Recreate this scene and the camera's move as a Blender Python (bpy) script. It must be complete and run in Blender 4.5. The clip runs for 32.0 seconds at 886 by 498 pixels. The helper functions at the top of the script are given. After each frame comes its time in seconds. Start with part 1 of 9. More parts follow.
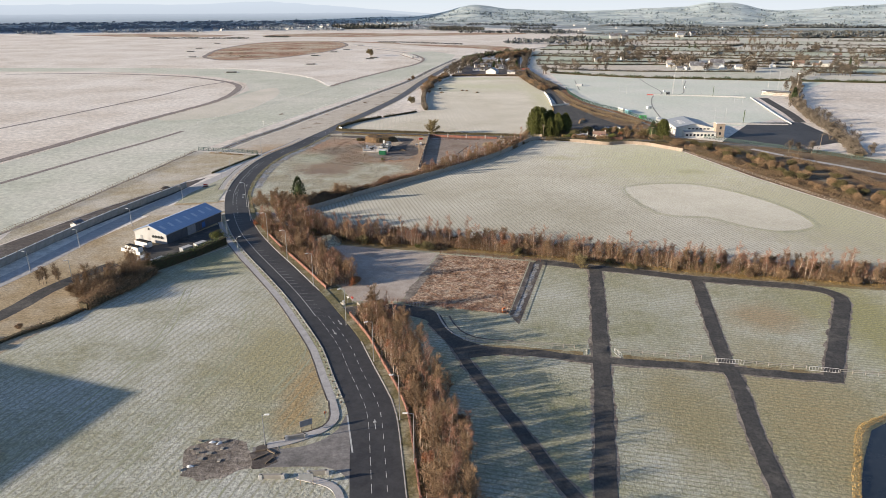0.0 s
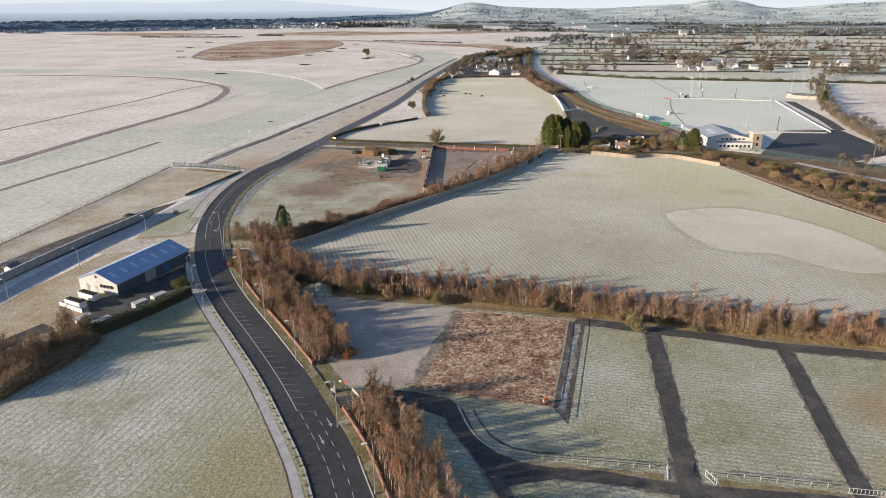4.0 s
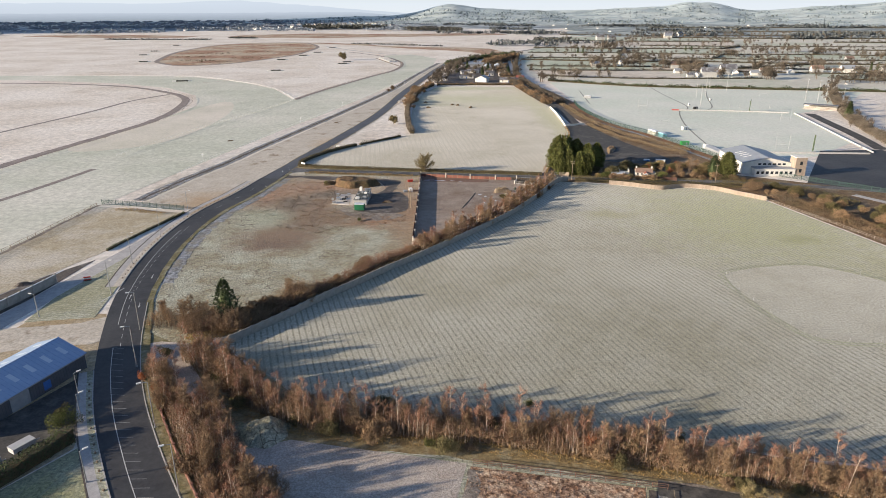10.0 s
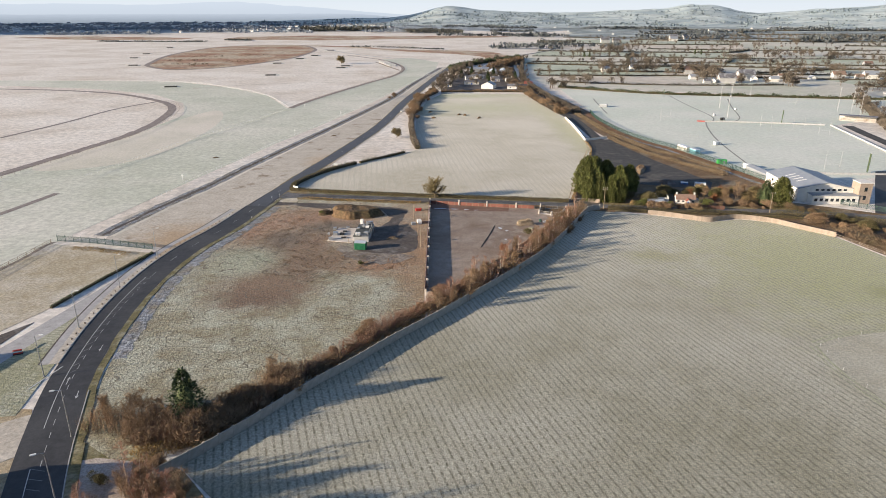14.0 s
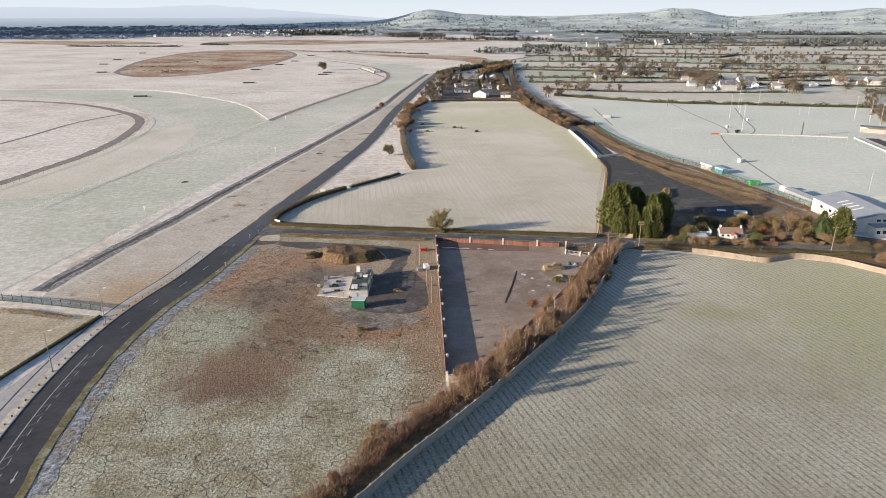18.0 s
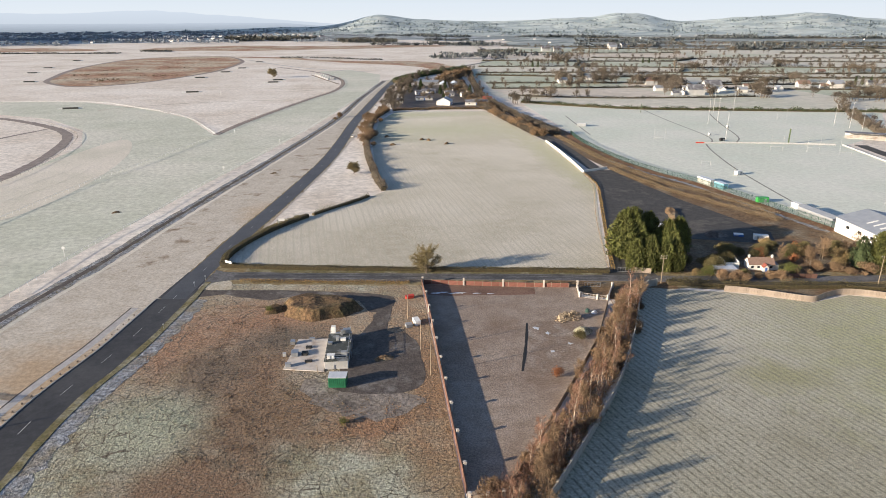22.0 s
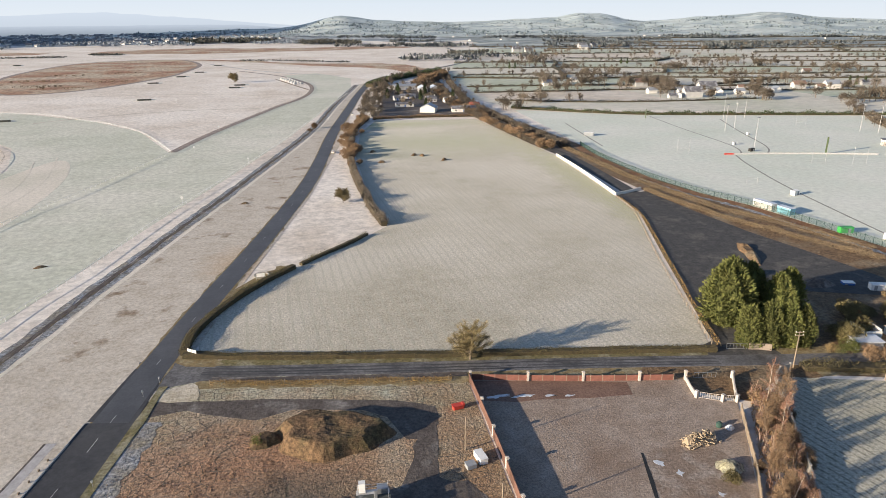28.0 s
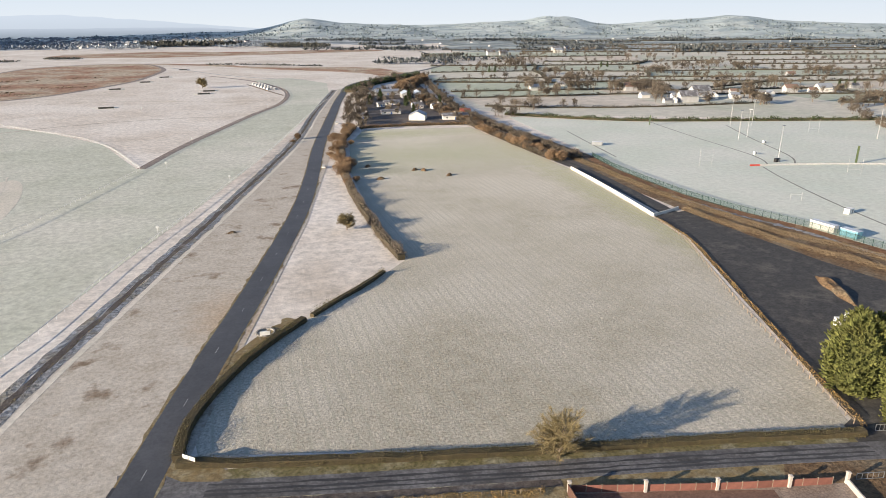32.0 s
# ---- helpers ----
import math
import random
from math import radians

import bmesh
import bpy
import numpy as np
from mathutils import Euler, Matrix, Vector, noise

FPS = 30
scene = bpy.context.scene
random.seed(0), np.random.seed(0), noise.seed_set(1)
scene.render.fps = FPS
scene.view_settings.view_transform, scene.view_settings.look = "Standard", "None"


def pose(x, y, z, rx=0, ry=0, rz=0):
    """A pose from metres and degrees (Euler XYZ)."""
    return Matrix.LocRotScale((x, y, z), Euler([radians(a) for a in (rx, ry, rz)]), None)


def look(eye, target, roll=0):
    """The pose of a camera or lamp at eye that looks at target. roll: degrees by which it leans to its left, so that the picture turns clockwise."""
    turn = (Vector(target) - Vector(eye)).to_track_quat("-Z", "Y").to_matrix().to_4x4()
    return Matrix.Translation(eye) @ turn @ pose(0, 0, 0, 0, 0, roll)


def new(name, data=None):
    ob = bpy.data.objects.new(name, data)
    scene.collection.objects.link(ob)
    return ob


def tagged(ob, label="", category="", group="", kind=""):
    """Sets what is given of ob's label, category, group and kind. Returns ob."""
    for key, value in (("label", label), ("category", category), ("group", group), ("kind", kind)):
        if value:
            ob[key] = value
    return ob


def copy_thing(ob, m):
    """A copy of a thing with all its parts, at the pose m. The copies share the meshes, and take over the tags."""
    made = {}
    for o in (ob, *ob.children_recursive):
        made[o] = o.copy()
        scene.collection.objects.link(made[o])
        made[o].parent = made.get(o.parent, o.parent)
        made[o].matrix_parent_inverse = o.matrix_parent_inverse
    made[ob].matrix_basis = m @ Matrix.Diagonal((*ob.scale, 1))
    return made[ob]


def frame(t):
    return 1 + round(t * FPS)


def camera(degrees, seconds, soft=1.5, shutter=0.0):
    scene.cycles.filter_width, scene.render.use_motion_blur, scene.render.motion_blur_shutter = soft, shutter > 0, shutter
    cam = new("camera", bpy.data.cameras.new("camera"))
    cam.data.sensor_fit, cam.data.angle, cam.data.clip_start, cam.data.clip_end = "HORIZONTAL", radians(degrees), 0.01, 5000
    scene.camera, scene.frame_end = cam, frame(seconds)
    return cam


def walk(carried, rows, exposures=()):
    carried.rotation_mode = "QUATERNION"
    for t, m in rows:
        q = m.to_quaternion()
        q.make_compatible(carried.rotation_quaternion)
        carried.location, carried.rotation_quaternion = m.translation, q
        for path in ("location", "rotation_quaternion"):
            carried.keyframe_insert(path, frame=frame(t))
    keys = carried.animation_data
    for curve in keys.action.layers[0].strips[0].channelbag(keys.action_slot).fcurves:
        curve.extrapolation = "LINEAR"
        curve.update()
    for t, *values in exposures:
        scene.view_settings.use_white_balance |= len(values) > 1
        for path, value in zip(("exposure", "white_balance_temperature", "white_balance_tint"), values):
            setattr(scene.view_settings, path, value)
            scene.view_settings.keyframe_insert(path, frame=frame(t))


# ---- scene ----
# ---- camera ----
EXPOSURES = [(0.0, 1.07, 6680, 10), (32.0, 1.07, 6680, 10)]
cam = camera(68.4, 32.0, 0.6)
# seconds, x, y, z, tilt, lean, heading
PATH = [
    (0.0, -0.00, -0.00, 72.00, 69.77, 0.13, -0.00),
    (0.5, -0.82, 5.09, 71.89, 69.70, 0.16, -0.10),
    (1.0, -1.55, 10.22, 71.79, 69.68, 0.17, -0.14),
    (1.5, -2.20, 15.41, 71.71, 69.66, 0.16, -0.15),
    (2.0, -2.79, 20.66, 71.66, 69.67, 0.16, -0.19),
    (2.5, -3.33, 25.99, 71.62, 69.66, 0.16, -0.18),
    (3.0, -3.84, 31.37, 71.58, 69.66, 0.19, -0.25),
    (3.5, -4.34, 36.76, 71.56, 69.62, 0.22, -0.31),
    (5.5, -5.98, 57.54, 71.60, 69.60, 0.18, -0.34),
    (6.0, -6.45, 62.44, 71.60, 69.64, 0.20, -0.40),
    (6.5, -6.90, 67.28, 71.59, 69.65, 0.21, -0.94),
    (7.0, -7.29, 72.11, 71.58, 69.67, 0.20, -1.49),
    (7.5, -7.65, 76.95, 71.58, 69.69, 0.18, -1.88),
    (8.0, -8.00, 81.80, 71.58, 69.71, 0.16, -2.09),
    (8.5, -8.33, 86.69, 71.60, 69.73, 0.14, -2.14),
    (9.0, -8.67, 91.60, 71.62, 69.75, 0.12, -2.15),
    (9.5, -9.00, 96.50, 71.65, 69.74, 0.09, -2.19),
    (10.0, -9.36, 101.43, 71.69, 69.73, 0.07, -2.19),
    (10.5, -9.76, 106.39, 71.73, 69.75, 0.06, -2.22),
    (11.0, -10.19, 111.37, 71.79, 69.76, 0.05, -2.21),
    (11.5, -10.64, 116.37, 71.85, 69.79, 0.03, -2.24),
    (12.0, -11.10, 121.39, 71.92, 69.80, 0.00, -2.25),
    (12.5, -11.61, 126.45, 71.99, 69.82, -0.02, -2.28),
    (13.0, -12.17, 131.55, 72.05, 69.84, -0.04, -2.28),
    (13.5, -12.79, 136.71, 72.11, 69.84, -0.05, -2.30),
    (14.0, -13.47, 141.90, 72.17, 69.86, -0.05, -2.31),
    (14.5, -14.20, 147.10, 72.23, 69.90, -0.05, -2.33),
    (16.5, -18.08, 167.75, 72.52, 70.01, -0.06, -2.55),
    (17.0, -19.09, 172.67, 72.56, 70.07, -0.04, -2.95),
    (17.5, -20.05, 177.54, 72.59, 70.12, -0.05, -3.45),
    (18.0, -20.97, 182.37, 72.61, 70.14, -0.06, -4.05),
    (18.5, -21.83, 187.21, 72.61, 70.19, -0.06, -4.66),
    (19.0, -22.64, 192.06, 72.58, 70.21, -0.06, -5.29),
    (19.5, -23.41, 196.94, 72.51, 70.25, -0.07, -5.75),
    (20.0, -24.17, 201.82, 72.38, 70.30, -0.07, -6.24),
    (20.5, -24.94, 206.69, 72.16, 70.38, -0.05, -6.98),
    (21.0, -25.73, 211.52, 71.85, 70.49, -0.02, -7.66),
    (21.5, -26.58, 216.24, 71.39, 70.56, 0.01, -8.07),
    (22.0, -27.47, 220.89, 70.85, 70.56, 0.05, -8.31),
    (22.5, -28.38, 225.52, 70.28, 70.46, 0.08, -8.33),
    (23.0, -29.30, 230.18, 69.74, 70.37, 0.11, -8.33),
    (23.5, -30.17, 234.93, 69.30, 70.36, 0.10, -8.33),
    (24.0, -31.03, 239.72, 68.96, 70.42, 0.09, -8.51),
    (24.5, -31.89, 244.52, 68.70, 70.50, 0.10, -9.07),
    (25.0, -32.74, 249.32, 68.51, 70.56, 0.12, -9.87),
    (25.5, -33.52, 254.17, 68.39, 70.63, 0.15, -10.66),
    (27.5, -36.05, 273.83, 68.84, 70.61, 0.29, -11.63),
    (28.0, -36.98, 278.69, 68.79, 70.64, 0.29, -11.68),
    (28.5, -38.04, 283.54, 68.70, 70.76, 0.29, -11.74),
    (29.0, -39.22, 288.33, 68.57, 70.85, 0.29, -11.81),
    (29.5, -40.48, 293.05, 68.38, 70.82, 0.30, -11.86),
    (30.0, -41.82, 297.75, 68.19, 70.74, 0.32, -11.94),
    (30.5, -43.16, 302.58, 68.05, 70.81, 0.30, -12.33),
    (31.0, -44.53, 307.38, 67.91, 70.85, 0.28, -13.09),
    (31.5, -45.94, 312.10, 67.77, 70.87, 0.26, -13.92),
    (32.0, -47.34, 316.80, 67.63, 70.88, 0.24, -14.61),
]
walk(cam, [(r[0], pose(*r[1:])) for r in PATH], EXPOSURES)

# ---- world, sun ----
SUN_EL, SUN_AZ = radians(12.5), radians(254.5)      # low winter sun, clockwise from +y
world = bpy.data.worlds.new("winter_sky")
scene.world = world
world.use_nodes = True
wn = world.node_tree.nodes
sky = wn.new("ShaderNodeTexSky")
sky.sky_type, sky.sun_disc = 'NISHITA', False
sky.sun_elevation, sky.sun_rotation = SUN_EL, SUN_AZ
sky.air_density, sky.dust_density, sky.ozone_density = 1.0, 0.6, 1.5
wn["Background"].inputs["Strength"].default_value = 0.076
tint = wn.new("ShaderNodeMix")
tint.data_type, tint.blend_type = 'RGBA', 'MULTIPLY'
tint.inputs[0].default_value = 1.0
tint.inputs[7].default_value = (0.90, 0.97, 1.16, 1.0)      # a clear blue winter sky
world.node_tree.links.new(sky.outputs[0], tint.inputs[6])
world.node_tree.links.new(tint.outputs[2], wn["Background"].inputs["Color"])
sun_data = bpy.data.lights.new("sun", 'SUN')
sun_data.energy, sun_data.angle, sun_data.color = 4.75, radians(0.6), (1.0, 0.87, 0.70)
sun = new("sun", sun_data)
to_sun = Vector((math.sin(SUN_AZ) * math.cos(SUN_EL), math.cos(SUN_AZ) * math.cos(SUN_EL), math.sin(SUN_EL)))
sun.matrix_world = look((0, 0, 300), Vector((0, 0, 300)) - to_sun)

# ---- materials ----
def surf(name, a, b, s1=0.5, c=None, s2=0.05, cover=0.5, rough=0.9, bump=0.0, bscale=4.0, metal=0.0,
         island=0.0, rand=0.0, rows=None, edge=0.12, spec=0.3, glow=None, speck=0.0, sscale=1.5, zones=(), cracks=None, frost=0.0):
    """A procedural surface: colours a and b mixed by noise of s1 cycles a metre, c laid over it in patches of s2 cycles a metre.
    rows: (spacing, angle, depth, width) of drill rows or boards; island, rand: colour spread between pieces or objects."""
    m = bpy.data.materials.new(name)
    m.use_nodes = True
    nt = m.node_tree
    N, L = nt.nodes, nt.links
    bs = N["Principled BSDF"]
    bs.inputs["Roughness"].default_value, bs.inputs["Metallic"].default_value = rough, metal
    bs.inputs["Specular IOR Level"].default_value = spec
    if frost:      # rime on the blades: a fuzzy sheen
        bs.inputs["Sheen Weight"].default_value, bs.inputs["Sheen Roughness"].default_value = frost, 0.45
    tc = N.new("ShaderNodeTexCoord")

    def nz(scale, detail=4.0, ro=0.6):
        n = N.new("ShaderNodeTexNoise")
        n.inputs["Scale"].default_value, n.inputs["Detail"].default_value, n.inputs["Roughness"].default_value = scale, detail, ro
        L.new(tc.outputs["Object"], n.inputs["Vector"])
        return n.outputs["Fac"]

    def ramp(src, lo, hi):
        r = N.new("ShaderNodeMapRange")
        r.inputs["From Min"].default_value, r.inputs["From Max"].default_value = lo, hi
        L.new(src, r.inputs["Value"])
        return r.outputs[0]

    def mix(fac, x, y, kind='MIX'):
        k = N.new("ShaderNodeMix")
        k.data_type, k.blend_type = 'RGBA', kind
        for i, val in ((0, fac), (6, x), (7, y)):
            if isinstance(val, (int, float)):
                k.inputs[i].default_value = val
            elif isinstance(val, tuple):
                k.inputs[i].default_value = (*val, 1.0)
            else:
                L.new(val, k.inputs[i])
        return k.outputs[2]

    col = mix(ramp(nz(s1, 6.0, 0.65), 0.36, 0.64), a, b)
    if c:
        col = mix(ramp(nz(s2, 5.0, 0.62), 0.5 + (0.5 - cover) * 0.5 - edge, 0.5 + (0.5 - cover) * 0.5 + edge), col, c)
    for zx, zy, rx, ry, zc, soft in zones:
        mp = N.new("ShaderNodeMapping")
        mp.inputs["Location"].default_value = (-zx / rx, -zy / ry, 0)
        mp.inputs["Scale"].default_value = (1 / rx, 1 / ry, 0)
        L.new(tc.outputs["Object"], mp.inputs["Vector"])
        ln = N.new("ShaderNodeVectorMath")
        ln.operation = 'LENGTH'
        L.new(mp.outputs[0], ln.inputs[0])
        ad = N.new("ShaderNodeMath")
        ad.operation = 'MULTIPLY_ADD'
        L.new(nz(0.16, 7.0, 0.68), ad.inputs[0])
        ad.inputs[1].default_value = 1.9
        L.new(ln.outputs["Value"], ad.inputs[2])
        col = mix(ramp(ad.outputs[0], 1.95 + soft, 1.95 - soft), col, zc)
    if cracks:
        size, dark, width = cracks
        w1 = N.new("ShaderNodeTexNoise")
        w1.inputs["Scale"].default_value, w1.inputs["Detail"].default_value = 0.12, 3.0
        L.new(tc.outputs["Object"], w1.inputs["Vector"])
        w2 = N.new("ShaderNodeMix")
        w2.data_type, w2.blend_type = 'RGBA', 'LINEAR_LIGHT'
        w2.inputs[0].default_value = 9.0
        L.new(tc.outputs["Object"], w2.inputs[6])
        L.new(w1.outputs["Color"], w2.inputs[7])
        vo = N.new("ShaderNodeTexVoronoi")
        vo.feature = 'DISTANCE_TO_EDGE'
        vo.inputs["Scale"].default_value = 1 / size
        L.new(w2.outputs[2], vo.inputs["Vector"])
        bk = N.new("ShaderNodeMath")
        bk.operation = 'MULTIPLY'
        L.new(ramp(vo.outputs["Distance"], width, width * 0.3), bk.inputs[0])
        L.new(ramp(nz(0.09, 3.0, 0.6), 0.38, 0.54), bk.inputs[1])
        col = mix(bk.outputs[0], col, dark)
    if speck:
        sp = N.new("ShaderNodeMapRange")
        sp.inputs["From Min"].default_value, sp.inputs["From Max"].default_value = 0.40, 0.60
        sp.inputs["To Min"].default_value, sp.inputs["To Max"].default_value = 1 - speck, 1 + speck
        L.new(nz(sscale, 8.0, 0.78), sp.inputs["Value"])
        col = mix(1.0, col, sp.outputs[0], 'MULTIPLY')
    if rows:
        gap, ang, depth, width = rows[:4]
        mp = N.new("ShaderNodeMapping")
        mp.inputs["Rotation"].default_value = (0, 0, radians(ang))
        L.new(tc.outputs["Object"], mp.inputs["Vector"])
        wv = N.new("ShaderNodeTexWave")
        wv.inputs["Scale"].default_value = 0.314159 / gap
        wv.inputs["Distortion"].default_value, wv.inputs["Detail"].default_value, wv.inputs["Detail Scale"].default_value = rows[4] if len(rows) > 4 else 1.6, 2.0, 0.35
        L.new(mp.outputs[0], wv.inputs["Vector"])
        br = N.new("ShaderNodeMath")
        br.operation = 'MULTIPLY'
        L.new(ramp(wv.outputs["Fac"], 1 - width, 1.0), br.inputs[0])
        L.new(ramp(nz(0.9, 5.0, 0.75), 0.40, 0.58), br.inputs[1])
        col = mix(br.outputs[0], col, depth)
    if island:
        g = N.new("ShaderNodeNewGeometry")
        col = mix(1.0, col, ramp_grey(N, L, g.outputs["Random Per Island"], island), 'MULTIPLY')
    if rand:
        o = N.new("ShaderNodeObjectInfo")
        col = mix(1.0, col, ramp_grey(N, L, o.outputs["Random"], rand), 'MULTIPLY')
    L.new(col, bs.inputs["Base Color"])
    if glow:
        L.new(col, bs.inputs["Emission Color"])
        bs.inputs["Emission Strength"].default_value = glow
    if bump:
        bp = N.new("ShaderNodeBump")
        bp.inputs["Strength"].default_value, bp.inputs["Distance"].default_value = 1.0, bump
        L.new(nz(bscale, 5.0, 0.65), bp.inputs["Height"])
        L.new(bp.outputs[0], bs.inputs["Normal"])
    return m


def ramp_grey(N, L, src, spread):
    r = N.new("ShaderNodeMapRange")
    r.inputs["To Min"].default_value, r.inputs["To Max"].default_value = 1 - spread, 1 + spread
    L.new(src, r.inputs["Value"])
    return r.outputs[0]


M = {}
M["plain"] = surf("frosted_rough_grass", (0.665, 0.59, 0.51), (0.55, 0.475, 0.395), 0.06, (0.735, 0.675, 0.605), 0.012, 0.5, bump=0.10, bscale=1.2, speck=0.20, sscale=0.3)
M["track"] = surf("frosted_mown_turf", (0.545, 0.55, 0.46), (0.47, 0.475, 0.385), 0.07, (0.625, 0.60, 0.52), 0.010, 0.4, bump=0.05, bscale=2, speck=0.18, sscale=0.4)
M["track_soft"] = surf("frosted_turf_pale", (0.60, 0.555, 0.465), (0.53, 0.50, 0.405), 0.15, (0.67, 0.61, 0.52), 0.02, 0.5, bump=0.05, bscale=2, speck=0.12, sscale=0.8)
M["verge"] = surf("roadside_frost", (0.54, 0.488, 0.418), (0.44, 0.385, 0.315), 0.15, (0.24, 0.18, 0.125), 0.085, 0.22, bump=0.06, bscale=1.8, speck=0.20, sscale=1.0, edge=0.05,
                  zones=((-92, 350, 14, 16, (0.42, 0.31, 0.205), 0.6), (-60, 470, 8, 14, (0.46, 0.36, 0.26), 0.6)))
M["dirt_track"] = surf("dark_sand_gallop", (0.20, 0.165, 0.148), (0.30, 0.255, 0.23), 0.3, bump=0.05, speck=0.15)
M["furze"] = surf("furze_heath", (0.26, 0.12, 0.07), (0.38, 0.25, 0.165), 0.03, (0.44, 0.36, 0.265), 0.014, 0.5, bump=0.5, bscale=0.4, speck=0.45, sscale=0.16, edge=0.06)
M["field_a"] = surf("frosted_pasture", (0.36, 0.355, 0.268), (0.23, 0.225, 0.135), 0.45, (0.46, 0.455, 0.40), 0.045, 0.5, bump=0.12, bscale=1.8, speck=0.46, sscale=1.8, rows=(1.7, 16, (0.25, 0.243, 0.155), 0.30, 0.7),
                    zones=((-36, 128, 14, 22, (0.30, 0.27, 0.145), 0.7), (-28, 112, 3.5, 15, (0.33, 0.235, 0.11), 0.6), (-70, 185, 12, 12, (0.25, 0.25, 0.13), 0.7)), frost=0.12)
M["field_b"] = surf("frosted_drilled_field", (0.30, 0.278, 0.20), (0.23, 0.212, 0.142), 0.25, (0.38, 0.36, 0.29), 0.016, 0.5, bump=0.12, bscale=2.5, speck=0.38, sscale=2.0,
                    rows=(1.45, -15, (0.125, 0.114, 0.076), 0.38, 0.5), zones=((112, 322, 36, 44, (0.27, 0.275, 0.12), 0.6), (142, 240, 30, 44, (0.27, 0.26, 0.13), 0.5), (60, 330, 8, 5, (0.26, 0.25, 0.13), 0.6), (116, 300, 7, 4, (0.20, 0.21, 0.06), 0.5)), frost=0.21)
M["field_c"] = surf("frosted_meadow", (0.446, 0.40, 0.314), (0.356, 0.317, 0.235), 0.22, (0.515, 0.47, 0.388), 0.02, 0.5, bump=0.12, bscale=1.8, speck=0.34, sscale=1.8,
                    rows=(2.6, -4, (0.40, 0.372, 0.29), 0.25, 1.2), zones=((40, 660, 70, 30, (0.36, 0.355, 0.22), 0.9), (84, 540, 9, 110, (0.36, 0.345, 0.20), 0.7), (20, 735, 60, 14, (0.33, 0.33, 0.19), 0.8), (5, 625, 14, 8, (0.30, 0.29, 0.20), 0.6)), frost=0.10)
M["pitch"] = surf("frosted_pitch", (0.60, 0.63, 0.545), (0.545, 0.575, 0.48), 0.06, (0.66, 0.66, 0.585), 0.015, 0.5, bump=0.03, speck=0.09, sscale=0.4)
M["plot"] = surf("frosted_plot_grass", (0.325, 0.315, 0.215), (0.21, 0.21, 0.11), 0.5, (0.42, 0.415, 0.345), 0.035, 0.45, bump=0.16, bscale=1.8, speck=0.40, sscale=1.8, rows=(1.1, 103, (0.20, 0.195, 0.11), 0.38, 0.7),
                 zones=((80, 146, 9, 7, (0.32, 0.24, 0.135), 0.6), (70, 102, 13, 24, (0.31, 0.25, 0.125), 0.8), (105, 135, 12, 50, (0.27, 0.255, 0.10), 0.6), (47, 105, 8, 18, (0.28, 0.24, 0.13), 0.6)), frost=0.12)
M["brown"] = surf("dead_tussocks", (0.33, 0.175, 0.098), (0.41, 0.325, 0.24), 0.6, (0.20, 0.105, 0.06), 0.22, 0.42, bump=0.40, bscale=1.1, speck=0.60, sscale=1.2, edge=0.08, frost=0.06)
M["site"] = surf("rough_ground_frost", (0.275, 0.262, 0.175), (0.185, 0.148, 0.088), 0.45, (0.33, 0.325, 0.25), 0.10, 0.47, bump=0.36, bscale=1.5, speck=0.52, sscale=1.7, edge=0.09,
                 zones=((-48, 372, 26, 16, (0.27, 0.15, 0.085), 0.7), (-70, 362, 11, 16, (0.29, 0.165, 0.095), 0.7), (-50, 345, 13, 17, (0.20, 0.118, 0.066), 0.7), (-40, 330, 10, 8, (0.21, 0.128, 0.07), 0.7), (-50, 328, 11, 11, (0.17, 0.105, 0.058), 0.6),
                        (-56, 309, 13, 12, (0.165, 0.098, 0.055), 0.45), (-57, 302, 9, 5, (0.13, 0.075, 0.042), 0.5), (-66, 330, 9, 10, (0.29, 0.295, 0.21), 0.5), (-24, 325, 9, 7, (0.26, 0.14, 0.072), 0.5), (-14, 345, 6, 44, (0.235, 0.138, 0.072), 0.7),
                        (-58, 350, 7, 8, (0.12, 0.082, 0.052), 0.7), (-43, 362, 9, 6, (0.11, 0.08, 0.055), 0.7)),
                 cracks=(2.9, (0.085, 0.066, 0.044), 0.028), frost=0.12)
M["heath"] = surf("brown_heath", (0.125, 0.078, 0.043), (0.19, 0.122, 0.065), 0.3, (0.24, 0.20, 0.14), 0.09, 0.3, bump=0.30, bscale=1.1, speck=0.40, sscale=1.2)
M["mound_grass"] = surf("grass_grown_earth", (0.105, 0.066, 0.036), (0.15, 0.092, 0.05), 0.5, (0.075, 0.06, 0.03), 0.2, 0.4, bump=0.35, bscale=1.1, speck=0.5, sscale=1.3)
M["mud"] = surf("wet_dark_earth", (0.075, 0.062, 0.055), (0.12, 0.10, 0.085), 0.4, (0.30, 0.28, 0.26), 0.12, 0.16, rough=0.8, bump=0.12, bscale=1.5, speck=0.3)
M["compound"] = surf("frosted_gravel_earth", (0.345, 0.28, 0.23), (0.26, 0.205, 0.162), 0.4, (0.215, 0.155, 0.115), 0.06, 0.35, bump=0.09, bscale=3, speck=0.3, sscale=2.6)
M["asphalt"] = surf("asphalt", (0.038, 0.038, 0.041), (0.053, 0.053, 0.056), 0.4, (0.067, 0.066, 0.067), 0.05, 0.4, rough=0.68, speck=0.12, sscale=1.0, bump=0.01, bscale=30)
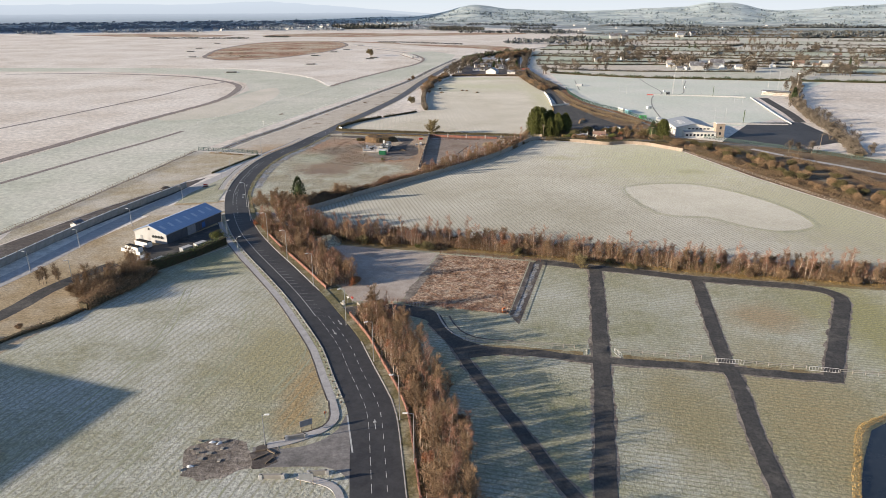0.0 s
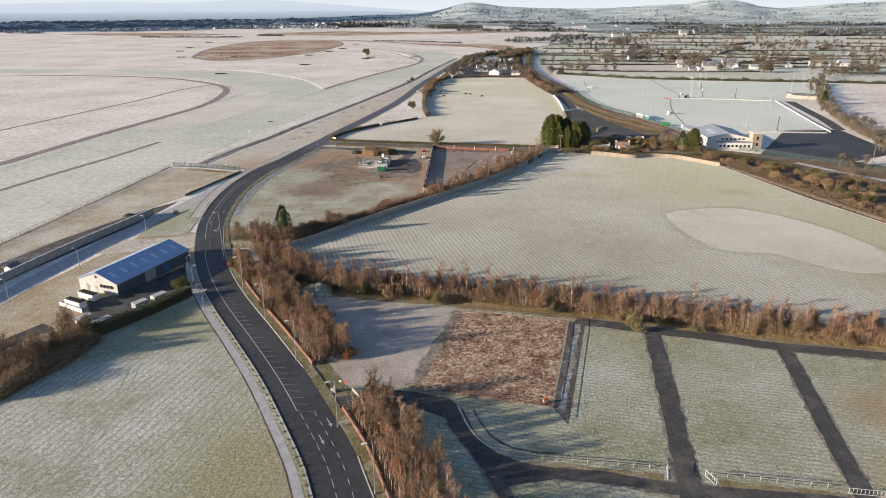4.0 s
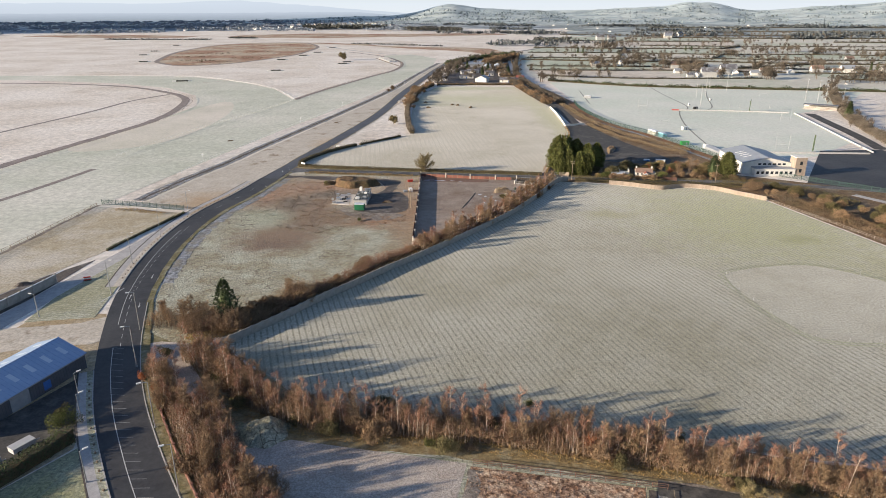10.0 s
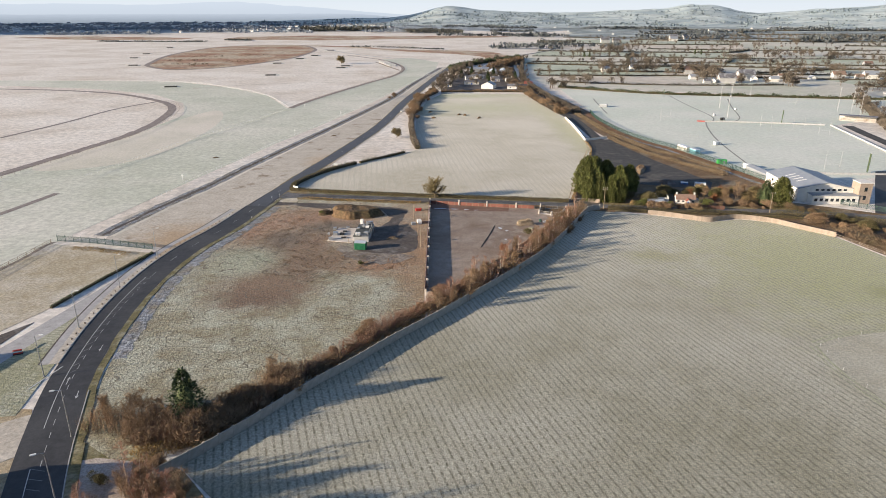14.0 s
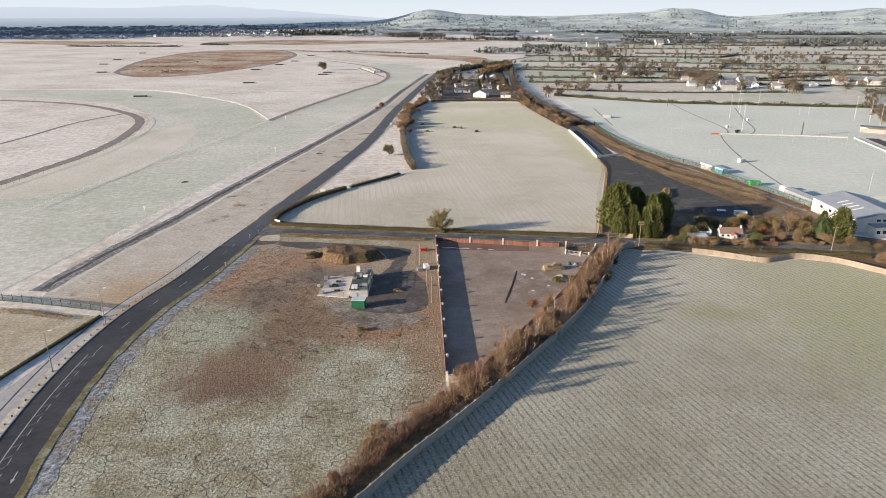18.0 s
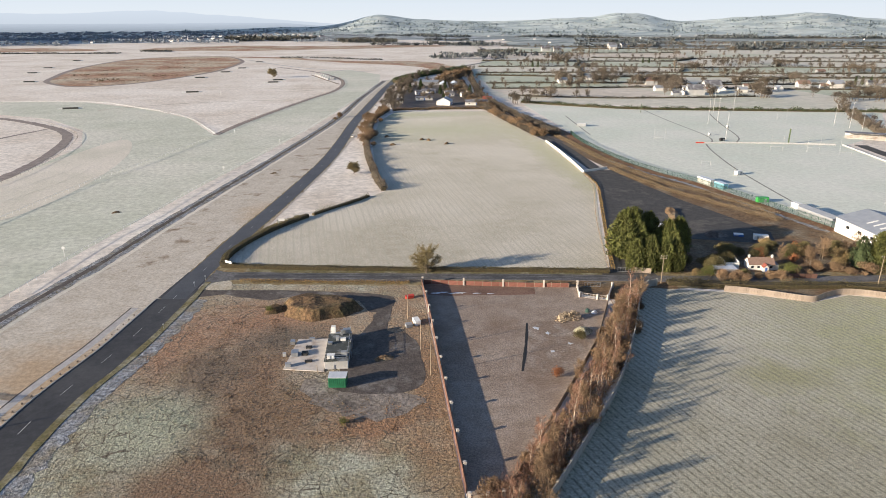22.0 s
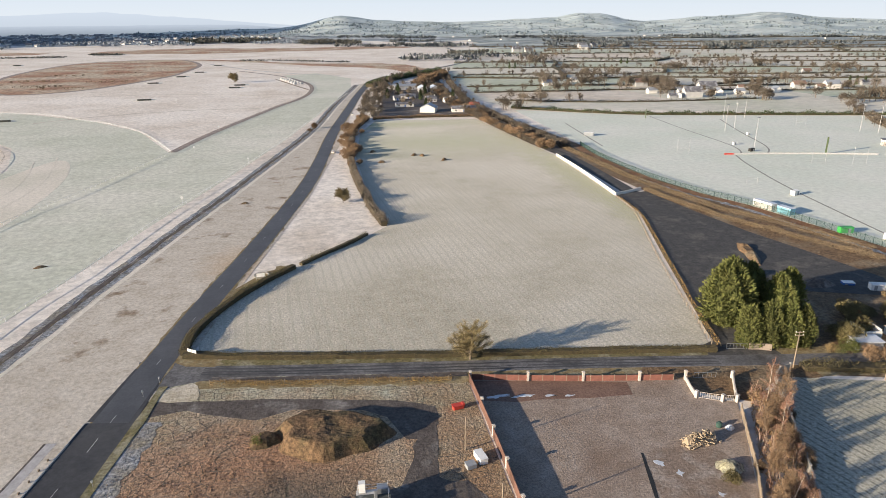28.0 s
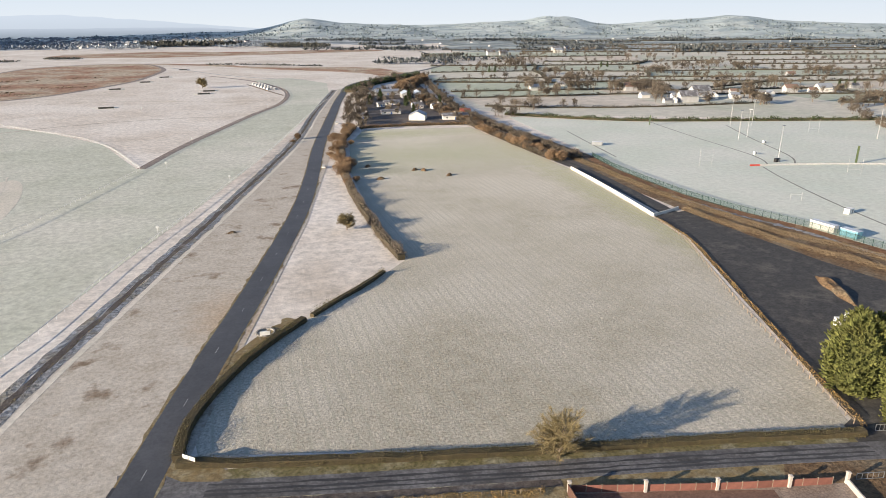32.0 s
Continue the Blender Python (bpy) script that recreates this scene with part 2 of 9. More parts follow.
# paler, bluer base paints in the sky's glancing reflection on the far road
M["asphalt_north"] = surf("sky_sheen_asphalt", (0.07, 0.071, 0.077), (0.09, 0.09, 0.096), 0.3, (0.055, 0.055, 0.058), 0.05, 0.35, rough=0.6, bump=0.01, bscale=30, speck=0.12, spec=0.5)
M["asphalt_old"] = surf("estate_tarmac", (0.05, 0.048, 0.047), (0.078, 0.073, 0.068), 0.4, (0.15, 0.135, 0.115), 0.10, 0.22, rough=0.85, bump=0.03, bscale=4, speck=0.25)
M["path"] = surf("frosted_footpath", (0.45, 0.43, 0.42), (0.35, 0.335, 0.325), 0.5, bump=0.01, speck=0.2, sscale=1.0)
M["concrete"] = surf("frosted_concrete", (0.55, 0.50, 0.45), (0.44, 0.40, 0.36), 0.5, (0.24, 0.17, 0.13), 0.3, 0.2, bump=0.01)
M["kerb"] = surf("kerb_stone", (0.42, 0.40, 0.38), (0.34, 0.33, 0.31), 0.8)
M["paint"] = surf("road_paint", (0.56, 0.56, 0.54), (0.38, 0.38, 0.37), 1.5, rough=0.6)
M["white"] = surf("white_paint", (0.78, 0.77, 0.74), (0.68, 0.67, 0.64), 0.8, rough=0.55)
M["wall"] = surf("concrete_wall", (0.34, 0.32, 0.29), (0.26, 0.245, 0.22), 0.5, (0.20, 0.18, 0.15), 0.15, 0.35, bump=0.02)
M["palewall"] = surf("weathered_pale_boards", (0.35, 0.285, 0.23), (0.28, 0.222, 0.178), 0.8, rand=0.12, bump=0.02)
M["brick"] = surf("red_brick", (0.23, 0.12, 0.09), (0.18, 0.09, 0.07), 1.5, rand=0.15, bump=0.01)
M["timber"] = surf("timber_boards", (0.15, 0.08, 0.06), (0.115, 0.062, 0.047), 1.0, rand=0.25)
M["postwood"] = surf("weathered_wood", (0.30, 0.24, 0.18), (0.22, 0.17, 0.12), 2.0, rand=0.15)
M["roof_blue"] = surf("blue_sheet_roof", (0.27, 0.36, 0.52), (0.32, 0.41, 0.56), 0.4, rough=0.4, rows=(1.0, 0, (0.22, 0.30, 0.46), 0.15))
M["cladding"] = surf("grey_cladding", (0.46, 0.455, 0.45), (0.38, 0.375, 0.37), 0.4, rough=0.6)
M["render_white"] = surf("white_render", (0.74, 0.71, 0.66), (0.64, 0.61, 0.56), 0.4)
M["slate"] = surf("slate_roof", (0.10, 0.10, 0.11), (0.15, 0.145, 0.15), 1.0, (0.40, 0.40, 0.42), 0.3, 0.3, rough=0.6)
M["steel"] = surf("galvanised_steel", (0.45, 0.46, 0.47), (0.36, 0.37, 0.38), 2.0, rough=0.4, metal=0.7)
M["green_steel"] = surf("green_painted_steel", (0.045, 0.088, 0.072), (0.036, 0.07, 0.058), 1.0, rough=0.5)
M["green_bright"] = surf("bright_green_paint", (0.05, 0.34, 0.08), (0.04, 0.28, 0.065), 1.0, rough=0.45)
M["glass"] = surf("dark_window_glass", (0.03, 0.035, 0.04), (0.02, 0.025, 0.03), 1.0, rough=0.08, spec=0.8)
M["black"] = surf("black_rubber", (0.02, 0.02, 0.02), (0.03, 0.03, 0.03), 2.0, rough=0.7)
M["bark"] = surf("birch_bark", (0.55, 0.47, 0.38), (0.30, 0.24, 0.19), 1.2, bump=0.01)
M["bark_dark"] = surf("dark_bark", (0.13, 0.10, 0.075), (0.19, 0.15, 0.11), 1.5, bump=0.01)
M["twig_red"] = surf("birch_twigs", (0.245, 0.127, 0.086), (0.325, 0.185, 0.125), 0.4, island=0.35, rand=0.25)
M["twig_brown"] = surf("bare_twigs", (0.19, 0.125, 0.074), (0.27, 0.18, 0.108), 0.4, island=0.35, rand=0.25)
M["leaf_rust"] = surf("rusty_leaves", (0.24, 0.088, 0.042), (0.29, 0.13, 0.06), 0.5, island=0.35, rand=0.2)
M["leaf_gold"] = surf("dry_golden_grass", (0.36, 0.235, 0.085), (0.26, 0.175, 0.07), 0.5, island=0.35)
M["leaf_olive"] = surf("olive_scrub", (0.098, 0.085, 0.038), (0.15, 0.122, 0.056), 0.5, island=0.35, rand=0.25)
M["leaf_green"] = surf("evergreen_leaves", (0.082, 0.094, 0.025), (0.125, 0.125, 0.038), 0.4, island=0.4, rand=0.25)
M["leaf_dark"] = surf("conifer_needles", (0.045, 0.065, 0.028), (0.075, 0.092, 0.038), 0.4, island=0.4, rand=0.2)
# dark colour stands in for the shade inside a hedge
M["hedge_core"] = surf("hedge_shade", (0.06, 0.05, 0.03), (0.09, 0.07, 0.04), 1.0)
M["grass_green"] = surf("verge_grass", (0.125, 0.112, 0.048), (0.185, 0.155, 0.08), 1.0, (0.33, 0.31, 0.23), 0.2, 0.3, bump=0.08, speck=0.35, sscale=1.5)
M["red"] = surf("red_paint", (0.50, 0.06, 0.04), (0.42, 0.05, 0.035), 1.0, rough=0.5)
M["blue"] = surf("blue_paint", (0.05, 0.15, 0.42), (0.04, 0.12, 0.36), 1.0, rough=0.5)
M["orange"] = surf("orange_plastic", (0.75, 0.20, 0.05), (0.65, 0.17, 0.05), 1.0, rough=0.5)
M["grey"] = surf("grey_paint", (0.30, 0.31, 0.32), (0.24, 0.25, 0.26), 1.0, rough=0.5)
M["logs"] = surf("split_firewood", (0.38, 0.30, 0.215), (0.27, 0.21, 0.145), 2.0, island=0.3)
M["ice"] = surf("frozen_puddle", (0.60, 0.62, 0.64), (0.48, 0.50, 0.54), 0.8, rough=0.3)
# hill colours paled towards blue: haze put into the base colour
M["far_hill"] = surf("hazy_hill_fields", (0.36, 0.42, 0.425), (0.50, 0.535, 0.515), 0.004, (0.26, 0.31, 0.325), 0.006, 0.42, edge=0.03, speck=0.2, sscale=0.012, cracks=(230, (0.25, 0.295, 0.315), 0.05))
# distance haze is painted into this grey-blue tree colour
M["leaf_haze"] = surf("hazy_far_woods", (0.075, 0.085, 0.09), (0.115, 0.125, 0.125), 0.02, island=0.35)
M["paint_worn"] = surf("worn_road_paint", (0.30, 0.30, 0.295), (0.14, 0.14, 0.14), 1.8, rough=0.7)
# bluer, paler tree colour: more haze painted in for the town belts
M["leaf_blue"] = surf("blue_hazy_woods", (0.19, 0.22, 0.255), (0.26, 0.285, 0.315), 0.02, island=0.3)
M["field_in"] = surf("grazed_frost", (0.277, 0.260, 0.194), (0.220, 0.204, 0.145), 0.3, (0.317, 0.299, 0.238), 0.03, 0.5, bump=0.10, bscale=2.5, speck=0.34, sscale=1.8, frost=0.30)
M["cladding_dark"] = surf("dark_sheet_cladding", (0.075, 0.083, 0.095), (0.10, 0.108, 0.12), 0.6, rough=0.5, rows=(0.6, 0, (0.06, 0.066, 0.076), 0.2))
M["green_box"] = surf("green_container_paint", (0.028, 0.17, 0.085), (0.024, 0.14, 0.07), 1.0, rough=0.45)
M["roof_light"] = surf("pale_sheet_roof", (0.50, 0.56, 0.64), (0.56, 0.61, 0.68), 0.5, rough=0.4)
M["roof_grey"] = surf("grey_sheet_roof", (0.24, 0.26, 0.29), (0.29, 0.31, 0.34), 0.4, rough=0.45)
M["slate_brown"] = surf("brown_tile_roof", (0.20, 0.13, 0.10), (0.27, 0.18, 0.14), 1.0, bump=0.02)
M["tile_red"] = surf("red_tile_roof", (0.32, 0.10, 0.07), (0.26, 0.08, 0.06), 1.0, bump=0.02)
M["blue_pale"] = surf("pale_blue_paint", (0.20, 0.42, 0.50), (0.17, 0.37, 0.45), 1.0, rough=0.5)
M["leaf_rust_dry"] = surf("rusty_bracken", (0.158, 0.102, 0.06), (0.215, 0.148, 0.09), 0.5, (0.105, 0.083, 0.048), 0.1, 0.4, island=0.35)
M["leaf_far"] = surf("far_winter_trees", (0.06, 0.063, 0.055), (0.095, 0.09, 0.075), 0.05, island=0.35)
M["farmland"] = surf("frosted_farmland", (0.52, 0.50, 0.42), (0.60, 0.56, 0.485), 0.02, (0.42, 0.44, 0.34), 0.005, 0.36, bump=0.05, bscale=1.5, speck=0.12, sscale=0.1, edge=0.05)


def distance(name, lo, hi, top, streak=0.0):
    """Glowing distance: haze painted as a ground colour that pales with height, with flat streaks of woods and fields.
    """
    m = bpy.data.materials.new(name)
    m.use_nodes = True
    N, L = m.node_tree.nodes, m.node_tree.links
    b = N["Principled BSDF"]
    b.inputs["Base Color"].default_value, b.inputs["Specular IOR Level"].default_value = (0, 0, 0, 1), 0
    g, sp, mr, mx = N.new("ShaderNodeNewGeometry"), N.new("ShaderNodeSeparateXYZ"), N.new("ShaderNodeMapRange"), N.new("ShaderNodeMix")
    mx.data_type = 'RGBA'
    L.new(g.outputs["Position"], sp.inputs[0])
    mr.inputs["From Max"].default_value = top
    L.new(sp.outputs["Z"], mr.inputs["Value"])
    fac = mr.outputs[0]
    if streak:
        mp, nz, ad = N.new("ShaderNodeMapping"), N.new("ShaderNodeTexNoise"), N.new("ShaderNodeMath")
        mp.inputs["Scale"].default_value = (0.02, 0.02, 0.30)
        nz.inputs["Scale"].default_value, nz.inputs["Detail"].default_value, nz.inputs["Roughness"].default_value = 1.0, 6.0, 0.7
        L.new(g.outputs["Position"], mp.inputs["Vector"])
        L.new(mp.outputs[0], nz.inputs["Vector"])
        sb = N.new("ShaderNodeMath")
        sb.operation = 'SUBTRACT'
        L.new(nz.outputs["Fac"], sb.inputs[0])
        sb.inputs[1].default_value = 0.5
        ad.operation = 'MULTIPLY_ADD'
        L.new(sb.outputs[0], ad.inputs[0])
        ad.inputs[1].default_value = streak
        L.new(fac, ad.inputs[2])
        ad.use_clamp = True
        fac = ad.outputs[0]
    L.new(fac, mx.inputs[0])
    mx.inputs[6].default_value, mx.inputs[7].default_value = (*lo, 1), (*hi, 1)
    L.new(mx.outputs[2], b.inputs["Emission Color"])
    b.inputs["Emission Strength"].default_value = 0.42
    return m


M["haze_sky"] = distance("haze_sky", (0.93, 1.0, 1.07), (0.66, 0.83, 1.05), 520)
# mountains and plain glow in colours that carry the haze
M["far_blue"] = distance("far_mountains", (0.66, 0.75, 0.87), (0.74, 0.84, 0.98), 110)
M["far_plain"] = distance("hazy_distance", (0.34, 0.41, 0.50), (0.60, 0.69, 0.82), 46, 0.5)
# ground colour greyed and blued to paint in the haze
M["far_country"] = surf("hazy_wooded_country", (0.30, 0.335, 0.35), (0.43, 0.45, 0.445), 0.012, (0.19, 0.22, 0.245), 0.004, 0.5, speck=0.5, sscale=0.012, edge=0.05)
M["wheel_mark"] = surf("wheel_marks", (0.27, 0.28, 0.18), (0.36, 0.36, 0.26), 0.8, speck=0.2)
M["cream"] = surf("cream_render", (0.50, 0.45, 0.40), (0.41, 0.37, 0.33), 0.6)
M["lane_frost"] = surf("frosted_lane_tarmac", (0.115, 0.112, 0.115), (0.17, 0.165, 0.165), 0.4, (0.055, 0.052, 0.05), 0.12, 0.35, rough=0.8, speck=0.25, bump=0.01)
M["twig_olive"] = surf("lichened_twigs", (0.19, 0.15, 0.078), (0.25, 0.20, 0.10), 0.4, island=0.3, rand=0.15)
M["pond"] = surf("dark_pond_water", (0.02, 0.025, 0.03), (0.03, 0.035, 0.04), 0.2, rough=0.12, spec=0.5)
M["mud_frost"] = surf("frozen_churned_mud", (0.30, 0.26, 0.22), (0.19, 0.155, 0.125), 0.35, (0.12, 0.10, 0.085), 0.14, 0.35, bump=0.2, bscale=1.2, speck=0.4, sscale=1.2)
M["ditch_frost"] = surf("frosted_ditch_tangle", (0.36, 0.375, 0.40), (0.12, 0.125, 0.135), 0.7, (0.22, 0.19, 0.14), 0.15, 0.35, bump=0.4, bscale=1.2, speck=0.5, sscale=1.2)
M["twig_far"] = surf("tan_bare_crowns", (0.105, 0.086, 0.066), (0.155, 0.126, 0.096), 0.2, island=0.3, rand=0.3)
M["dark_roof"] = surf("dark_felt_roof", (0.05, 0.058, 0.055), (0.085, 0.09, 0.085), 0.8, (0.30, 0.31, 0.32), 0.4, 0.2, rough=0.8, bump=0.02)
M["rank_grass"] = surf("rank_yellow_grass", (0.46, 0.395, 0.285), (0.36, 0.295, 0.195), 0.3, (0.53, 0.485, 0.41), 0.05, 0.4, bump=0.14, bscale=1.8, speck=0.30, sscale=1.4)
# hill trees coloured blue-grey as if seen through haze
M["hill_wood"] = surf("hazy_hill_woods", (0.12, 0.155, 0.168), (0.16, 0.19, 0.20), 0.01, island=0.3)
# grey-green field colour with distance haze painted in
M["far_green"] = surf("hazy_hedged_country", (0.34, 0.375, 0.355), (0.47, 0.49, 0.45), 0.006, (0.24, 0.275, 0.28), 0.004, 0.5, speck=0.35, sscale=0.010, edge=0.05, cracks=(140, (0.14, 0.165, 0.165), 0.09))
M["farm_green"] = surf("thawed_pasture", (0.36, 0.40, 0.30), (0.43, 0.455, 0.36), 0.02, (0.50, 0.505, 0.43), 0.008, 0.4, bump=0.05, bscale=1.5, speck=0.15, sscale=0.1)
M["farm_tan"] = surf("frosted_stubble", (0.55, 0.495, 0.42), (0.62, 0.56, 0.485), 0.03, (0.47, 0.41, 0.33), 0.01, 0.4, bump=0.05, bscale=1.5, speck=0.15, sscale=0.1)
M["bare_soil"] = surf("bare_frosted_soil", (0.26, 0.195, 0.15), (0.20, 0.148, 0.112), 0.5, (0.36, 0.31, 0.265), 0.25, 0.3, bump=0.1, bscale=2, speck=0.3, sscale=2.0)
M["red_soil"] = surf("red_brown_soil", (0.165, 0.10, 0.075), (0.215, 0.135, 0.10), 0.4, (0.13, 0.075, 0.055), 0.2, 0.3, bump=0.06, bscale=3, speck=0.25, sscale=2.0)
M["red_timber"] = surf("red_stained_boards", (0.25, 0.105, 0.08), (0.19, 0.082, 0.062), 1.0, rand=0.2)
M["willow"] = surf("golden_willow_twigs", (0.25, 0.18, 0.085), (0.33, 0.235, 0.115), 0.4, island=0.35, rand=0.2)
M["gold_grass"] = surf("golden_rough_grass", (0.42, 0.325, 0.205), (0.32, 0.24, 0.135), 0.3, (0.48, 0.42, 0.33), 0.05, 0.35, bump=0.14, bscale=1.8, speck=0.32, sscale=1.4)
M["plot_frost"] = surf("frosted_bare_plot", (0.47, 0.41, 0.36), (0.37, 0.315, 0.27), 0.4, (0.29, 0.225, 0.175), 0.06, 0.3, bump=0.09, bscale=3, speck=0.3, sscale=2.6)
M["reed"] = surf("dead_reeds", (0.27, 0.20, 0.125), (0.20, 0.145, 0.085), 0.4, island=0.35)
M["rust_bank"] = surf("rusty_bracken_litter", (0.24, 0.115, 0.055), (0.17, 0.085, 0.045), 0.5, (0.30, 0.21, 0.13), 0.15, 0.3, bump=0.15, bscale=1.6, speck=0.4, sscale=1.2)
M["pitch_path"] = surf("worn_pitch_path", (0.30, 0.295, 0.265), (0.22, 0.215, 0.19), 0.5, speck=0.2)
M["fence_grey"] = surf("frosted_grey_rails", (0.30, 0.275, 0.245), (0.22, 0.20, 0.17), 2.0, rand=0.12)
M["rank_brown"] = surf("dead_brown_grass", (0.25, 0.19, 0.095), (0.17, 0.12, 0.06), 0.8, (0.30, 0.27, 0.18), 0.3, 0.35, bump=0.1, bscale=1.8, speck=0.35, sscale=1.6)
M["entrance_conc"] = surf("worn_entrance_concrete", (0.24, 0.225, 0.215), (0.17, 0.16, 0.155), 0.5, (0.10, 0.095, 0.09), 0.15, 0.25, speck=0.2)

# ---- mesh helpers ----
RND = np.random.default_rng(7)


def mesh_of(name, V, F, mat):
    me = bpy.data.meshes.new(name)
    V = np.asarray(V, dtype=float).reshape(-1, 3)
    me.from_pydata(V.tolist(), [], F.tolist() if isinstance(F, np.ndarray) else F)
    me.materials.append(M[mat] if isinstance(mat, str) else mat)
    me.update()
    return me


def thing(name, label, category, group="", kind="", at=(0, 0, 0), turn=0.0):
    """An empty at the base of a thing, which parents its parts."""
    ob = new(name)
    ob.empty_display_size = 0.5
    ob.matrix_world = pose(*at, 0, 0, turn)
    return tagged(ob, label, category, group, kind)


def part(name, geo, mat, parent=None, label="", kind=""):
    """One mesh object, under a thing or a part, in the parent's own axes."""
    ob = new(name, geo if isinstance(geo, bpy.types.Mesh) else mesh_of(name, geo[0], geo[1], mat))
    if parent:
        ob.parent = parent
    return tagged(ob, label, kind=kind)


def solo(name, geo, mat, label, category, group="", kind="", at=(0, 0, 0), turn=0.0):
    ob = new(name, geo if isinstance(geo, bpy.types.Mesh) else mesh_of(name, geo[0], geo[1], mat))
    ob.matrix_world = pose(*at, 0, 0, turn)
    return tagged(ob, label, category, group, kind)


def join(*geos):
    V, F, k = [], [], 0
    for v, f in geos:
        V.extend([tuple(p) for p in v])
        F.extend([tuple(int(i) + k for i in q) for q in f])
        k = len(V)
    return V, F


def moved(geo, x=0, y=0, z=0, turn=0.0, s=1.0):
    c, n = math.cos(radians(turn)), math.sin(radians(turn))
    return [(x + s * (p[0] * c - p[1] * n), y + s * (p[0] * n + p[1] * c), z + s * p[2]) for p in geo[0]], geo[1]


def box(x, y, z, sx, sy, sz, turn=0.0, cut=0.0):
    """A box on its base centre (x, y, z), its upright edges cut by a chamfer."""
    a, b = sx / 2, sy / 2
    if cut:
        ring = [(-a + cut, -b), (a - cut, -b), (a, -b + cut), (a, b - cut), (a - cut, b), (-a + cut, b), (-a, b - cut), (-a, -b + cut)]
    else:
        ring = [(-a, -b), (a, -b), (a, b), (-a, b)]
    n = len(ring)
    V = [(p[0], p[1], 0) for p in ring] + [(p[0], p[1], sz) for p in ring]
    F = [tuple(range(n - 1, -1, -1)), tuple(range(n, 2 * n))] + [(i, (i + 1) % n, n + (i + 1) % n, n + i) for i in range(n)]
    return moved((V, F), x, y, z, turn)


def tube(p, q, r0, r1=None, n=6):
    p, q = Vector(p), Vector(q)
    r1 = r0 if r1 is None else r1
    d = (q - p).normalized()
    u = d.orthogonal().normalized()
    w = d.cross(u)
    V = []
    for c, r in ((p, r0), (q, r1)):
        V += [tuple(c + (u * math.cos(6.2832 * i / n) + w * math.sin(6.2832 * i / n)) * r) for i in range(n)]
    F = [(i, (i + 1) % n, n + (i + 1) % n, n + i) for i in range(n)] + [tuple(range(n - 1, -1, -1)), tuple(range(n, 2 * n))]
    return V, F


def gable(lx, ly, eaves, ridge):
    """House body, its gables at the ends of x."""
    a, b = lx / 2, ly / 2
    V = [(-a, -b, 0), (a, -b, 0), (a, b, 0), (-a, b, 0), (-a, -b, eaves), (a, -b, eaves), (a, b, eaves), (-a, b, eaves), (-a, 0, ridge), (a, 0, ridge)]
    F = [(0, 1, 5, 4), (2, 3, 7, 6), (1, 2, 6, 9, 5), (3, 0, 4, 8, 7), (4, 5, 9, 8), (6, 7, 8, 9), (3, 2, 1, 0)]
    return V, F


def slopes(lx, ly, eaves, ridge, over=0.35, thick=0.16):
    """The two roof slopes of such a body, with thickness and overhang."""
    a, b = lx / 2 + over, ly / 2
    k = (ridge - eaves) / b
    e = eaves - over * k
    P = [(-b - over, e), (0, ridge), (b + over, e)]
    V = []
    for x in (-a, a):
        V += [(x, y, z + 0.02) for y, z in P] + [(x, y, z + 0.02 + thick) for y, z in P]
    F = [(3, 9, 10, 4), (4, 10, 11, 5), (0, 1, 7, 6), (1, 2, 8, 7), (0, 6, 9, 3), (2, 5, 11, 8), (0, 3, 4, 1), (1, 4, 5, 2), (6, 7, 10, 9), (7, 8, 11, 10)]
    return V, F


def smooth(pts, step=4.0, closed=False):
    """Catmull-Rom through the points, at about that many metres a step."""
    P = [np.array(p[:2], float) for p in pts]
    n = len(P)
    out = []
    for i in range(n if closed else n - 1):
        if closed:
            a, b, c, d = P[i - 1], P[i], P[(i + 1) % n], P[(i + 2) % n]
        else:
            a, b, c, d = P[max(i - 1, 0)], P[i], P[i + 1], P[min(i + 2, n - 1)]
        k = max(1, int(np.hypot(*(c - b)) / step))
        for j in range(k):
            t = j / k
            out.append(0.5 * (2 * b + (c - a) * t + (2 * a - 5 * b + 4 * c - d) * t * t + (3 * b - a - 3 * c + d) * t ** 3))
    if not closed:
        out.append(P[-1])
    return np.array(out)


def normals(P):
    T = np.gradient(P, axis=0)
    T /= np.maximum(np.hypot(T[:, 0], T[:, 1])[:, None], 1e-6)
    return np.stack([-T[:, 1], T[:, 0]], -1)


def ribbon(pts, w, z, thick=0.06, step=4.0, off=0.0, wob=0.0, raw=False):
    """A strip of width w along the line; off shifts it to the left."""
    P = np.asarray(pts, float) if raw else smooth(pts, step)
    N = normals(P)
    n = len(P)
    ra, rb = (RND.normal(0, wob, n), RND.normal(0, wob, n)) if wob else (0, 0)
    A = P + N * (off + w / 2 + ra)[:, None] if wob else P + N * (off + w / 2)
    B = P + N * (off - w / 2 + rb)[:, None] if wob else P + N * (off - w / 2)
    V = []
    for i in range(n):
        V += [(*A[i], z), (*B[i], z), (*A[i], z - thick), (*B[i], z - thick)]
    F = []
    for i in range(n - 1):
        a, b = 4 * i, 4 * i + 4
        F += [(a, a + 1, b + 1, b), (a, b, b + 2, a + 2), (a + 1, a + 3, b + 3, b + 1)]
    F += [(0, 2, 3, 1), (4 * n - 4, 4 * n - 3, 4 * n - 1, 4 * n - 2)]
    return V, F


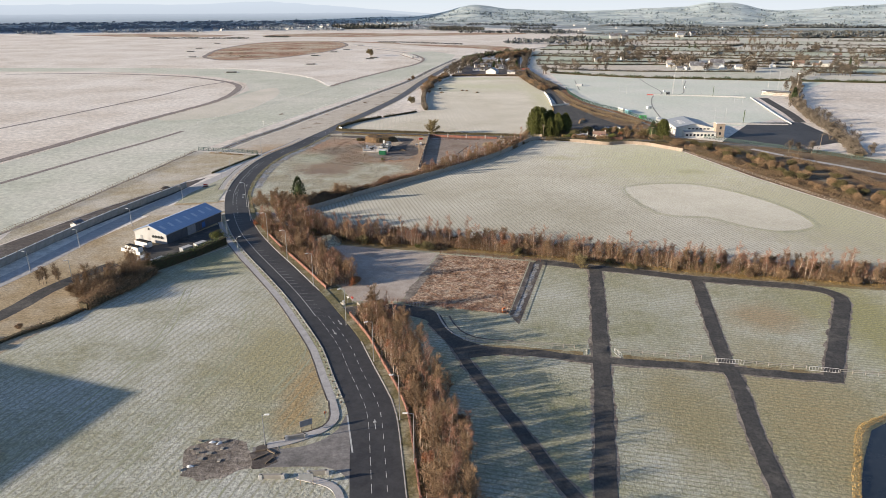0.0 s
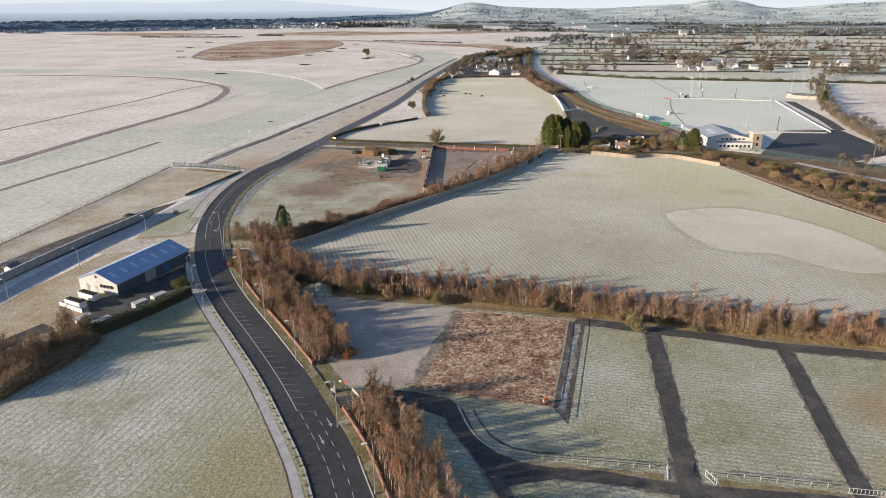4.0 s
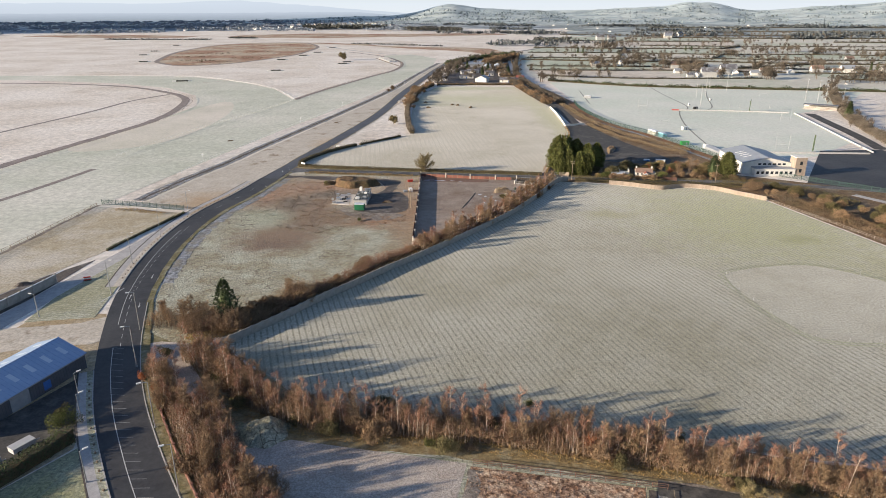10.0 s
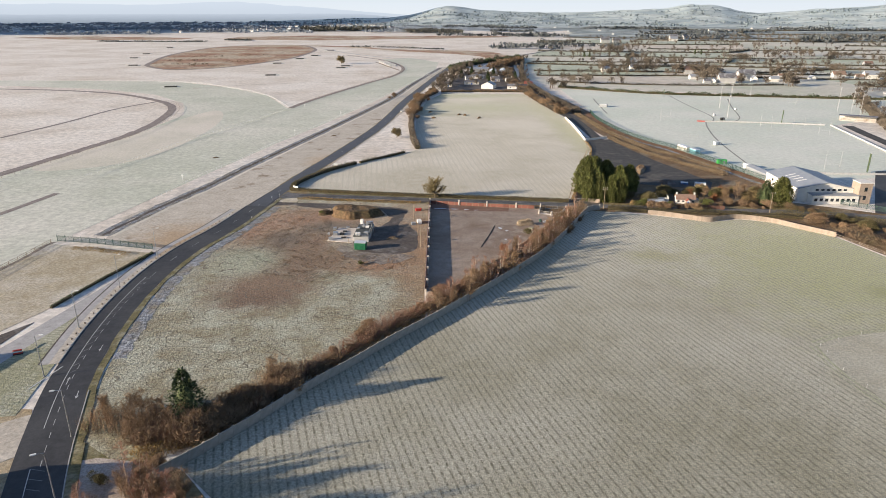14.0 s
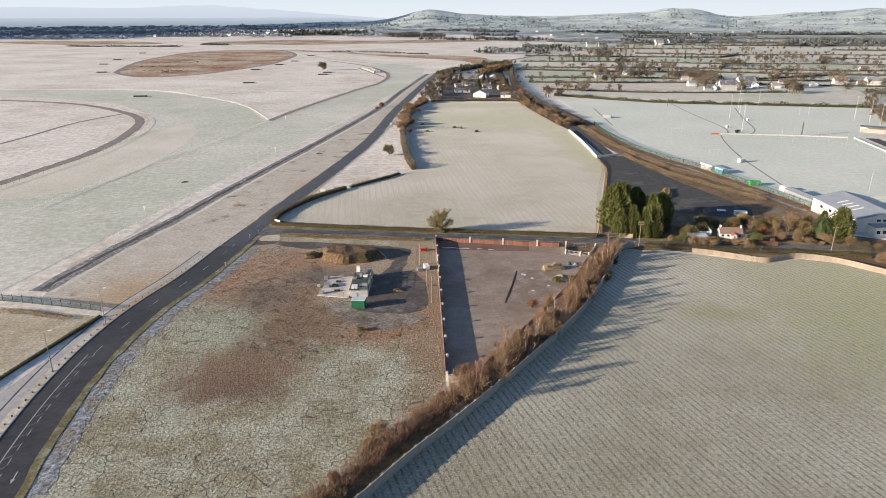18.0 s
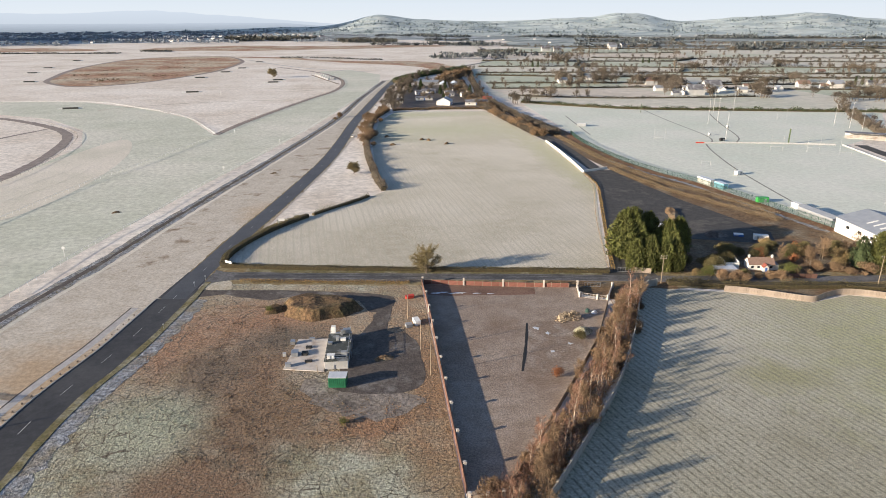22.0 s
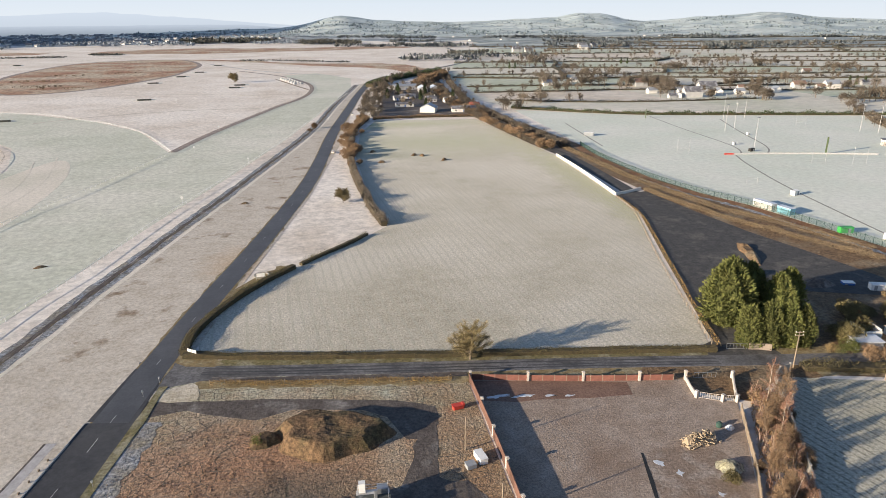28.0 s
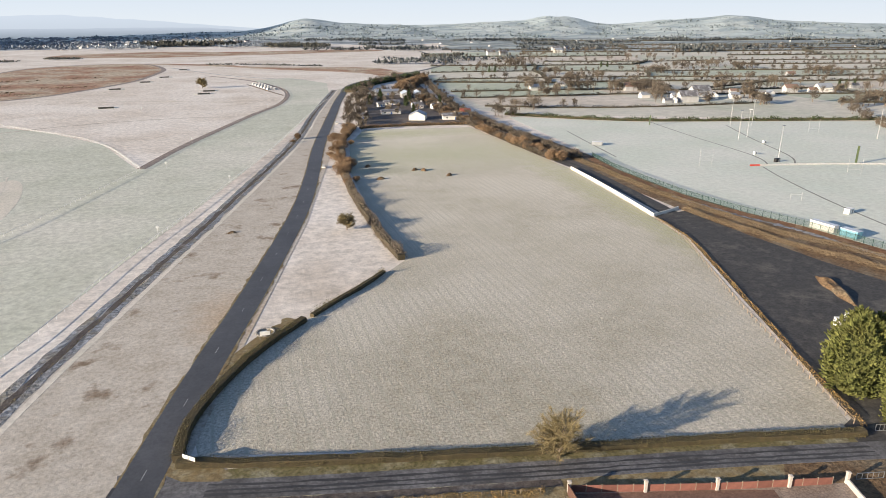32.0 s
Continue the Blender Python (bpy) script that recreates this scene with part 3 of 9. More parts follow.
def patch(pts, z, thick=0.06, curve=False, wob=0.0, step=5.0):
    """A flat sheet inside an outline."""
    P = smooth(pts, step, True) if curve else np.array([p[:2] for p in pts], float)
    if wob:
        P = P + RND.normal(0, wob, P.shape)
    if sum(P[i - 1][0] * P[i][1] - P[i][0] * P[i - 1][1] for i in range(len(P))) < 0:
        P = P[::-1]
    n = len(P)
    V = [(*p, z) for p in P] + [(*p, z - thick) for p in P]
    F = [tuple(range(n))] + [(i, n + i, n + (i + 1) % n, (i + 1) % n) for i in range(n)]
    return V, F


def flecks(C, size, up=0.0, aspect=1.0):
    """A triangle at each centre, turned at random; up: how much its long side stands upright; aspect: its length over its width."""
    C = np.asarray(C, float)
    n = len(C)
    d = RND.normal(size=(n, 3))
    d[:, 2] = d[:, 2] * (1 - up) + up * 2.0
    d /= np.linalg.norm(d, axis=1)[:, None]
    r = RND.normal(size=(n, 3))
    s = np.cross(d, r)
    s /= np.maximum(np.linalg.norm(s, axis=1)[:, None], 1e-6)
    size = np.broadcast_to(np.asarray(size, float), (n,))[:, None] * RND.uniform(0.6, 1.4, (n, 1))
    a, b, c = C - s * size / 2, C + s * size / 2, C + d * size * aspect
    V = np.stack([a, b, c], 1).reshape(-1, 3)
    return V, np.arange(3 * n).reshape(n, 3)


def merge(*geos):
    V, F, k = [], [], 0
    for v, f in geos:
        v = np.asarray(v, float).reshape(-1, 3)
        V.append(v)
        F += (np.asarray(f) + k).tolist() if isinstance(f, np.ndarray) else [tuple(i + k for i in q) for q in f]
        k += len(v)
    return np.concatenate(V), F


def along(pts, gap, raw=False):
    """Places and headings at even gaps along a line."""
    P = np.asarray(pts, float) if raw else smooth(pts, 1.0)
    s = np.concatenate([[0], np.cumsum(np.hypot(*np.diff(P, axis=0).T))])
    out = []
    for d in np.arange(0, s[-1] + 1e-6, gap):
        x, y = np.interp(d, s, P[:, 0]), np.interp(d, s, P[:, 1])
        x2, y2 = np.interp(min(d + 0.5, s[-1]), s, P[:, 0]), np.interp(min(d + 0.5, s[-1]), s, P[:, 1])
        x1, y1 = np.interp(max(d - 0.5, 0), s, P[:, 0]), np.interp(max(d - 0.5, 0), s, P[:, 1])
        out.append((float(x), float(y), math.degrees(math.atan2(y2 - y1, x2 - x1))))
    return out


def wall_line(pts, w, h, z=0.0, step=3.0, wave=0.0):
    P = smooth(pts, step)
    n = len(P)
    N = normals(P)
    H = h + (RND.normal(0, wave, n) if wave else np.zeros(n))
    V, F = [], []
    for i in range(n):
        A, B = P[i] + N[i] * w / 2, P[i] - N[i] * w / 2
        V += [(*A, z), (*B, z), (*B, z + H[i]), (*A, z + H[i])]
    for i in range(n - 1):
        a, b = 4 * i, 4 * i + 4
        F += [(a + j, a + (j + 1) % 4, b + (j + 1) % 4, b + j) for j in range(4)]
    F += [(3, 2, 1, 0), (4 * n - 4, 4 * n - 3, 4 * n - 2, 4 * n - 1)]
    return V, F


def hedge(pts, w, h, mat, label, name="hedge", size=0.35, dens=6.0, ragged=0.25, aspect=1.3, core=0.75, cat="hedge"):
    """A hedge: a solid core painted dark as inner shade, leaves and twigs round it; dens: pieces a square metre of its
    side.
    """
    P = smooth(pts, 2.0)
    s = np.concatenate([[0], np.cumsum(np.hypot(*np.diff(P, axis=0).T))])
    N = normals(P)
    n = int(s[-1] * (2 * h + w) * dens)
    d = RND.uniform(0, s[-1], n)
    i = np.clip(np.searchsorted(s, d) - 1, 0, len(P) - 2)
    t = ((d - s[i]) / np.maximum(s[i + 1] - s[i], 1e-6))[:, None]
    base = P[i] * (1 - t) + P[i + 1] * t
    hv = h * (0.85 + ragged * np.sin(d * 0.31) * np.sin(d * 0.113 + 1) + ragged * 0.5 * RND.normal(size=n))
    a = RND.uniform(0, math.pi, n)
    rr = np.sqrt(RND.uniform(0.45, 1.0, n))
    side, z = np.cos(a) * rr * w / 2, np.abs(np.sin(a)) ** 0.6 * hv * rr
    C = np.column_stack([base + N[i] * side[:, None], np.maximum(z, 0.05)])
    th = thing(name, label, cat, kind="stuff")
    part("foliage", flecks(C, size, 0.3, aspect), mat, th)
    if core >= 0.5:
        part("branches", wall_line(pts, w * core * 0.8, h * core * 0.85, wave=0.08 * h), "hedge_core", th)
    return th

# ---- ground, fields, roads ----
def ground_sheet(name, geo, mat, label, cat="ground"):
    return solo(name, geo, mat, label, cat, kind="structure")


ground_sheet("ground", ([(-7000, -3000, -0.02), (7000, -3000, -0.02), (7000, 9000, -0.02), (-7000, 9000, -0.02)], [(0, 1, 2, 3)]), "plain",
             "open frosted grass plain reaching to the horizon")

ROAD = [(-3, 30), (-7.5, 60), (-11, 87), (-13.4, 104), (-15.8, 112), (-19.2, 121), (-23.2, 132), (-29.6, 145), (-37.8, 160.5), (-48.3, 178), (-57, 192), (-65, 206), (-69.5, 215),
        (-74.3, 226), (-79, 239), (-84.5, 257), (-87.3, 270), (-89.5, 286), (-90.6, 304), (-90.0, 324), (-87, 343), (-81.8, 361), (-78.6, 376), (-76, 390)]
ROAD2 = [(-76, 390), (-73.8, 402), (-69.2, 425), (-64.2, 449), (-56.4, 482.6), (-45.4, 534.9), (-38.2, 574), (-30.8, 628.7), (-21, 709.8), (-1, 840.8), (11, 919.8), (25, 1000), (38, 1070), (60, 1130),
         (110, 1210), (190, 1330), (260, 1480), (300, 1700), (330, 2000)]
zt = 0.0

# racecourse side
ground_sheet("field_1", patch([(-18, 847), (-51, 688), (-77, 582), (-94, 519), (-112, 444), (-122, 400), (-133, 350), (-150, 215), (-170, 100), (-240, 100), (-225, 280),
    (-205, 440), (-186, 560), (-183, 630), (-205, 695), (-250, 755), (-320, 800), (-430, 835), (-700, 840), (-900, 830), (-900, 900), (-430, 885), (-269, 868),
    (-192, 803), (-146, 742), (-114, 662), (-98, 726), (-63, 851), (-40, 924), (-30, 1006), (-35, 1087), (-66, 1195), (-20, 1230), (20, 1130), (10, 980)], 0.02), "track",
    "pale green frosted racecourse turf", "turf")
ground_sheet("field_2", patch([(-186, 560), (-200, 460), (-160, 470), (-146, 530), (-150, 610), (-168, 650)], 0.05, curve=True), "track_soft", "paler frosted turf by the gallop", "turf")
ground_sheet("heath_1", patch([(-393, 1120), (-430, 1336), (-410, 1580), (-277, 1640), (-209, 1480), (-205, 1300), (-219, 1190), (-268, 1053), (-324, 1018), (-374, 1070)], 0.05, curve=True, wob=2.0, step=12),
    "furze", "rusty brown furze patch inside a bank", "heath")
ground_sheet("heath_2", patch([(-144, 1583), (-60, 1480), (114, 1400), (140, 1250), (100, 1200), (80, 1290), (-40, 1410), (-140, 1530), (-300, 1640)], 0.075, curve=True, wob=4, step=20), "furze", "rusty brown heath strip", "heath")
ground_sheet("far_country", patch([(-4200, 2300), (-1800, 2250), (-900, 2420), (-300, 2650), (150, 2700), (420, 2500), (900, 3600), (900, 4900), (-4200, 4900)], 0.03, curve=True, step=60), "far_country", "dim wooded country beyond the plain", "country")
ground_sheet("heath_3", patch([(-900, 1900), (-500, 1750), (-150, 1800), (200, 1750), (300, 2000), (100, 2300), (-500, 2300)], 0.05, curve=True, wob=8, step=40), "plain", "frosted brown rough plain", "heath")
ground_sheet("heath_4", patch([(-520, 2000), (-300, 1880), (0, 1960), (250, 2080), (180, 2200), (-100, 2140), (-350, 2200)], 0.08, curve=True, wob=8, step=40), "furze", "rusty heath band far out on the plain", "heath")
ground_sheet("heath_5", patch([(-1100, 2050), (-800, 1900), (-600, 1960), (-700, 2080), (-950, 2140)], 0.08, curve=True, wob=8, step=40), "furze", "rusty heath band far out on the plain", "heath")
ground_sheet("track_1", ribbon([(-520, 800), (-440, 806), (-359, 792), (-294, 766), (-244, 724), (-208, 676), (-193, 615), (-190, 555), (-197, 504), (-209, 440), (-220, 360), (-232, 280), (-245, 150)], 6.2, 0.06, wob=0.3),
    "dirt_track", "dark sand gallop curving round the turf", "track")
ground_sheet("track_2", ribbon([(-230, 705), (-246, 660), (-252, 600), (-262, 545), (-285, 430), (-320, 300)], 2.6, 0.05), "dirt_track", "narrow dark gallop line", "track")
ground_sheet("track_3", ribbon([(-164, 412), (-172, 375), (-184, 330), (-196, 280), (-215, 200)], 3.0, 0.06), "dirt_track", "dark strip of bare earth", "track")
ground_sheet("fence_ditch", ribbon([(-170, 120), (-151, 215), (-142, 280), (-134, 350)], 1.6, 0.05, wob=0.2, step=3.0), "mud_frost", "dark strip under the boundary rails", "ditch")
ground_sheet("track_4", ribbon([(-393, 1120), (-430, 1336), (-410, 1580), (-277, 1640), (-209, 1480), (-205, 1300), (-219, 1190), (-268, 1053), (-324, 1018), (-374, 1070), (-393, 1120)], 7, 0.09), "dirt_track", "dark track ringing the furze", "track")
ground_sheet("track_5", ribbon([(-112, 662), (-98, 726), (-63, 851), (-40, 924), (-30, 1006), (-37, 1087), (-70, 1195), (-130, 1300)], 4.5, 0.08), "dirt_track", "dark worn edge of the turf track", "track")
# roadside strip and ditch
DITCH = [(-121, 356), (-113, 392), (-104, 424), (-97, 456), (-83, 514), (-67, 579), (-35, 721), (-12, 864), (20, 1040)]
ground_sheet("verge_1", patch([(-104, 424), (-97, 456), (-83, 514), (-67, 579), (-35, 721), (-12, 864), (20, 1040), (34, 1060), (10, 890), (-4, 790), (-20, 660), (-38, 547), (-58, 452), (-70, 391), (-85, 340), (-93, 342), (-118, 352), (-122, 378)], 0.04),
    "verge", "pinkish frosted roadside grass", "verge")
ground_sheet("ditch", ribbon(DITCH, 1.7, 0.07, wob=0.2), "mud", "dark shaded drainage ditch", "ditch")
ground_sheet("ditch_bank", ribbon(DITCH, 2.0, 0.065, off=1.9, wob=0.25), "ditch_frost", "frosted bank of the ditch", "ditch")
ground_sheet("ditch_bank_2", ribbon(DITCH, 2.2, 0.064, off=-1.9, wob=0.3), "ditch_frost", "frosted bank of the ditch", "ditch")
ground_sheet("path_1", ribbon(DITCH, 1.4, 0.06, off=-4.0), "track_soft", "pale frosted path beside the ditch", "path")

# south-west: pasture, lane, earth strip
ground_sheet("field_3", patch([(-12, 60), (-14, 85), (-18.5, 110), (-25, 124), (-36, 143), (-49, 166), (-61, 188), (-68, 200), (-86, 174), (-93, 147), (-99, 128), (-108, 100), (-120, 40), (-120, -60), (6, -60), (-2, 30)], 0.03), "field_a", "frosted pasture with old wheel tracks", "field")
ground_sheet("field_4", patch([(-86, 174), (-70, 198), (-80, 236), (-88, 252), (-104, 254), (-120, 190), (-126, 165), (-112, 90), (-99, 128)], 0.02), "gold_grass", "rough yellowed grass round the shed", "field")
ground_sheet("yard", patch([(-88, 183), (-71, 201), (-78, 226), (-90, 202), (-97, 197)], 0.05), "asphalt_old", "dark shaded yard beside the shed", "yard")
ground_sheet("lane_1", ribbon([(-140, 110), (-131, 145), (-123, 178), (-118, 217), (-111.5, 250), (-107, 270), (-103.5, 284), (-99.5, 302), (-96.5, 318)], 6.0, 0.06), "path", "frosted lane in the shade of a wall", "road")
ground_sheet("lane_2", ribbon([(-122, 118), (-111.1, 147.4), (-108.4, 163), (-104.5, 173), (-99, 183)], 5, 0.05), "asphalt_old", "narrow dark track through grass", "road")
ground_sheet("earth_strip", patch([(-136, 165), (-132, 185), (-124, 220), (-112, 262), (-108, 290), (-116, 278), (-130, 245), (-145, 197), (-158, 150)], 0.05), "mud", "dark ploughed earth strip behind the wall", "earth")
ground_sheet("field_5", patch([(-150, 215), (-133, 348), (-96, 338), (-104, 314), (-109, 296), (-116, 279), (-130, 246), (-146, 198)], 0.03), "rank_grass", "fenced strip of rough grass", "field")
ground_sheet("verge_2", patch([(-106, 248), (-90, 250), (-92, 266), (-95.5, 290), (-97, 306), (-99.5, 292), (-103, 276), (-106, 262)], 0.07), "plot", "frosted green verge at the lane mouth", "verge")

# estate
ground_sheet("field_6", patch([(2, 60), (-2, 100), (-14, 140), (-32, 170), (-62, 228), (-30, 206), (12, 200), (53, 190), (130, 172), (170, 160), (220, -60), (12, -60), (4, 30)], 0.015), "plot", "frosted grass of unbuilt estate plots", "field")
ground_sheet("plot_1", patch([(-32.6, 199), (-2, 191.3), (-6.5, 174), (-11.2, 155.6), (-24, 156), (-34, 178), (-42, 196)], 0.03), "plot_frost", "bare frosted plot with wheel marks", "plot")
ground_sheet("plot_2", patch([(-1.4, 190.6), (25.9, 184.2), (16.4, 148.2), (-10.7, 154.5)], 0.05), "brown", "plot of dead brown tussocks", "plot")
ground_sheet("plot_3", patch([(26.3, 183.8), (30.0, 183.0), (18.3, 142.2), (16.5, 147.6)], 0.05), "mud", "dark trench strip beside the brown plot", "plot")
ground_sheet("trench_frost", ribbon([(28.1, 182.6), (25, 171), (21.6, 159), (17.9, 146.5)], 1.3, 0.06, wob=0.28, step=1.2), "ditch_frost", "frost lying along the trench", "frost")
ground_sheet("plot_edge", ribbon([(-0.6, 189.6), (-3, 181), (-6, 170.5), (-10.2, 156)], 2.4, 0.056, wob=0.35, step=1.5), "mud_frost", "dark frosted strip at the edge of the brown plot", "plot")
ground_sheet("estate_apron", patch([(-11, 152.3), (-3.2, 151.4), (-0.6, 147), (1.2, 140), (4.6, 134.4), (9, 131.6), (15, 130.6), (15, 127.8), (8, 126.8), (3.6, 125.5), (2.6, 129), (0.2, 136.5), (-4.5, 144.8), (-11, 149)], 0.049, wob=0.1), "asphalt_old", "worn dark tarmac where the estate roads meet", "road")
for nm, pts, w in (("estate_road_1", [(3, 131.4), (14, 129.1), (22.7, 127.8), (31, 125.4), (38.5, 124.3), (47, 123.2), (56.2, 122), (60.2, 121), (64.4, 120.3), (73, 118.4), (82.2, 117)], 2.9), ("estate_road_2", [(44.4, 177.5), (43.5, 172), (35.5, 130.7), (30.3, 105), (25.4, 82.4), (17, 45)], 3.6),
                   ("estate_road_3", [(71.4, 170), (70.5, 165.6), (61.7, 126.6), (60.0, 115.7), (56, 98.1), (53.0, 82.3), (45, 45)], 3.1), ("estate_road_4", [(28, 184.2), (46, 178.6), (60.4, 174.4), (70.3, 170.9), (87.6, 167.0), (98.4, 164.4), (103.4, 161.8), (105, 157.4), (102.4, 152.2), (95.6, 141.4), (83.8, 122.7), (80.6, 117.4)], 3.6),
                   ("estate_road_5", [(-3, 143.5), (2.2, 132.9), (5.4, 123), (9.8, 111), (15, 96.9), (19.3, 85.5), (25, 73)], 2.3), ("estate_road_6", [(-26, 149), (-18, 151.4), (-10, 150.8), (-4, 147.5)], 4.6)):
    zt += 0.006
    ground_sheet(nm, ribbon(pts, w, 0.05 + zt, wob=0.10, step=2.0), "asphalt_old", "worn dark tarmac estate road", "road")
    ground_sheet(nm + "_edge", ribbon(pts, w + 1.0, 0.02 + zt * 0.5, wob=0.22, step=1.5), "mud_frost", "frosted earth edge of the estate road", "verge")
ground_sheet("estate_kerb_1", ribbon([(-1.6, 148.5), (0.2, 141.8), (2.3, 137.6), (5.6, 134.4), (10, 132.9)], 0.4, 0.10, 0.1, step=1.0), "kerb", "pale kerb curving round the estate corner", "kerb")
ground_sheet("estate_kerb_2", ribbon([(1.3, 147.1), (3.4, 140.6), (6.4, 136.4), (11, 134.6), (16, 134)], 0.45, 0.05, 0.1, wob=0.06, step=1.0), "mud", "dark line of a buried kerb", "kerb")
for k, pts in enumerate(([(39.5, 126.3), (47, 125.1), (57.4, 123.4)], [(64.8, 121.8), (77, 119.6)], [(9, 131.4), (20, 129.9), (31, 127.9)])):
    ground_sheet("fence_strip_%d" % (k + 1), ribbon(pts, 1.5, 0.052, wob=0.2, step=1.5), "rank_brown", "dead brown grass under the rail fence", "verge")

ground_sheet("clearing", patch([(-73.5, 236), (-69, 237), (-62.5, 235.5), (-60.5, 228), (-54, 219), (-46.5, 209), (-50.5, 207.5), (-57, 214), (-63, 225), (-67, 225.5), (-71, 228)], 0.045, wob=0.3), "plot_frost", "rough frosted clearing at the end of the belt", "verge")
ground_sheet("belt_floor", ribbon([(-66, 236), (-50, 220), (-32, 205), (-8, 200.5), (12, 196), (33, 190), (53, 184), (82, 176), (122, 168), (165, 160)], 13, 0.02, wob=0.3, step=3.0), "rank_brown", "rough brown grass under the birch belt", "verge")

# fields and sites north of the tree belt
ground_sheet("field_7", patch([(-56, 236), (-30, 209), (12, 202), (53, 191), (130, 173), (168, 168), (172, 200), (160, 226), (140, 290), (128, 345), (114, 362), (105, 366), (92, 363), (83, 368), (73, 373), (53, 379),
    (47, 370), (37, 351), (25, 331), (13, 315), (0, 299), (-11, 286), (-20, 276), (-35, 258), (-50, 239)], 0.03), "field_b", "large frosted field with drill rows", "field")
ground_sheet("site", patch([(-80, 264), (-84, 292), (-84, 318), (-80, 340), (-73, 372), (-68, 400), (-64, 404), (-34, 399), (-9, 394.5), (-9, 392), (-12, 302), (-12, 286), (-21, 277), (-36, 259), (-51, 240), (-66, 236), (-74, 242)], 0.025), "site", "rough tussocky site grass with frost", "field")
ground_sheet("earth_1", patch([(-32, 362), (-27, 362), (-24, 368), (-22.5, 376), (-20, 384), (-17, 383), (-18.5, 374), (-20, 363), (-14.5, 359), (-14.5, 338), (-24, 335), (-33, 338), (-31, 346)], 0.055, curve=True, wob=0.3, step=2), "mud", "dark churned earth yard", "earth")
ground_sheet("site_access", patch([(-76, 397.5), (-72.8, 397.2), (-63.4, 394), (-58.2, 393.4), (-48.8, 392.7), (-39.2, 390.1), (-24.4, 386), (-19, 384), (-18, 378), (-20.5, 373.2), (-24, 374), (-26.5, 381), (-31, 384.4), (-43.4, 387.4), (-50.4, 385.6), (-59.8, 389.2), (-63.1, 391), (-75.6, 389.8), (-78, 391)], 0.05, wob=0.25), "mud", "muddy access track into the site", "track")
ground_sheet("churned_soil", patch([(-38, 343), (-30, 337), (-20, 335), (-15, 331), (-23, 326), (-32, 329), (-38.5, 336)], 0.048, curve=True, wob=0.5, step=1.5), "mud_frost", "churned soil below the container", "earth")
ground_sheet("compound", patch([(-8.6, 391), (-11.7, 301.5), (-6.2, 301.5), (9.4, 323.8), (26.4, 348.6), (39.2, 372.4), (32.6, 375.8), (33.8, 382), (13.6, 385.8)], 0.045), "compound", "frosted bare earth inside the fenced compound", "yard")
ground_sheet("scrub_2", patch([(51, 381), (73, 374.6), (84, 369.2), (92, 364.8), (105, 367.8), (114, 363.4), (128, 346.5), (140, 352), (135, 378), (100, 384), (60, 388)], 0.02), "heath", "brown rough ground behind the board wall", "verge")
ground_sheet("verge_lane_base", ribbon([(-60, 404), (-34.3, 400.2), (-8, 396), (20, 391.6), (45, 387), (70, 382.6), (100, 377.6), (135, 373)], 13, 0.022, wob=0.3, step=3.0), "rank_brown", "rough brown grass along the lane", "verge")
ground_sheet("yard_mouth", patch([(44, 389), (46, 394.6), (49, 396), (54, 392.6), (60, 389.5), (60, 384.5), (44, 387)], 0.064), "asphalt_old", "dark tarmac mouth of the yard", "road")
ground_sheet("lane_3", ribbon([(-71, 407.8), (-51.5, 403.8), (-34.3, 400.8), (-8, 396.5), (20, 392), (45, 387.5), (70, 383), (100, 378), (135, 374), (160, 366), (200, 350)], 4.6, 0.07), "lane_frost", "narrow frosted tarmac lane with dark edges", "road")
LANE3 = [(-62, 405.9), (-51.5, 403.8), (-34.3, 400.8), (-8, 396.5), (20, 392), (45, 387.5)]
for k, o in enumerate((-1.3, -0.3, 1.0)):
    ground_sheet("lane_wheel_mark_%d" % (k + 1), ribbon(LANE3, 0.45, 0.075 + 0.001 * k, 0.01, off=o, wob=0.10, step=2.0), "asphalt", "dark wheel line melted in the lane frost", "track")
ground_sheet("lane_mouth", patch([(-76, 413), (-69.7, 412.4), (-66, 409.2), (-60, 407.6), (-60, 402.4), (-64, 401.6), (-68, 400.6), (-71.7, 399.3), (-73.5, 397)], 0.066, wob=0.1), "lane_frost", "frosted tarmac flare where the lane meets the road", "road")
ground_sheet("corner_verge", patch([(-70, 411.8), (-66, 408.8), (-60, 407.2), (-58, 408.5), (-60, 411), (-66, 414), (-69.5, 414)], 0.072, wob=0.1), "rank_brown", "rough grass at the foot of the hedge corner", "verge")
# flat dark ribbon painted for the shadow band along the lane
ground_sheet("lane_gutter", ribbon(LANE3[:4], 1.5, 0.05, off=-3.1, wob=0.2, step=2.0), "mud", "dark band painted as shade south of the lane", "ditch")
ground_sheet("verge_lane_north", ribbon(LANE3, 2.6, 0.055, off=3.4, wob=0.15), "grass_green", "dark rough grass between lane and hedge", "verge")
ground_sheet("verge_lane_south", ribbon(LANE3[:4], 3.0, 0.045, off=-5.2, wob=0.3, step=2.0), "rank_brown", "yellowed rough grass south of the lane", "verge")
ground_sheet("field_8", patch([(-64, 415), (-7, 402.5), (47, 393), (55, 416), (66, 449), (82, 495), (85, 521), (92, 607), (84, 747), (12, 757), (-4, 705), (-13, 626), (-14, 571), (-14, 528), (-11, 500), (-27, 480), (-42, 466), (-52, 453), (-60, 440), (-66, 425)], 0.03),
    "field_c", "wide frosted meadow behind a hedge", "field")
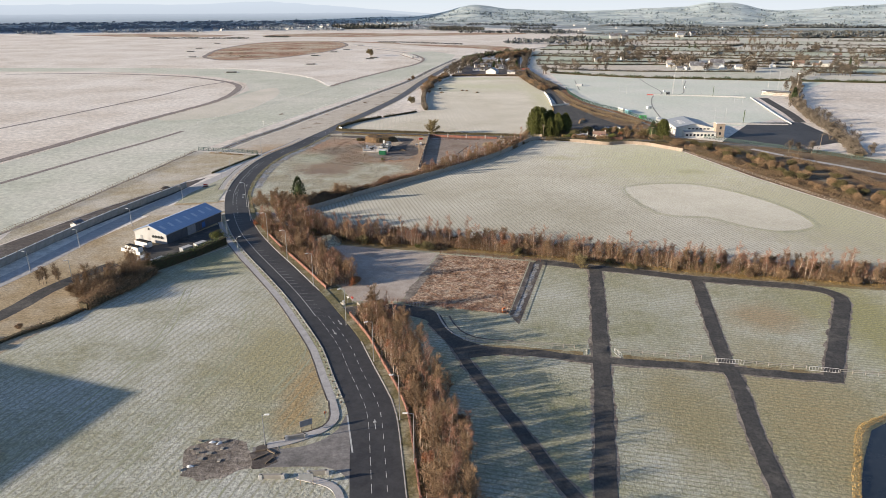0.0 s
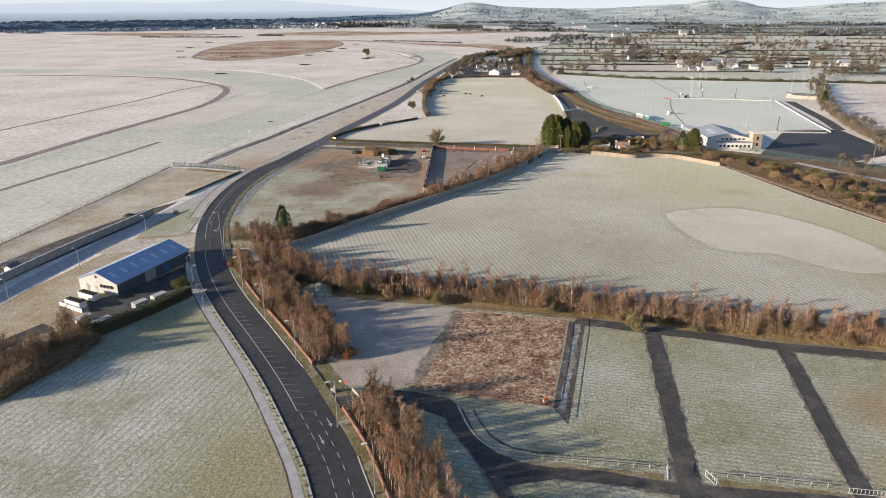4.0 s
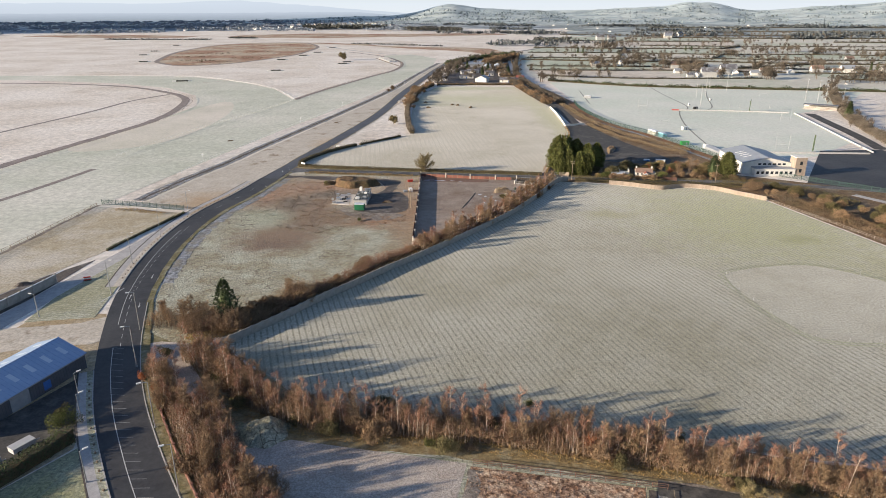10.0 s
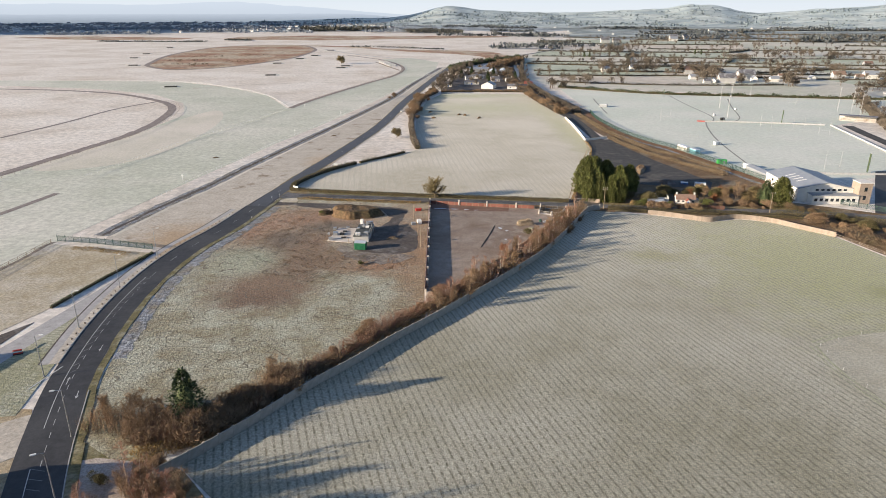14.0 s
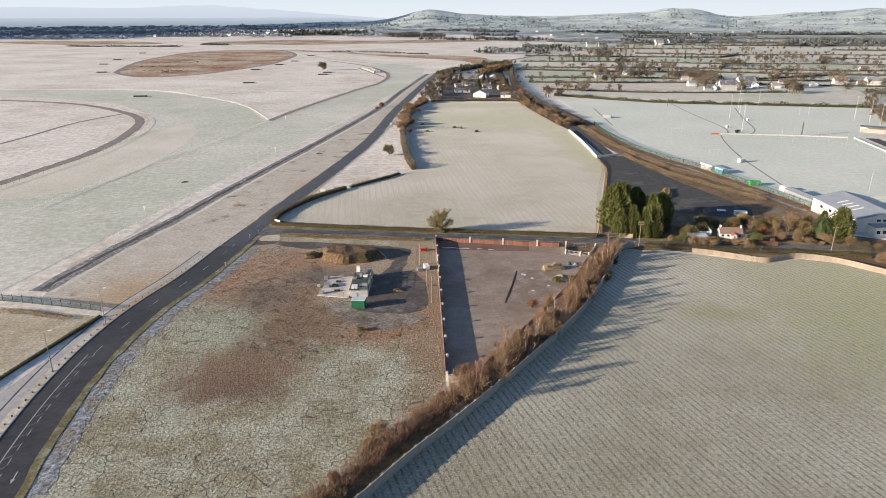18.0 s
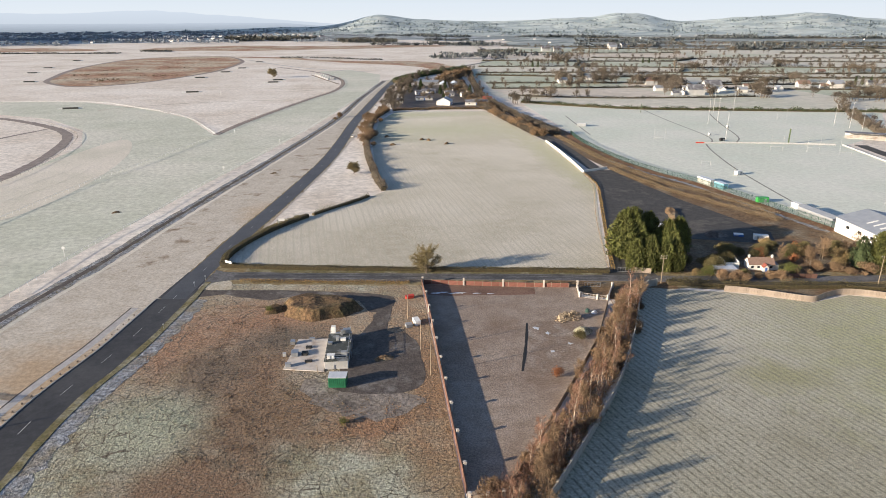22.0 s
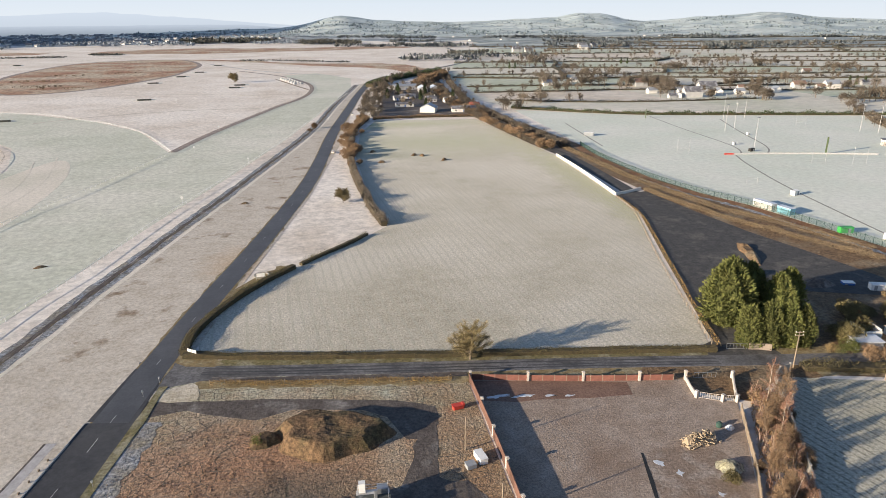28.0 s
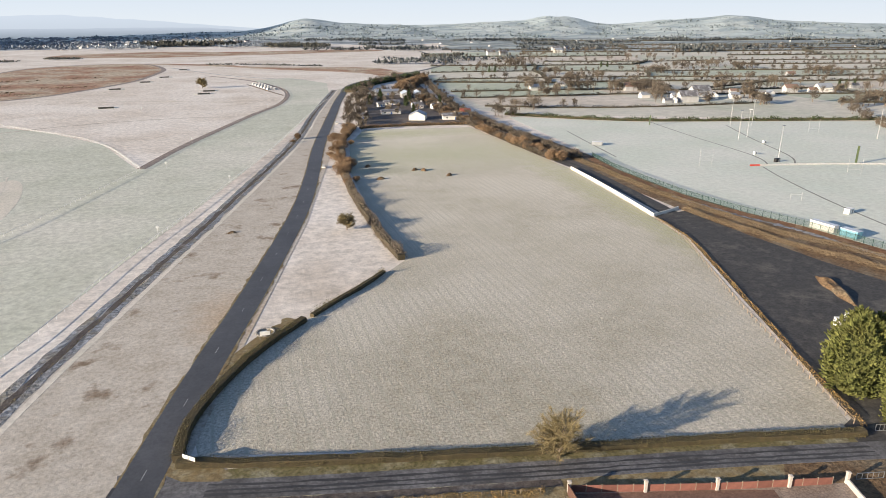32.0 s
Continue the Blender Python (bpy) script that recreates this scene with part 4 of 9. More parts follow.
ground_sheet("yard_1", patch([(48, 393), (56, 416), (67, 449), (83, 495), (86, 521), (88, 522), (101, 524), (104, 493), (108, 465), (114, 440), (118, 420), (112, 408), (80, 420), (66, 410), (56, 393)], 0.05), "asphalt_old", "wide dark tarmac yard", "yard")
ground_sheet("lane_4", ribbon([(94, 523), (96, 560), (97, 600), (94, 640), (91, 700)], 7.0, 0.06), "asphalt_old", "dark lane beside a white wall", "road")
ground_sheet("bank_1", patch([(101, 524), (104, 493), (108, 465), (114, 440), (118, 420), (135, 388), (150, 392), (144, 418), (137, 458), (129.5, 495), (121.5, 517), (115.5, 547), (113.5, 596), (117, 634), (112, 720), (98, 700), (99, 560)], 0.035), "heath", "brown rough bank below the green fence", "bank")
ground_sheet("pitch_1", patch([(118, 634), (114, 596), (116, 547), (122, 517), (130, 495), (137, 461), (142, 420), (195, 425), (240, 463), (262, 566), (320, 600), (394, 690), (297, 714), (203, 740), (127, 790)], 0.025), "pitch", "frosted sports pitches", "pitch")
ground_sheet("car_park", patch([(160, 372), (190, 350), (230, 372), (240, 440), (205, 438), (196, 425), (168, 384)], 0.05), "asphalt", "dark tarmac car park", "yard")
ground_sheet("scrub_1", patch([(60, 382), (125, 372), (129, 346), (141, 290), (161, 226), (172, 165), (290, 150), (262, 260), (205, 345), (160, 372), (135, 388), (118, 420), (80, 425), (60, 400)], 0.012), "heath", "rough brown scrub ground", "field")

# the main road
asph = ground_sheet("road", ribbon(ROAD, 8.8, 0.10, step=3.0), "asphalt", "dark asphalt main road sweeping in a long bend", "road")
ground_sheet("road_edge", ribbon(ROAD2, 7.5, 0.088, step=2.0, wob=0.22), "rank_brown", "brown broken edge of the northern road", "verge")
ground_sheet("road_taper", patch([(-80.2, 391.3), (-71.7, 388.7), (-69.2, 409), (-76.1, 410)], 0.094), "asphalt", "dark asphalt where the road narrows", "road")
ground_sheet("junction_verge", patch([(-71.4, 396.4), (-70.5, 398.5), (-67.6, 400), (-63.3, 401.2), (-61.8, 398.7), (-62.6, 394.6)], 0.07, curve=True, wob=0.12, step=1.0), "rank_grass", "rough grass corner at the lane junction", "verge")
ground_sheet("gateway_verge", patch([(25, 384.5), (34, 377), (42, 372), (50, 377), (62, 377), (62, 386), (46, 388), (30, 391)], 0.028), "heath", "brown rough ground by the gateway", "verge")
ground_sheet("road_south", ribbon([(-2.9, 30.3), (0.5, 8), (4, -14), (9, -50)], 8.8, 0.097, step=3.0), "asphalt", "dark asphalt main road running south", "road")
ground_sheet("road_north", ribbon(ROAD2, 6.6, 0.098, step=6.0), "asphalt_north", "dark asphalt road running north across the plain", "road")
ground_sheet("verge_east", ribbon(ROAD[1:15], 1.9, 0.16, 0.2, off=-5.5), "grass_green", "green frosted grass verge behind the kerb", "verge")
ground_sheet("verge_east_2", ribbon(ROAD[14:] + [(-74, 402)], 1.7, 0.14, 0.2, off=-5.2, wob=0.15), "grass_green", "rough green verge beside the road", "verge")
ground_sheet("site_ditch", ribbon(ROAD[16:], 3.6, 0.06, off=-7.8, wob=0.35, step=1.5), "ditch_frost", "rough frosted ditch between verge and site", "ditch")
ground_sheet("verge_inner", ribbon(ROAD[0:16], 11, 0.012, 0.03, off=-9), "grass_green", "rough green ground behind the roadside wall", "verge")
ground_sheet("verge_west", ribbon(ROAD[4:14], 1.2, 0.15, 0.2, off=5.1), "plot", "planted strip beside the footpath", "verge")
ground_sheet("footpath_1", ribbon(ROAD[4:14], 1.6, 0.16, 0.2, off=6.5), "path", "pale frosted footpath", "path")
ground_sheet("footpath_edge", ribbon(ROAD[4:14], 0.3, 0.17, 0.2, off=7.45), "mud", "dark earth edge of the footpath", "path")
ground_sheet("footpath_2", ribbon(ROAD[16:22] + [(-78.6, 376), (-77, 384)], 1.8, 0.16, 0.2, off=7.4), "path", "pale frosted footpath", "path")
ground_sheet("footpath_edge_2", ribbon(ROAD[16:22] + [(-78.6, 376), (-77, 384)], 0.35, 0.17, 0.2, off=8.5), "mud", "dark earth edge of the footpath", "path")
ground_sheet("verge_west_2", ribbon(ROAD[16:22] + [(-78.6, 376), (-77, 384)], 2.2, 0.15, 0.2, off=5.4), "verge", "planted strip beside the footpath", "verge")
ground_sheet("footpath_3", ribbon([(-22.3, 110.5), (-20.9, 106), (-20.5, 103.4), (-21.9, 100.4), (-25, 98), (-28, 96.4), (-31, 95.4)], 1.7, 0.155, 0.2, step=1.0), "path", "footpath curving into the entrance", "path")
for nm, off, a, b in (("kerb_1", -4.5, 0, 7), ("kerb_4", -4.5, 8, 16), ("kerb_2", 4.5, 4, 14), ("kerb_3", 4.5, 16, 24)):
    ground_sheet(nm, ribbon(ROAD[a:b], 0.2, 0.22, 0.3, off=off), "kerb", "pale concrete kerb", "kerb")
ground_sheet("side_road", patch([(-80, 240), (-85, 236), (-95, 235.5), (-106, 232), (-113, 232), (-113, 244), (-102, 245.5), (-92, 247), (-86, 251), (-83, 254)], 0.085), "verge", "frosted mouth of the side lane", "road")
for k, pts in enumerate(([(-60, 60), (-52, 100), (-47, 128), (-49, 150)], [(-80, 70), (-70, 105), (-66, 135), (-70, 165)], [(-40, 55), (-36, 85)], [(-34, 112), (-30, 128), (-34, 140)])):
    for o in (-0.9, 0.9):
        ground_sheet("wheel_track_%d" % (2 * k + (o > 0) + 1), ribbon(pts, 0.35, 0.04, 0.03, off=o, wob=0.06, step=2), "wheel_mark", "faint wheel track in frosted grass", "track")

# ---- trees and hedges ----
def limb_pts(p, d, length, k=4, droop=0.0, jitter=0.12):
    pts, q, v = [Vector(p)], Vector(p), Vector(d).normalized()
    for _ in range(k):
        v = (v + Vector(RND.normal(0, jitter, 3)) + Vector((0, 0, -droop))).normalized()
        q = q + v * (length / k)
        pts.append(q.copy())
    return pts


def limb_geo(pts, r0, r1, n=4):
    k = len(pts) - 1
    return [tube(pts[i], pts[i + 1], r0 + (r1 - r0) * i / k, r0 + (r1 - r0) * (i + 1) / k, n) for i in range(k)]


def twigs(starts, dirs, length, width):
    n = len(starts)
    S, D = np.asarray(starts, float), np.asarray(dirs, float)
    D /= np.linalg.norm(D, axis=1)[:, None]
    side = np.cross(D, RND.normal(size=(n, 3)))
    side /= np.linalg.norm(side, axis=1)[:, None]
    ln = length * RND.uniform(0.5, 1.3, (n, 1))
    V = np.stack([S - side * width / 2, S + side * width / 2, S + D * ln], 1).reshape(-1, 3)
    return V, np.arange(3 * n).reshape(n, 3)


def bare_tree(h, spread, low, limbs, per, tw_len, tw_w, r, up=0.9, trunks=1):
    """Trunk and limbs as one mesh, fine twigs as another."""
    wood, S, D = [], [], []
    for _ in range(trunks):
        lean = RND.normal(0, 0.06, 2)
        tp = limb_pts((RND.normal(0, 0.3) * (trunks > 1), RND.normal(0, 0.3) * (trunks > 1), -0.2), (lean[0], lean[1], 1), h * 0.92, 6, 0, 0.035)
        wood += limb_geo(tp, r, r * 0.22, 6)
        for _ in range(limbs):
            u = RND.uniform(low, 0.98)
            i = min(int(u * 6), 5)
            p = tp[i].lerp(tp[i + 1], u * 6 - i)
            a = RND.uniform(0, 6.283)
            v = (math.cos(a), math.sin(a), up * RND.uniform(0.5, 1.4))
            ln = spread * (1.05 - 0.75 * abs(u - low - 0.15)) * RND.uniform(0.6, 1.1)
            lp = limb_pts(p, v, ln, 3, -0.05, 0.14)
            wood += limb_geo(lp, r * 0.38 * (1.1 - 0.7 * u), r * 0.06, 3)
            for _ in range(per):
                t = RND.uniform(0.15, 1.0) * 3
                j = min(int(t), 2)
                q = lp[j].lerp(lp[j + 1], t - j)
                S.append(tuple(q))
                dv = (lp[j + 1] - lp[j]).normalized()
                D.append((dv.x + RND.normal(0, 0.6), dv.y + RND.normal(0, 0.6), dv.z + RND.normal(0.1, 0.5)))
    S, D = np.array(S), np.array(D)
    fine = merge(twigs(S, D, tw_len, tw_w), twigs(S + D / np.linalg.norm(D, axis=1)[:, None] * tw_len * 0.4, D + RND.normal(0, 0.6, D.shape), tw_len * 0.8, tw_w * 0.8))
    return join(*wood), fine


def conifer(h, w, n, size):
    """Trunk, and tiers of drooping sprays."""
    t = RND.uniform(0.04, 1.0, n) ** 0.8
    a = RND.uniform(0, 6.283, n)
    lobe = 1 + 0.28 * np.sin(a * 5 + t * 9) + 0.15 * np.sin(a * 3 - t * 23)
    rad = w / 2 * (1 - t) ** 0.75 * lobe * np.sqrt(RND.uniform(0.35, 1.0, n)) + 0.15
    C = np.column_stack([np.cos(a) * rad, np.sin(a) * rad, t * h + RND.normal(0, 0.25, n)])
    C[:, 2] = np.maximum(C[:, 2], 0.3)
    out = np.column_stack([np.cos(a), np.sin(a), -0.2 + 0.7 * t]) + RND.normal(0, 0.35, (n, 3))
    V, F = twigs(C, out, size * 1.7, size)
    rings = 7
    cv = [(0.6 * w / 2 * (1 - k / rings) ** 0.8 * math.cos(i * 0.785), 0.6 * w / 2 * (1 - k / rings) ** 0.8 * math.sin(i * 0.785), 0.4 + h * 0.9 * k / rings) for k in range(rings) for i in range(8)]
    cf = [(k * 8 + i, k * 8 + (i + 1) % 8, k * 8 + 8 + (i + 1) % 8, k * 8 + 8 + i) for k in range(rings - 1) for i in range(8)]
    return tube((0, 0, -0.2), (0, 0, h * 0.95), 0.22, 0.04, 6), merge((V, F), (cv, cf))


def round_fir(h, w, n, size):
    """A broad old cypress with a domed, lobed outline."""
    t = RND.uniform(0.02, 1.0, n)
    a = RND.uniform(0, 6.283, n)
    lobe = 1 + 0.16 * np.sin(a * 6 + t * 7) + 0.12 * np.sin(a * 11 - t * 31)
    prof = np.clip(np.sin(np.clip(0.25 + 0.75 * t, 0, 1) * math.pi) ** 0.55, 0.1, 1)
    rad = w / 2 * prof * lobe * np.sqrt(RND.uniform(0.55, 1.0, n))
    C = np.column_stack([np.cos(a) * rad, np.sin(a) * rad, t * h * (0.94 + 0.06 * np.sin(a * 5)) + 0.2])
    out = np.column_stack([np.cos(a), np.sin(a), 0.5 + t]) + RND.normal(0, 0.4, (n, 3))
    V, F = twigs(C, out, size * 1.7, size)
    rings = 8
    cv, cf = [], []
    for k in range(rings):
        q = k / (rings - 1)
        rr = 0.36 * w * max(math.sin(min(0.25 + 0.75 * q, 1) * math.pi), 0.05) ** 0.55
        cv += [(rr * math.cos(i * 0.785), rr * math.sin(i * 0.785), 0.2 + h * 0.9 * q) for i in range(8)]
    cf = [(k * 8 + i, k * 8 + (i + 1) % 8, k * 8 + 8 + (i + 1) % 8, k * 8 + 8 + i) for k in range(rings - 1) for i in range(8)]
    return tube((0, 0, -0.2), (0, 0, h * 0.8), 0.3, 0.06, 6), merge((V, F), (cv, cf))


def bush(w, h, n, size, aspect=1.6):
    """Short stems and a loose uneven crown."""
    k = 9
    cx = RND.normal(0, w * 0.2, (k, 3))
    cx[:, 2] = RND.uniform(0.3, 0.7, k) * h
    who = RND.integers(0, k, n)
    v = RND.normal(size=(n, 3))
    v /= np.linalg.norm(v, axis=1)[:, None]
    C = cx[who] + v * (RND.uniform(0.3, 1.0, n) ** 0.5)[:, None] * np.array([w * 0.3, w * 0.3, h * 0.32])
    C[:, 2] = np.abs(C[:, 2])
    stems = [tube((0, 0, -0.1), tuple(c), 0.05, 0.015, 4) for c in cx]
    return join(*stems), flecks(C, size, 0.45, aspect)


def full_tree(h):
    """A far hedgerow tree: bare limbs with a loose cloud of twigs between them."""
    wood, fine = bare_tree(h, 0.42 * h, 0.2, 22, 8, 1.5, 0.12, 0.26, 0.6)
    n = 420
    k = 14
    cx = RND.normal(0, 1, (k, 3)) * np.array([0.19, 0.19, 0.15]) * h + np.array([0, 0, 0.60 * h])
    v = RND.normal(size=(n, 3))
    v /= np.linalg.norm(v, axis=1)[:, None]
    C = cx[RND.integers(0, k, n)] + v * RND.uniform(0.2, 1.0, (n, 1)) * 0.17 * h
    C[:, 2] = np.maximum(C[:, 2], 0.15 * h)
    return wood, merge(fine, flecks(C, 0.30, 0.5, 3.0))


class Kind:
    """A few meshes of one kind of plant, set out as things of their own."""

    def __init__(self, name, cat, group, makes, bark, crown, labels):
        self.name, self.cat, self.group, self.labels = name, cat, group, labels
        self.meshes = [(mesh_of("trunk", *m[0], bark), mesh_of("crown", *m[1], crown)) for m in makes]

    def put(self, x, y, s=1.0, turn=None, which=None, label=None, z=0.0):
        i = int(RND.integers(len(self.meshes))) if which is None else which
        th = thing(self.name, label or self.labels[i % len(self.labels)], self.cat, self.group, at=(x, y, z), turn=RND.uniform(0, 360) if turn is None else turn)
        th.scale = (s, s, s)
        part("trunk", self.meshes[i][0], None, th)
        part("crown", self.meshes[i][1], None, th)
        return th


BIRCH = Kind("birch_tree", "tree", "birches of the belt", [bare_tree(h, 2.4, 0.3, 15, 22, 1.1, 0.05, 0.12, 1.5) for h in (9, 10.5, 12, 11)], "bark", "twig_red",
             ["slender leafless birch with pale trunk and reddish twigs", "tall leafless birch with a thin reddish crown"])
BROWN = Kind("young_tree", "tree", "young trees of the belt", [bare_tree(h, 2.6, 0.2, 18, 24, 1.1, 0.055, 0.10, 1.2, 2) for h in (7, 8, 9)], "bark_dark", "twig_brown",
             ["leafless brown young tree with many upright twigs"])
SCRUB = Kind("bush", "bush", "scrub", [bush(3.2, 2.6, 1700, 0.085, 7.0), bush(4.0, 3.2, 2200, 0.09, 7.0), bush(2.4, 1.8, 1100, 0.08, 6.0)], "bark_dark", "twig_brown", ["bare brown twiggy scrub bush"])
GREENB = Kind("evergreen_bush", "bush", "scrub", [bush(3.4, 2.8, 1900, 0.14, 1.4), bush(5.0, 4.0, 2600, 0.16, 1.4)], "bark_dark", "leaf_green", ["low evergreen bush among bare scrub"])
OLIVEB = Kind("scrub_bush", "bush", "scrub", [bush(3.4, 2.6, 1900, 0.12, 3.0), bush(5.0, 3.6, 2600, 0.13, 3.0)], "bark_dark", "leaf_olive", ["olive brown winter bush"])
GOLDB = Kind("willow_bush", "bush", "scrub", [bush(4.6, 4.4, 2600, 0.10, 5.0), bush(3.6, 3.2, 1800, 0.09, 5.0)], "bark_dark", "willow", ["golden brown leafless willow bush"])
RUSTB = Kind("beech_bush", "bush", "scrub", [bush(2.6, 3.4, 1400, 0.13, 1.6)], "bark_dark", "leaf_rust", ["small tree still holding rusty red leaves"])
ROUND = Kind("bare_tree", "tree", "", [bare_tree(8.2, 5.6, 0.16, 64, 60, 1.15, 0.085, 0.26, 0.45), bare_tree(6.4, 4.4, 0.14, 60, 60, 1.0, 0.11, 0.22, 0.45)], "bark_dark", "twig_olive",
             ["round-headed leafless tree with a dense twiggy crown"])
FIR = Kind("conifer", "tree", "conifers", [conifer(10.6, 8.2, 1500, 0.36), conifer(19, 9.5, 2800, 0.5), conifer(15, 7.5, 2200, 0.48), conifer(12, 4.6, 1600, 0.4)], "bark_dark", "leaf_dark", ["dark green conifer with dense drooping sprays"])
FARTREE = Kind("hedgerow_tree", "tree", "hedgerow trees", [full_tree(h) for h in (8, 9.5, 11)], "bark_dark", "twig_far", ["leafless brown tree in a field hedge"])


def scatter(kind, pts, width, gap, smin=0.8, smax=1.2, off=0.0):
    for x, y, a in along(pts, gap):
        o = off + RND.uniform(-width / 2, width / 2)
        j = RND.normal(0, gap * 0.3, 2)
        kind.put(x - math.sin(radians(a)) * o + j[0], y + math.cos(radians(a)) * o + j[1], RND.uniform(smin, smax))


# belt across the view, and belt along the road
BELT = [(-59.5, 229.5), (-50, 220), (-32, 205), (-8, 200.5), (12, 196), (33, 190), (53, 184), (82, 176), (122, 168), (165, 160)]
scatter(BIRCH, BELT, 5, 1.4, 0.48, 0.84)
scatter(BROWN, BELT, 5, 1.6, 0.45, 0.85)
scatter(SCRUB, BELT, 5, 7.0)
scatter(OLIVEB, BELT, 5, 7.0, 0.6, 1.0)
scatter(GREENB, BELT[3:], 5, 26.0, 0.5, 0.8, off=-2)
RBELT_N = [tuple(p) for p in (smooth(ROAD[8:12], 6) + normals(smooth(ROAD[8:12], 6)) * -8.5)]
RBELT_S = [tuple(p) for p in (smooth(ROAD[0:8], 6) + normals(smooth(ROAD[0:8], 6)) * -8.5)]
BELT_TIP = [(-56.8, 208.5), (-61, 216), (-65.2, 223.5)]      # narrow end of the belt at the frosted clearing
scatter(BIRCH, BELT_TIP, 3.6, 1.6, 0.42, 0.7)
scatter(BROWN, BELT_TIP, 3.6, 2.2, 0.45, 0.75)
scatter(RUSTB, BELT_TIP, 3, 5.0, 0.5, 0.8)
for rb in (RBELT_N, RBELT_S):
    scatter(BIRCH, rb, 8.5, 1.5, 0.42, 0.72, off=-3.2)
    scatter(BROWN, rb, 8.5, 1.9, 0.5, 0.85, off=-3.2)
    scatter(SCRUB, rb, 8, 5.0, off=-3)
    scatter(RUSTB, rb, 5, 6.0, 0.6, 0.9, off=-3.5)


def saplings(name, pts, width, n, h, mat, label, off=0.0, stem="bark_dark"):
    """A crowd of thin upright stems with fine side twigs."""
    P = smooth(pts, 2.0)
    N = normals(P)
    i = RND.integers(0, len(P) - 1, n)
    t = RND.uniform(0, 1, (n, 1))
    B = P[i] * (1 - t) + P[i + 1] * t + N[i] * (off + RND.uniform(-width / 2, width / 2, (n, 1)))
    hh = h * RND.uniform(0.5, 1.15, n) * (0.8 + 0.3 * np.sin(i * 0.5))
    base = np.column_stack([B, np.zeros(n)])
    up = np.column_stack([RND.normal(0, 0.10, n), RND.normal(0, 0.10, n), np.ones(n)])
    stems = twigs(base, up, 1.0, 0.11 if stem == "bark" else 0.07)
    V = stems[0].reshape(n, 3, 3)
    V[:, 2] = base + up * hh[:, None]
    k = 9
    u = RND.uniform(0.15, 1.0, (n, k))
    S = (base[:, None, :] + up[:, None, :] * (hh[:, None] * u)[:, :, None]).reshape(-1, 3)
    D = np.column_stack([RND.normal(0, 0.6, n * k), RND.normal(0, 0.6, n * k), RND.uniform(0.3, 1.2, n * k)])
    th = thing(name, label, "thicket", kind="stuff")
    part("stems", (V.reshape(-1, 3), stems[1]), stem, th)
    part("twigs", twigs(S, D, 1.0, 0.05), mat, th)


saplings("sapling_thicket", BELT, 5, 3600, 4.6, "twig_red", "dense young birch stems filling the belt", stem="bark")
saplings("sapling_thicket", BELT, 5.5, 3000, 3.6, "twig_brown", "dense brown saplings filling the belt")
for rb in (RBELT_N, RBELT_S):
    saplings("sapling_thicket", rb, 9, 1500, 4.0, "twig_brown", "dense brown saplings of the roadside belt", off=-3.2)
    saplings("sapling_thicket", rb, 9, 1300, 4.6, "twig_red", "dense reddish saplings of the roadside belt", off=-3.2, stem="bark")
saplings("sapling_thicket", BELT_TIP, 4.2, 700, 4.2, "twig_brown", "brown saplings at the narrow end of the roadside belt")
saplings("sapling_thicket", [(-75, 247), (-66, 245), (-60, 243)], 6, 500, 3.6, "twig_brown", "brown saplings beside the lone conifer")
FIR.put(-56.7, 247, 1.0, which=0, label="lone dark conifer above bare scrub")
ROUND.put(-6.5, 399.3, 1.0, which=0, label="leafless round tree standing in the lane hedge")
ROUND.put(-25.4, 534, 0.9, which=1, label="small round bare tree in roadside grass")
CLUMP = Kind("cypress", "tree", "conifers", [round_fir(16, 10.5, 4200, 0.5), round_fir(13.5, 7.5, 3000, 0.45), round_fir(17, 12, 5000, 0.52)], "bark_dark", "leaf_green", ["broad bright green cypress catching the low sun"])
for x, y, k, s in ((57.5, 404, 2, 0.92), (61.5, 409, 0, 0.9), (55.5, 392.4, 1, 0.72), (59.5, 391.4, 1, 0.8), (63.5, 390.6, 1, 0.78), (67, 390.2, 1, 0.72), (70.5, 403, 0, 0.74), (75.5, 406, 0, 0.72), (66.5, 409, 0, 0.8)):
    CLUMP.put(x, y, s, which=k)
# scrub along the wall of the big field
WALLSCRUB = [(-64, 240), (-52, 242), (-38, 260), (-22, 280), (-10, 294), (2, 307), (14, 323), (26, 340), (38, 360), (46, 374)]
scatter(SCRUB, WALLSCRUB[:6], 4, 4.0, 0.6, 1.0, off=1.5)
scatter(SCRUB, WALLSCRUB[:3], 6, 2.2, 1.0, 1.5, off=2.5)
scatter(BROWN, WALLSCRUB[:3], 5, 3.0, 0.45, 0.65, off=2.5)
saplings("sapling_thicket", WALLSCRUB[:3], 7, 1500, 4.6, "twig_brown", "tall bare brown scrub against the concrete wall", off=2.5)
hedge(WALLSCRUB[:6], 5.5, 0.6, "leaf_gold", "dead golden grass along the concrete wall", "grass_strip", 0.12, 14, 0.5, 3.0, 0.2, "grass")
scatter(SCRUB, WALLSCRUB[5:], 6, 3.0, 0.6, 1.0)
saplings("sapling_thicket", WALLSCRUB[:6], 4.5, 2600, 3.0, "twig_red", "reddish saplings along the concrete wall", off=1.5)
saplings("sapling_thicket", WALLSCRUB[5:], 6, 900, 3.2, "twig_red", "reddish birch saplings beside the compound", stem="bark")
scatter(BROWN, WALLSCRUB[4:], 5.5, 2.8, 0.5, 0.85)
scatter(BIRCH, WALLSCRUB[4:], 5.5, 3.0, 0.45, 0.78)
hedge(WALLSCRUB[4:], 6.5, 0.8, "leaf_gold", "dead golden grass between fence and wall", "grass_strip", 0.13, 14, 0.5, 3.0, 0.2, "grass")

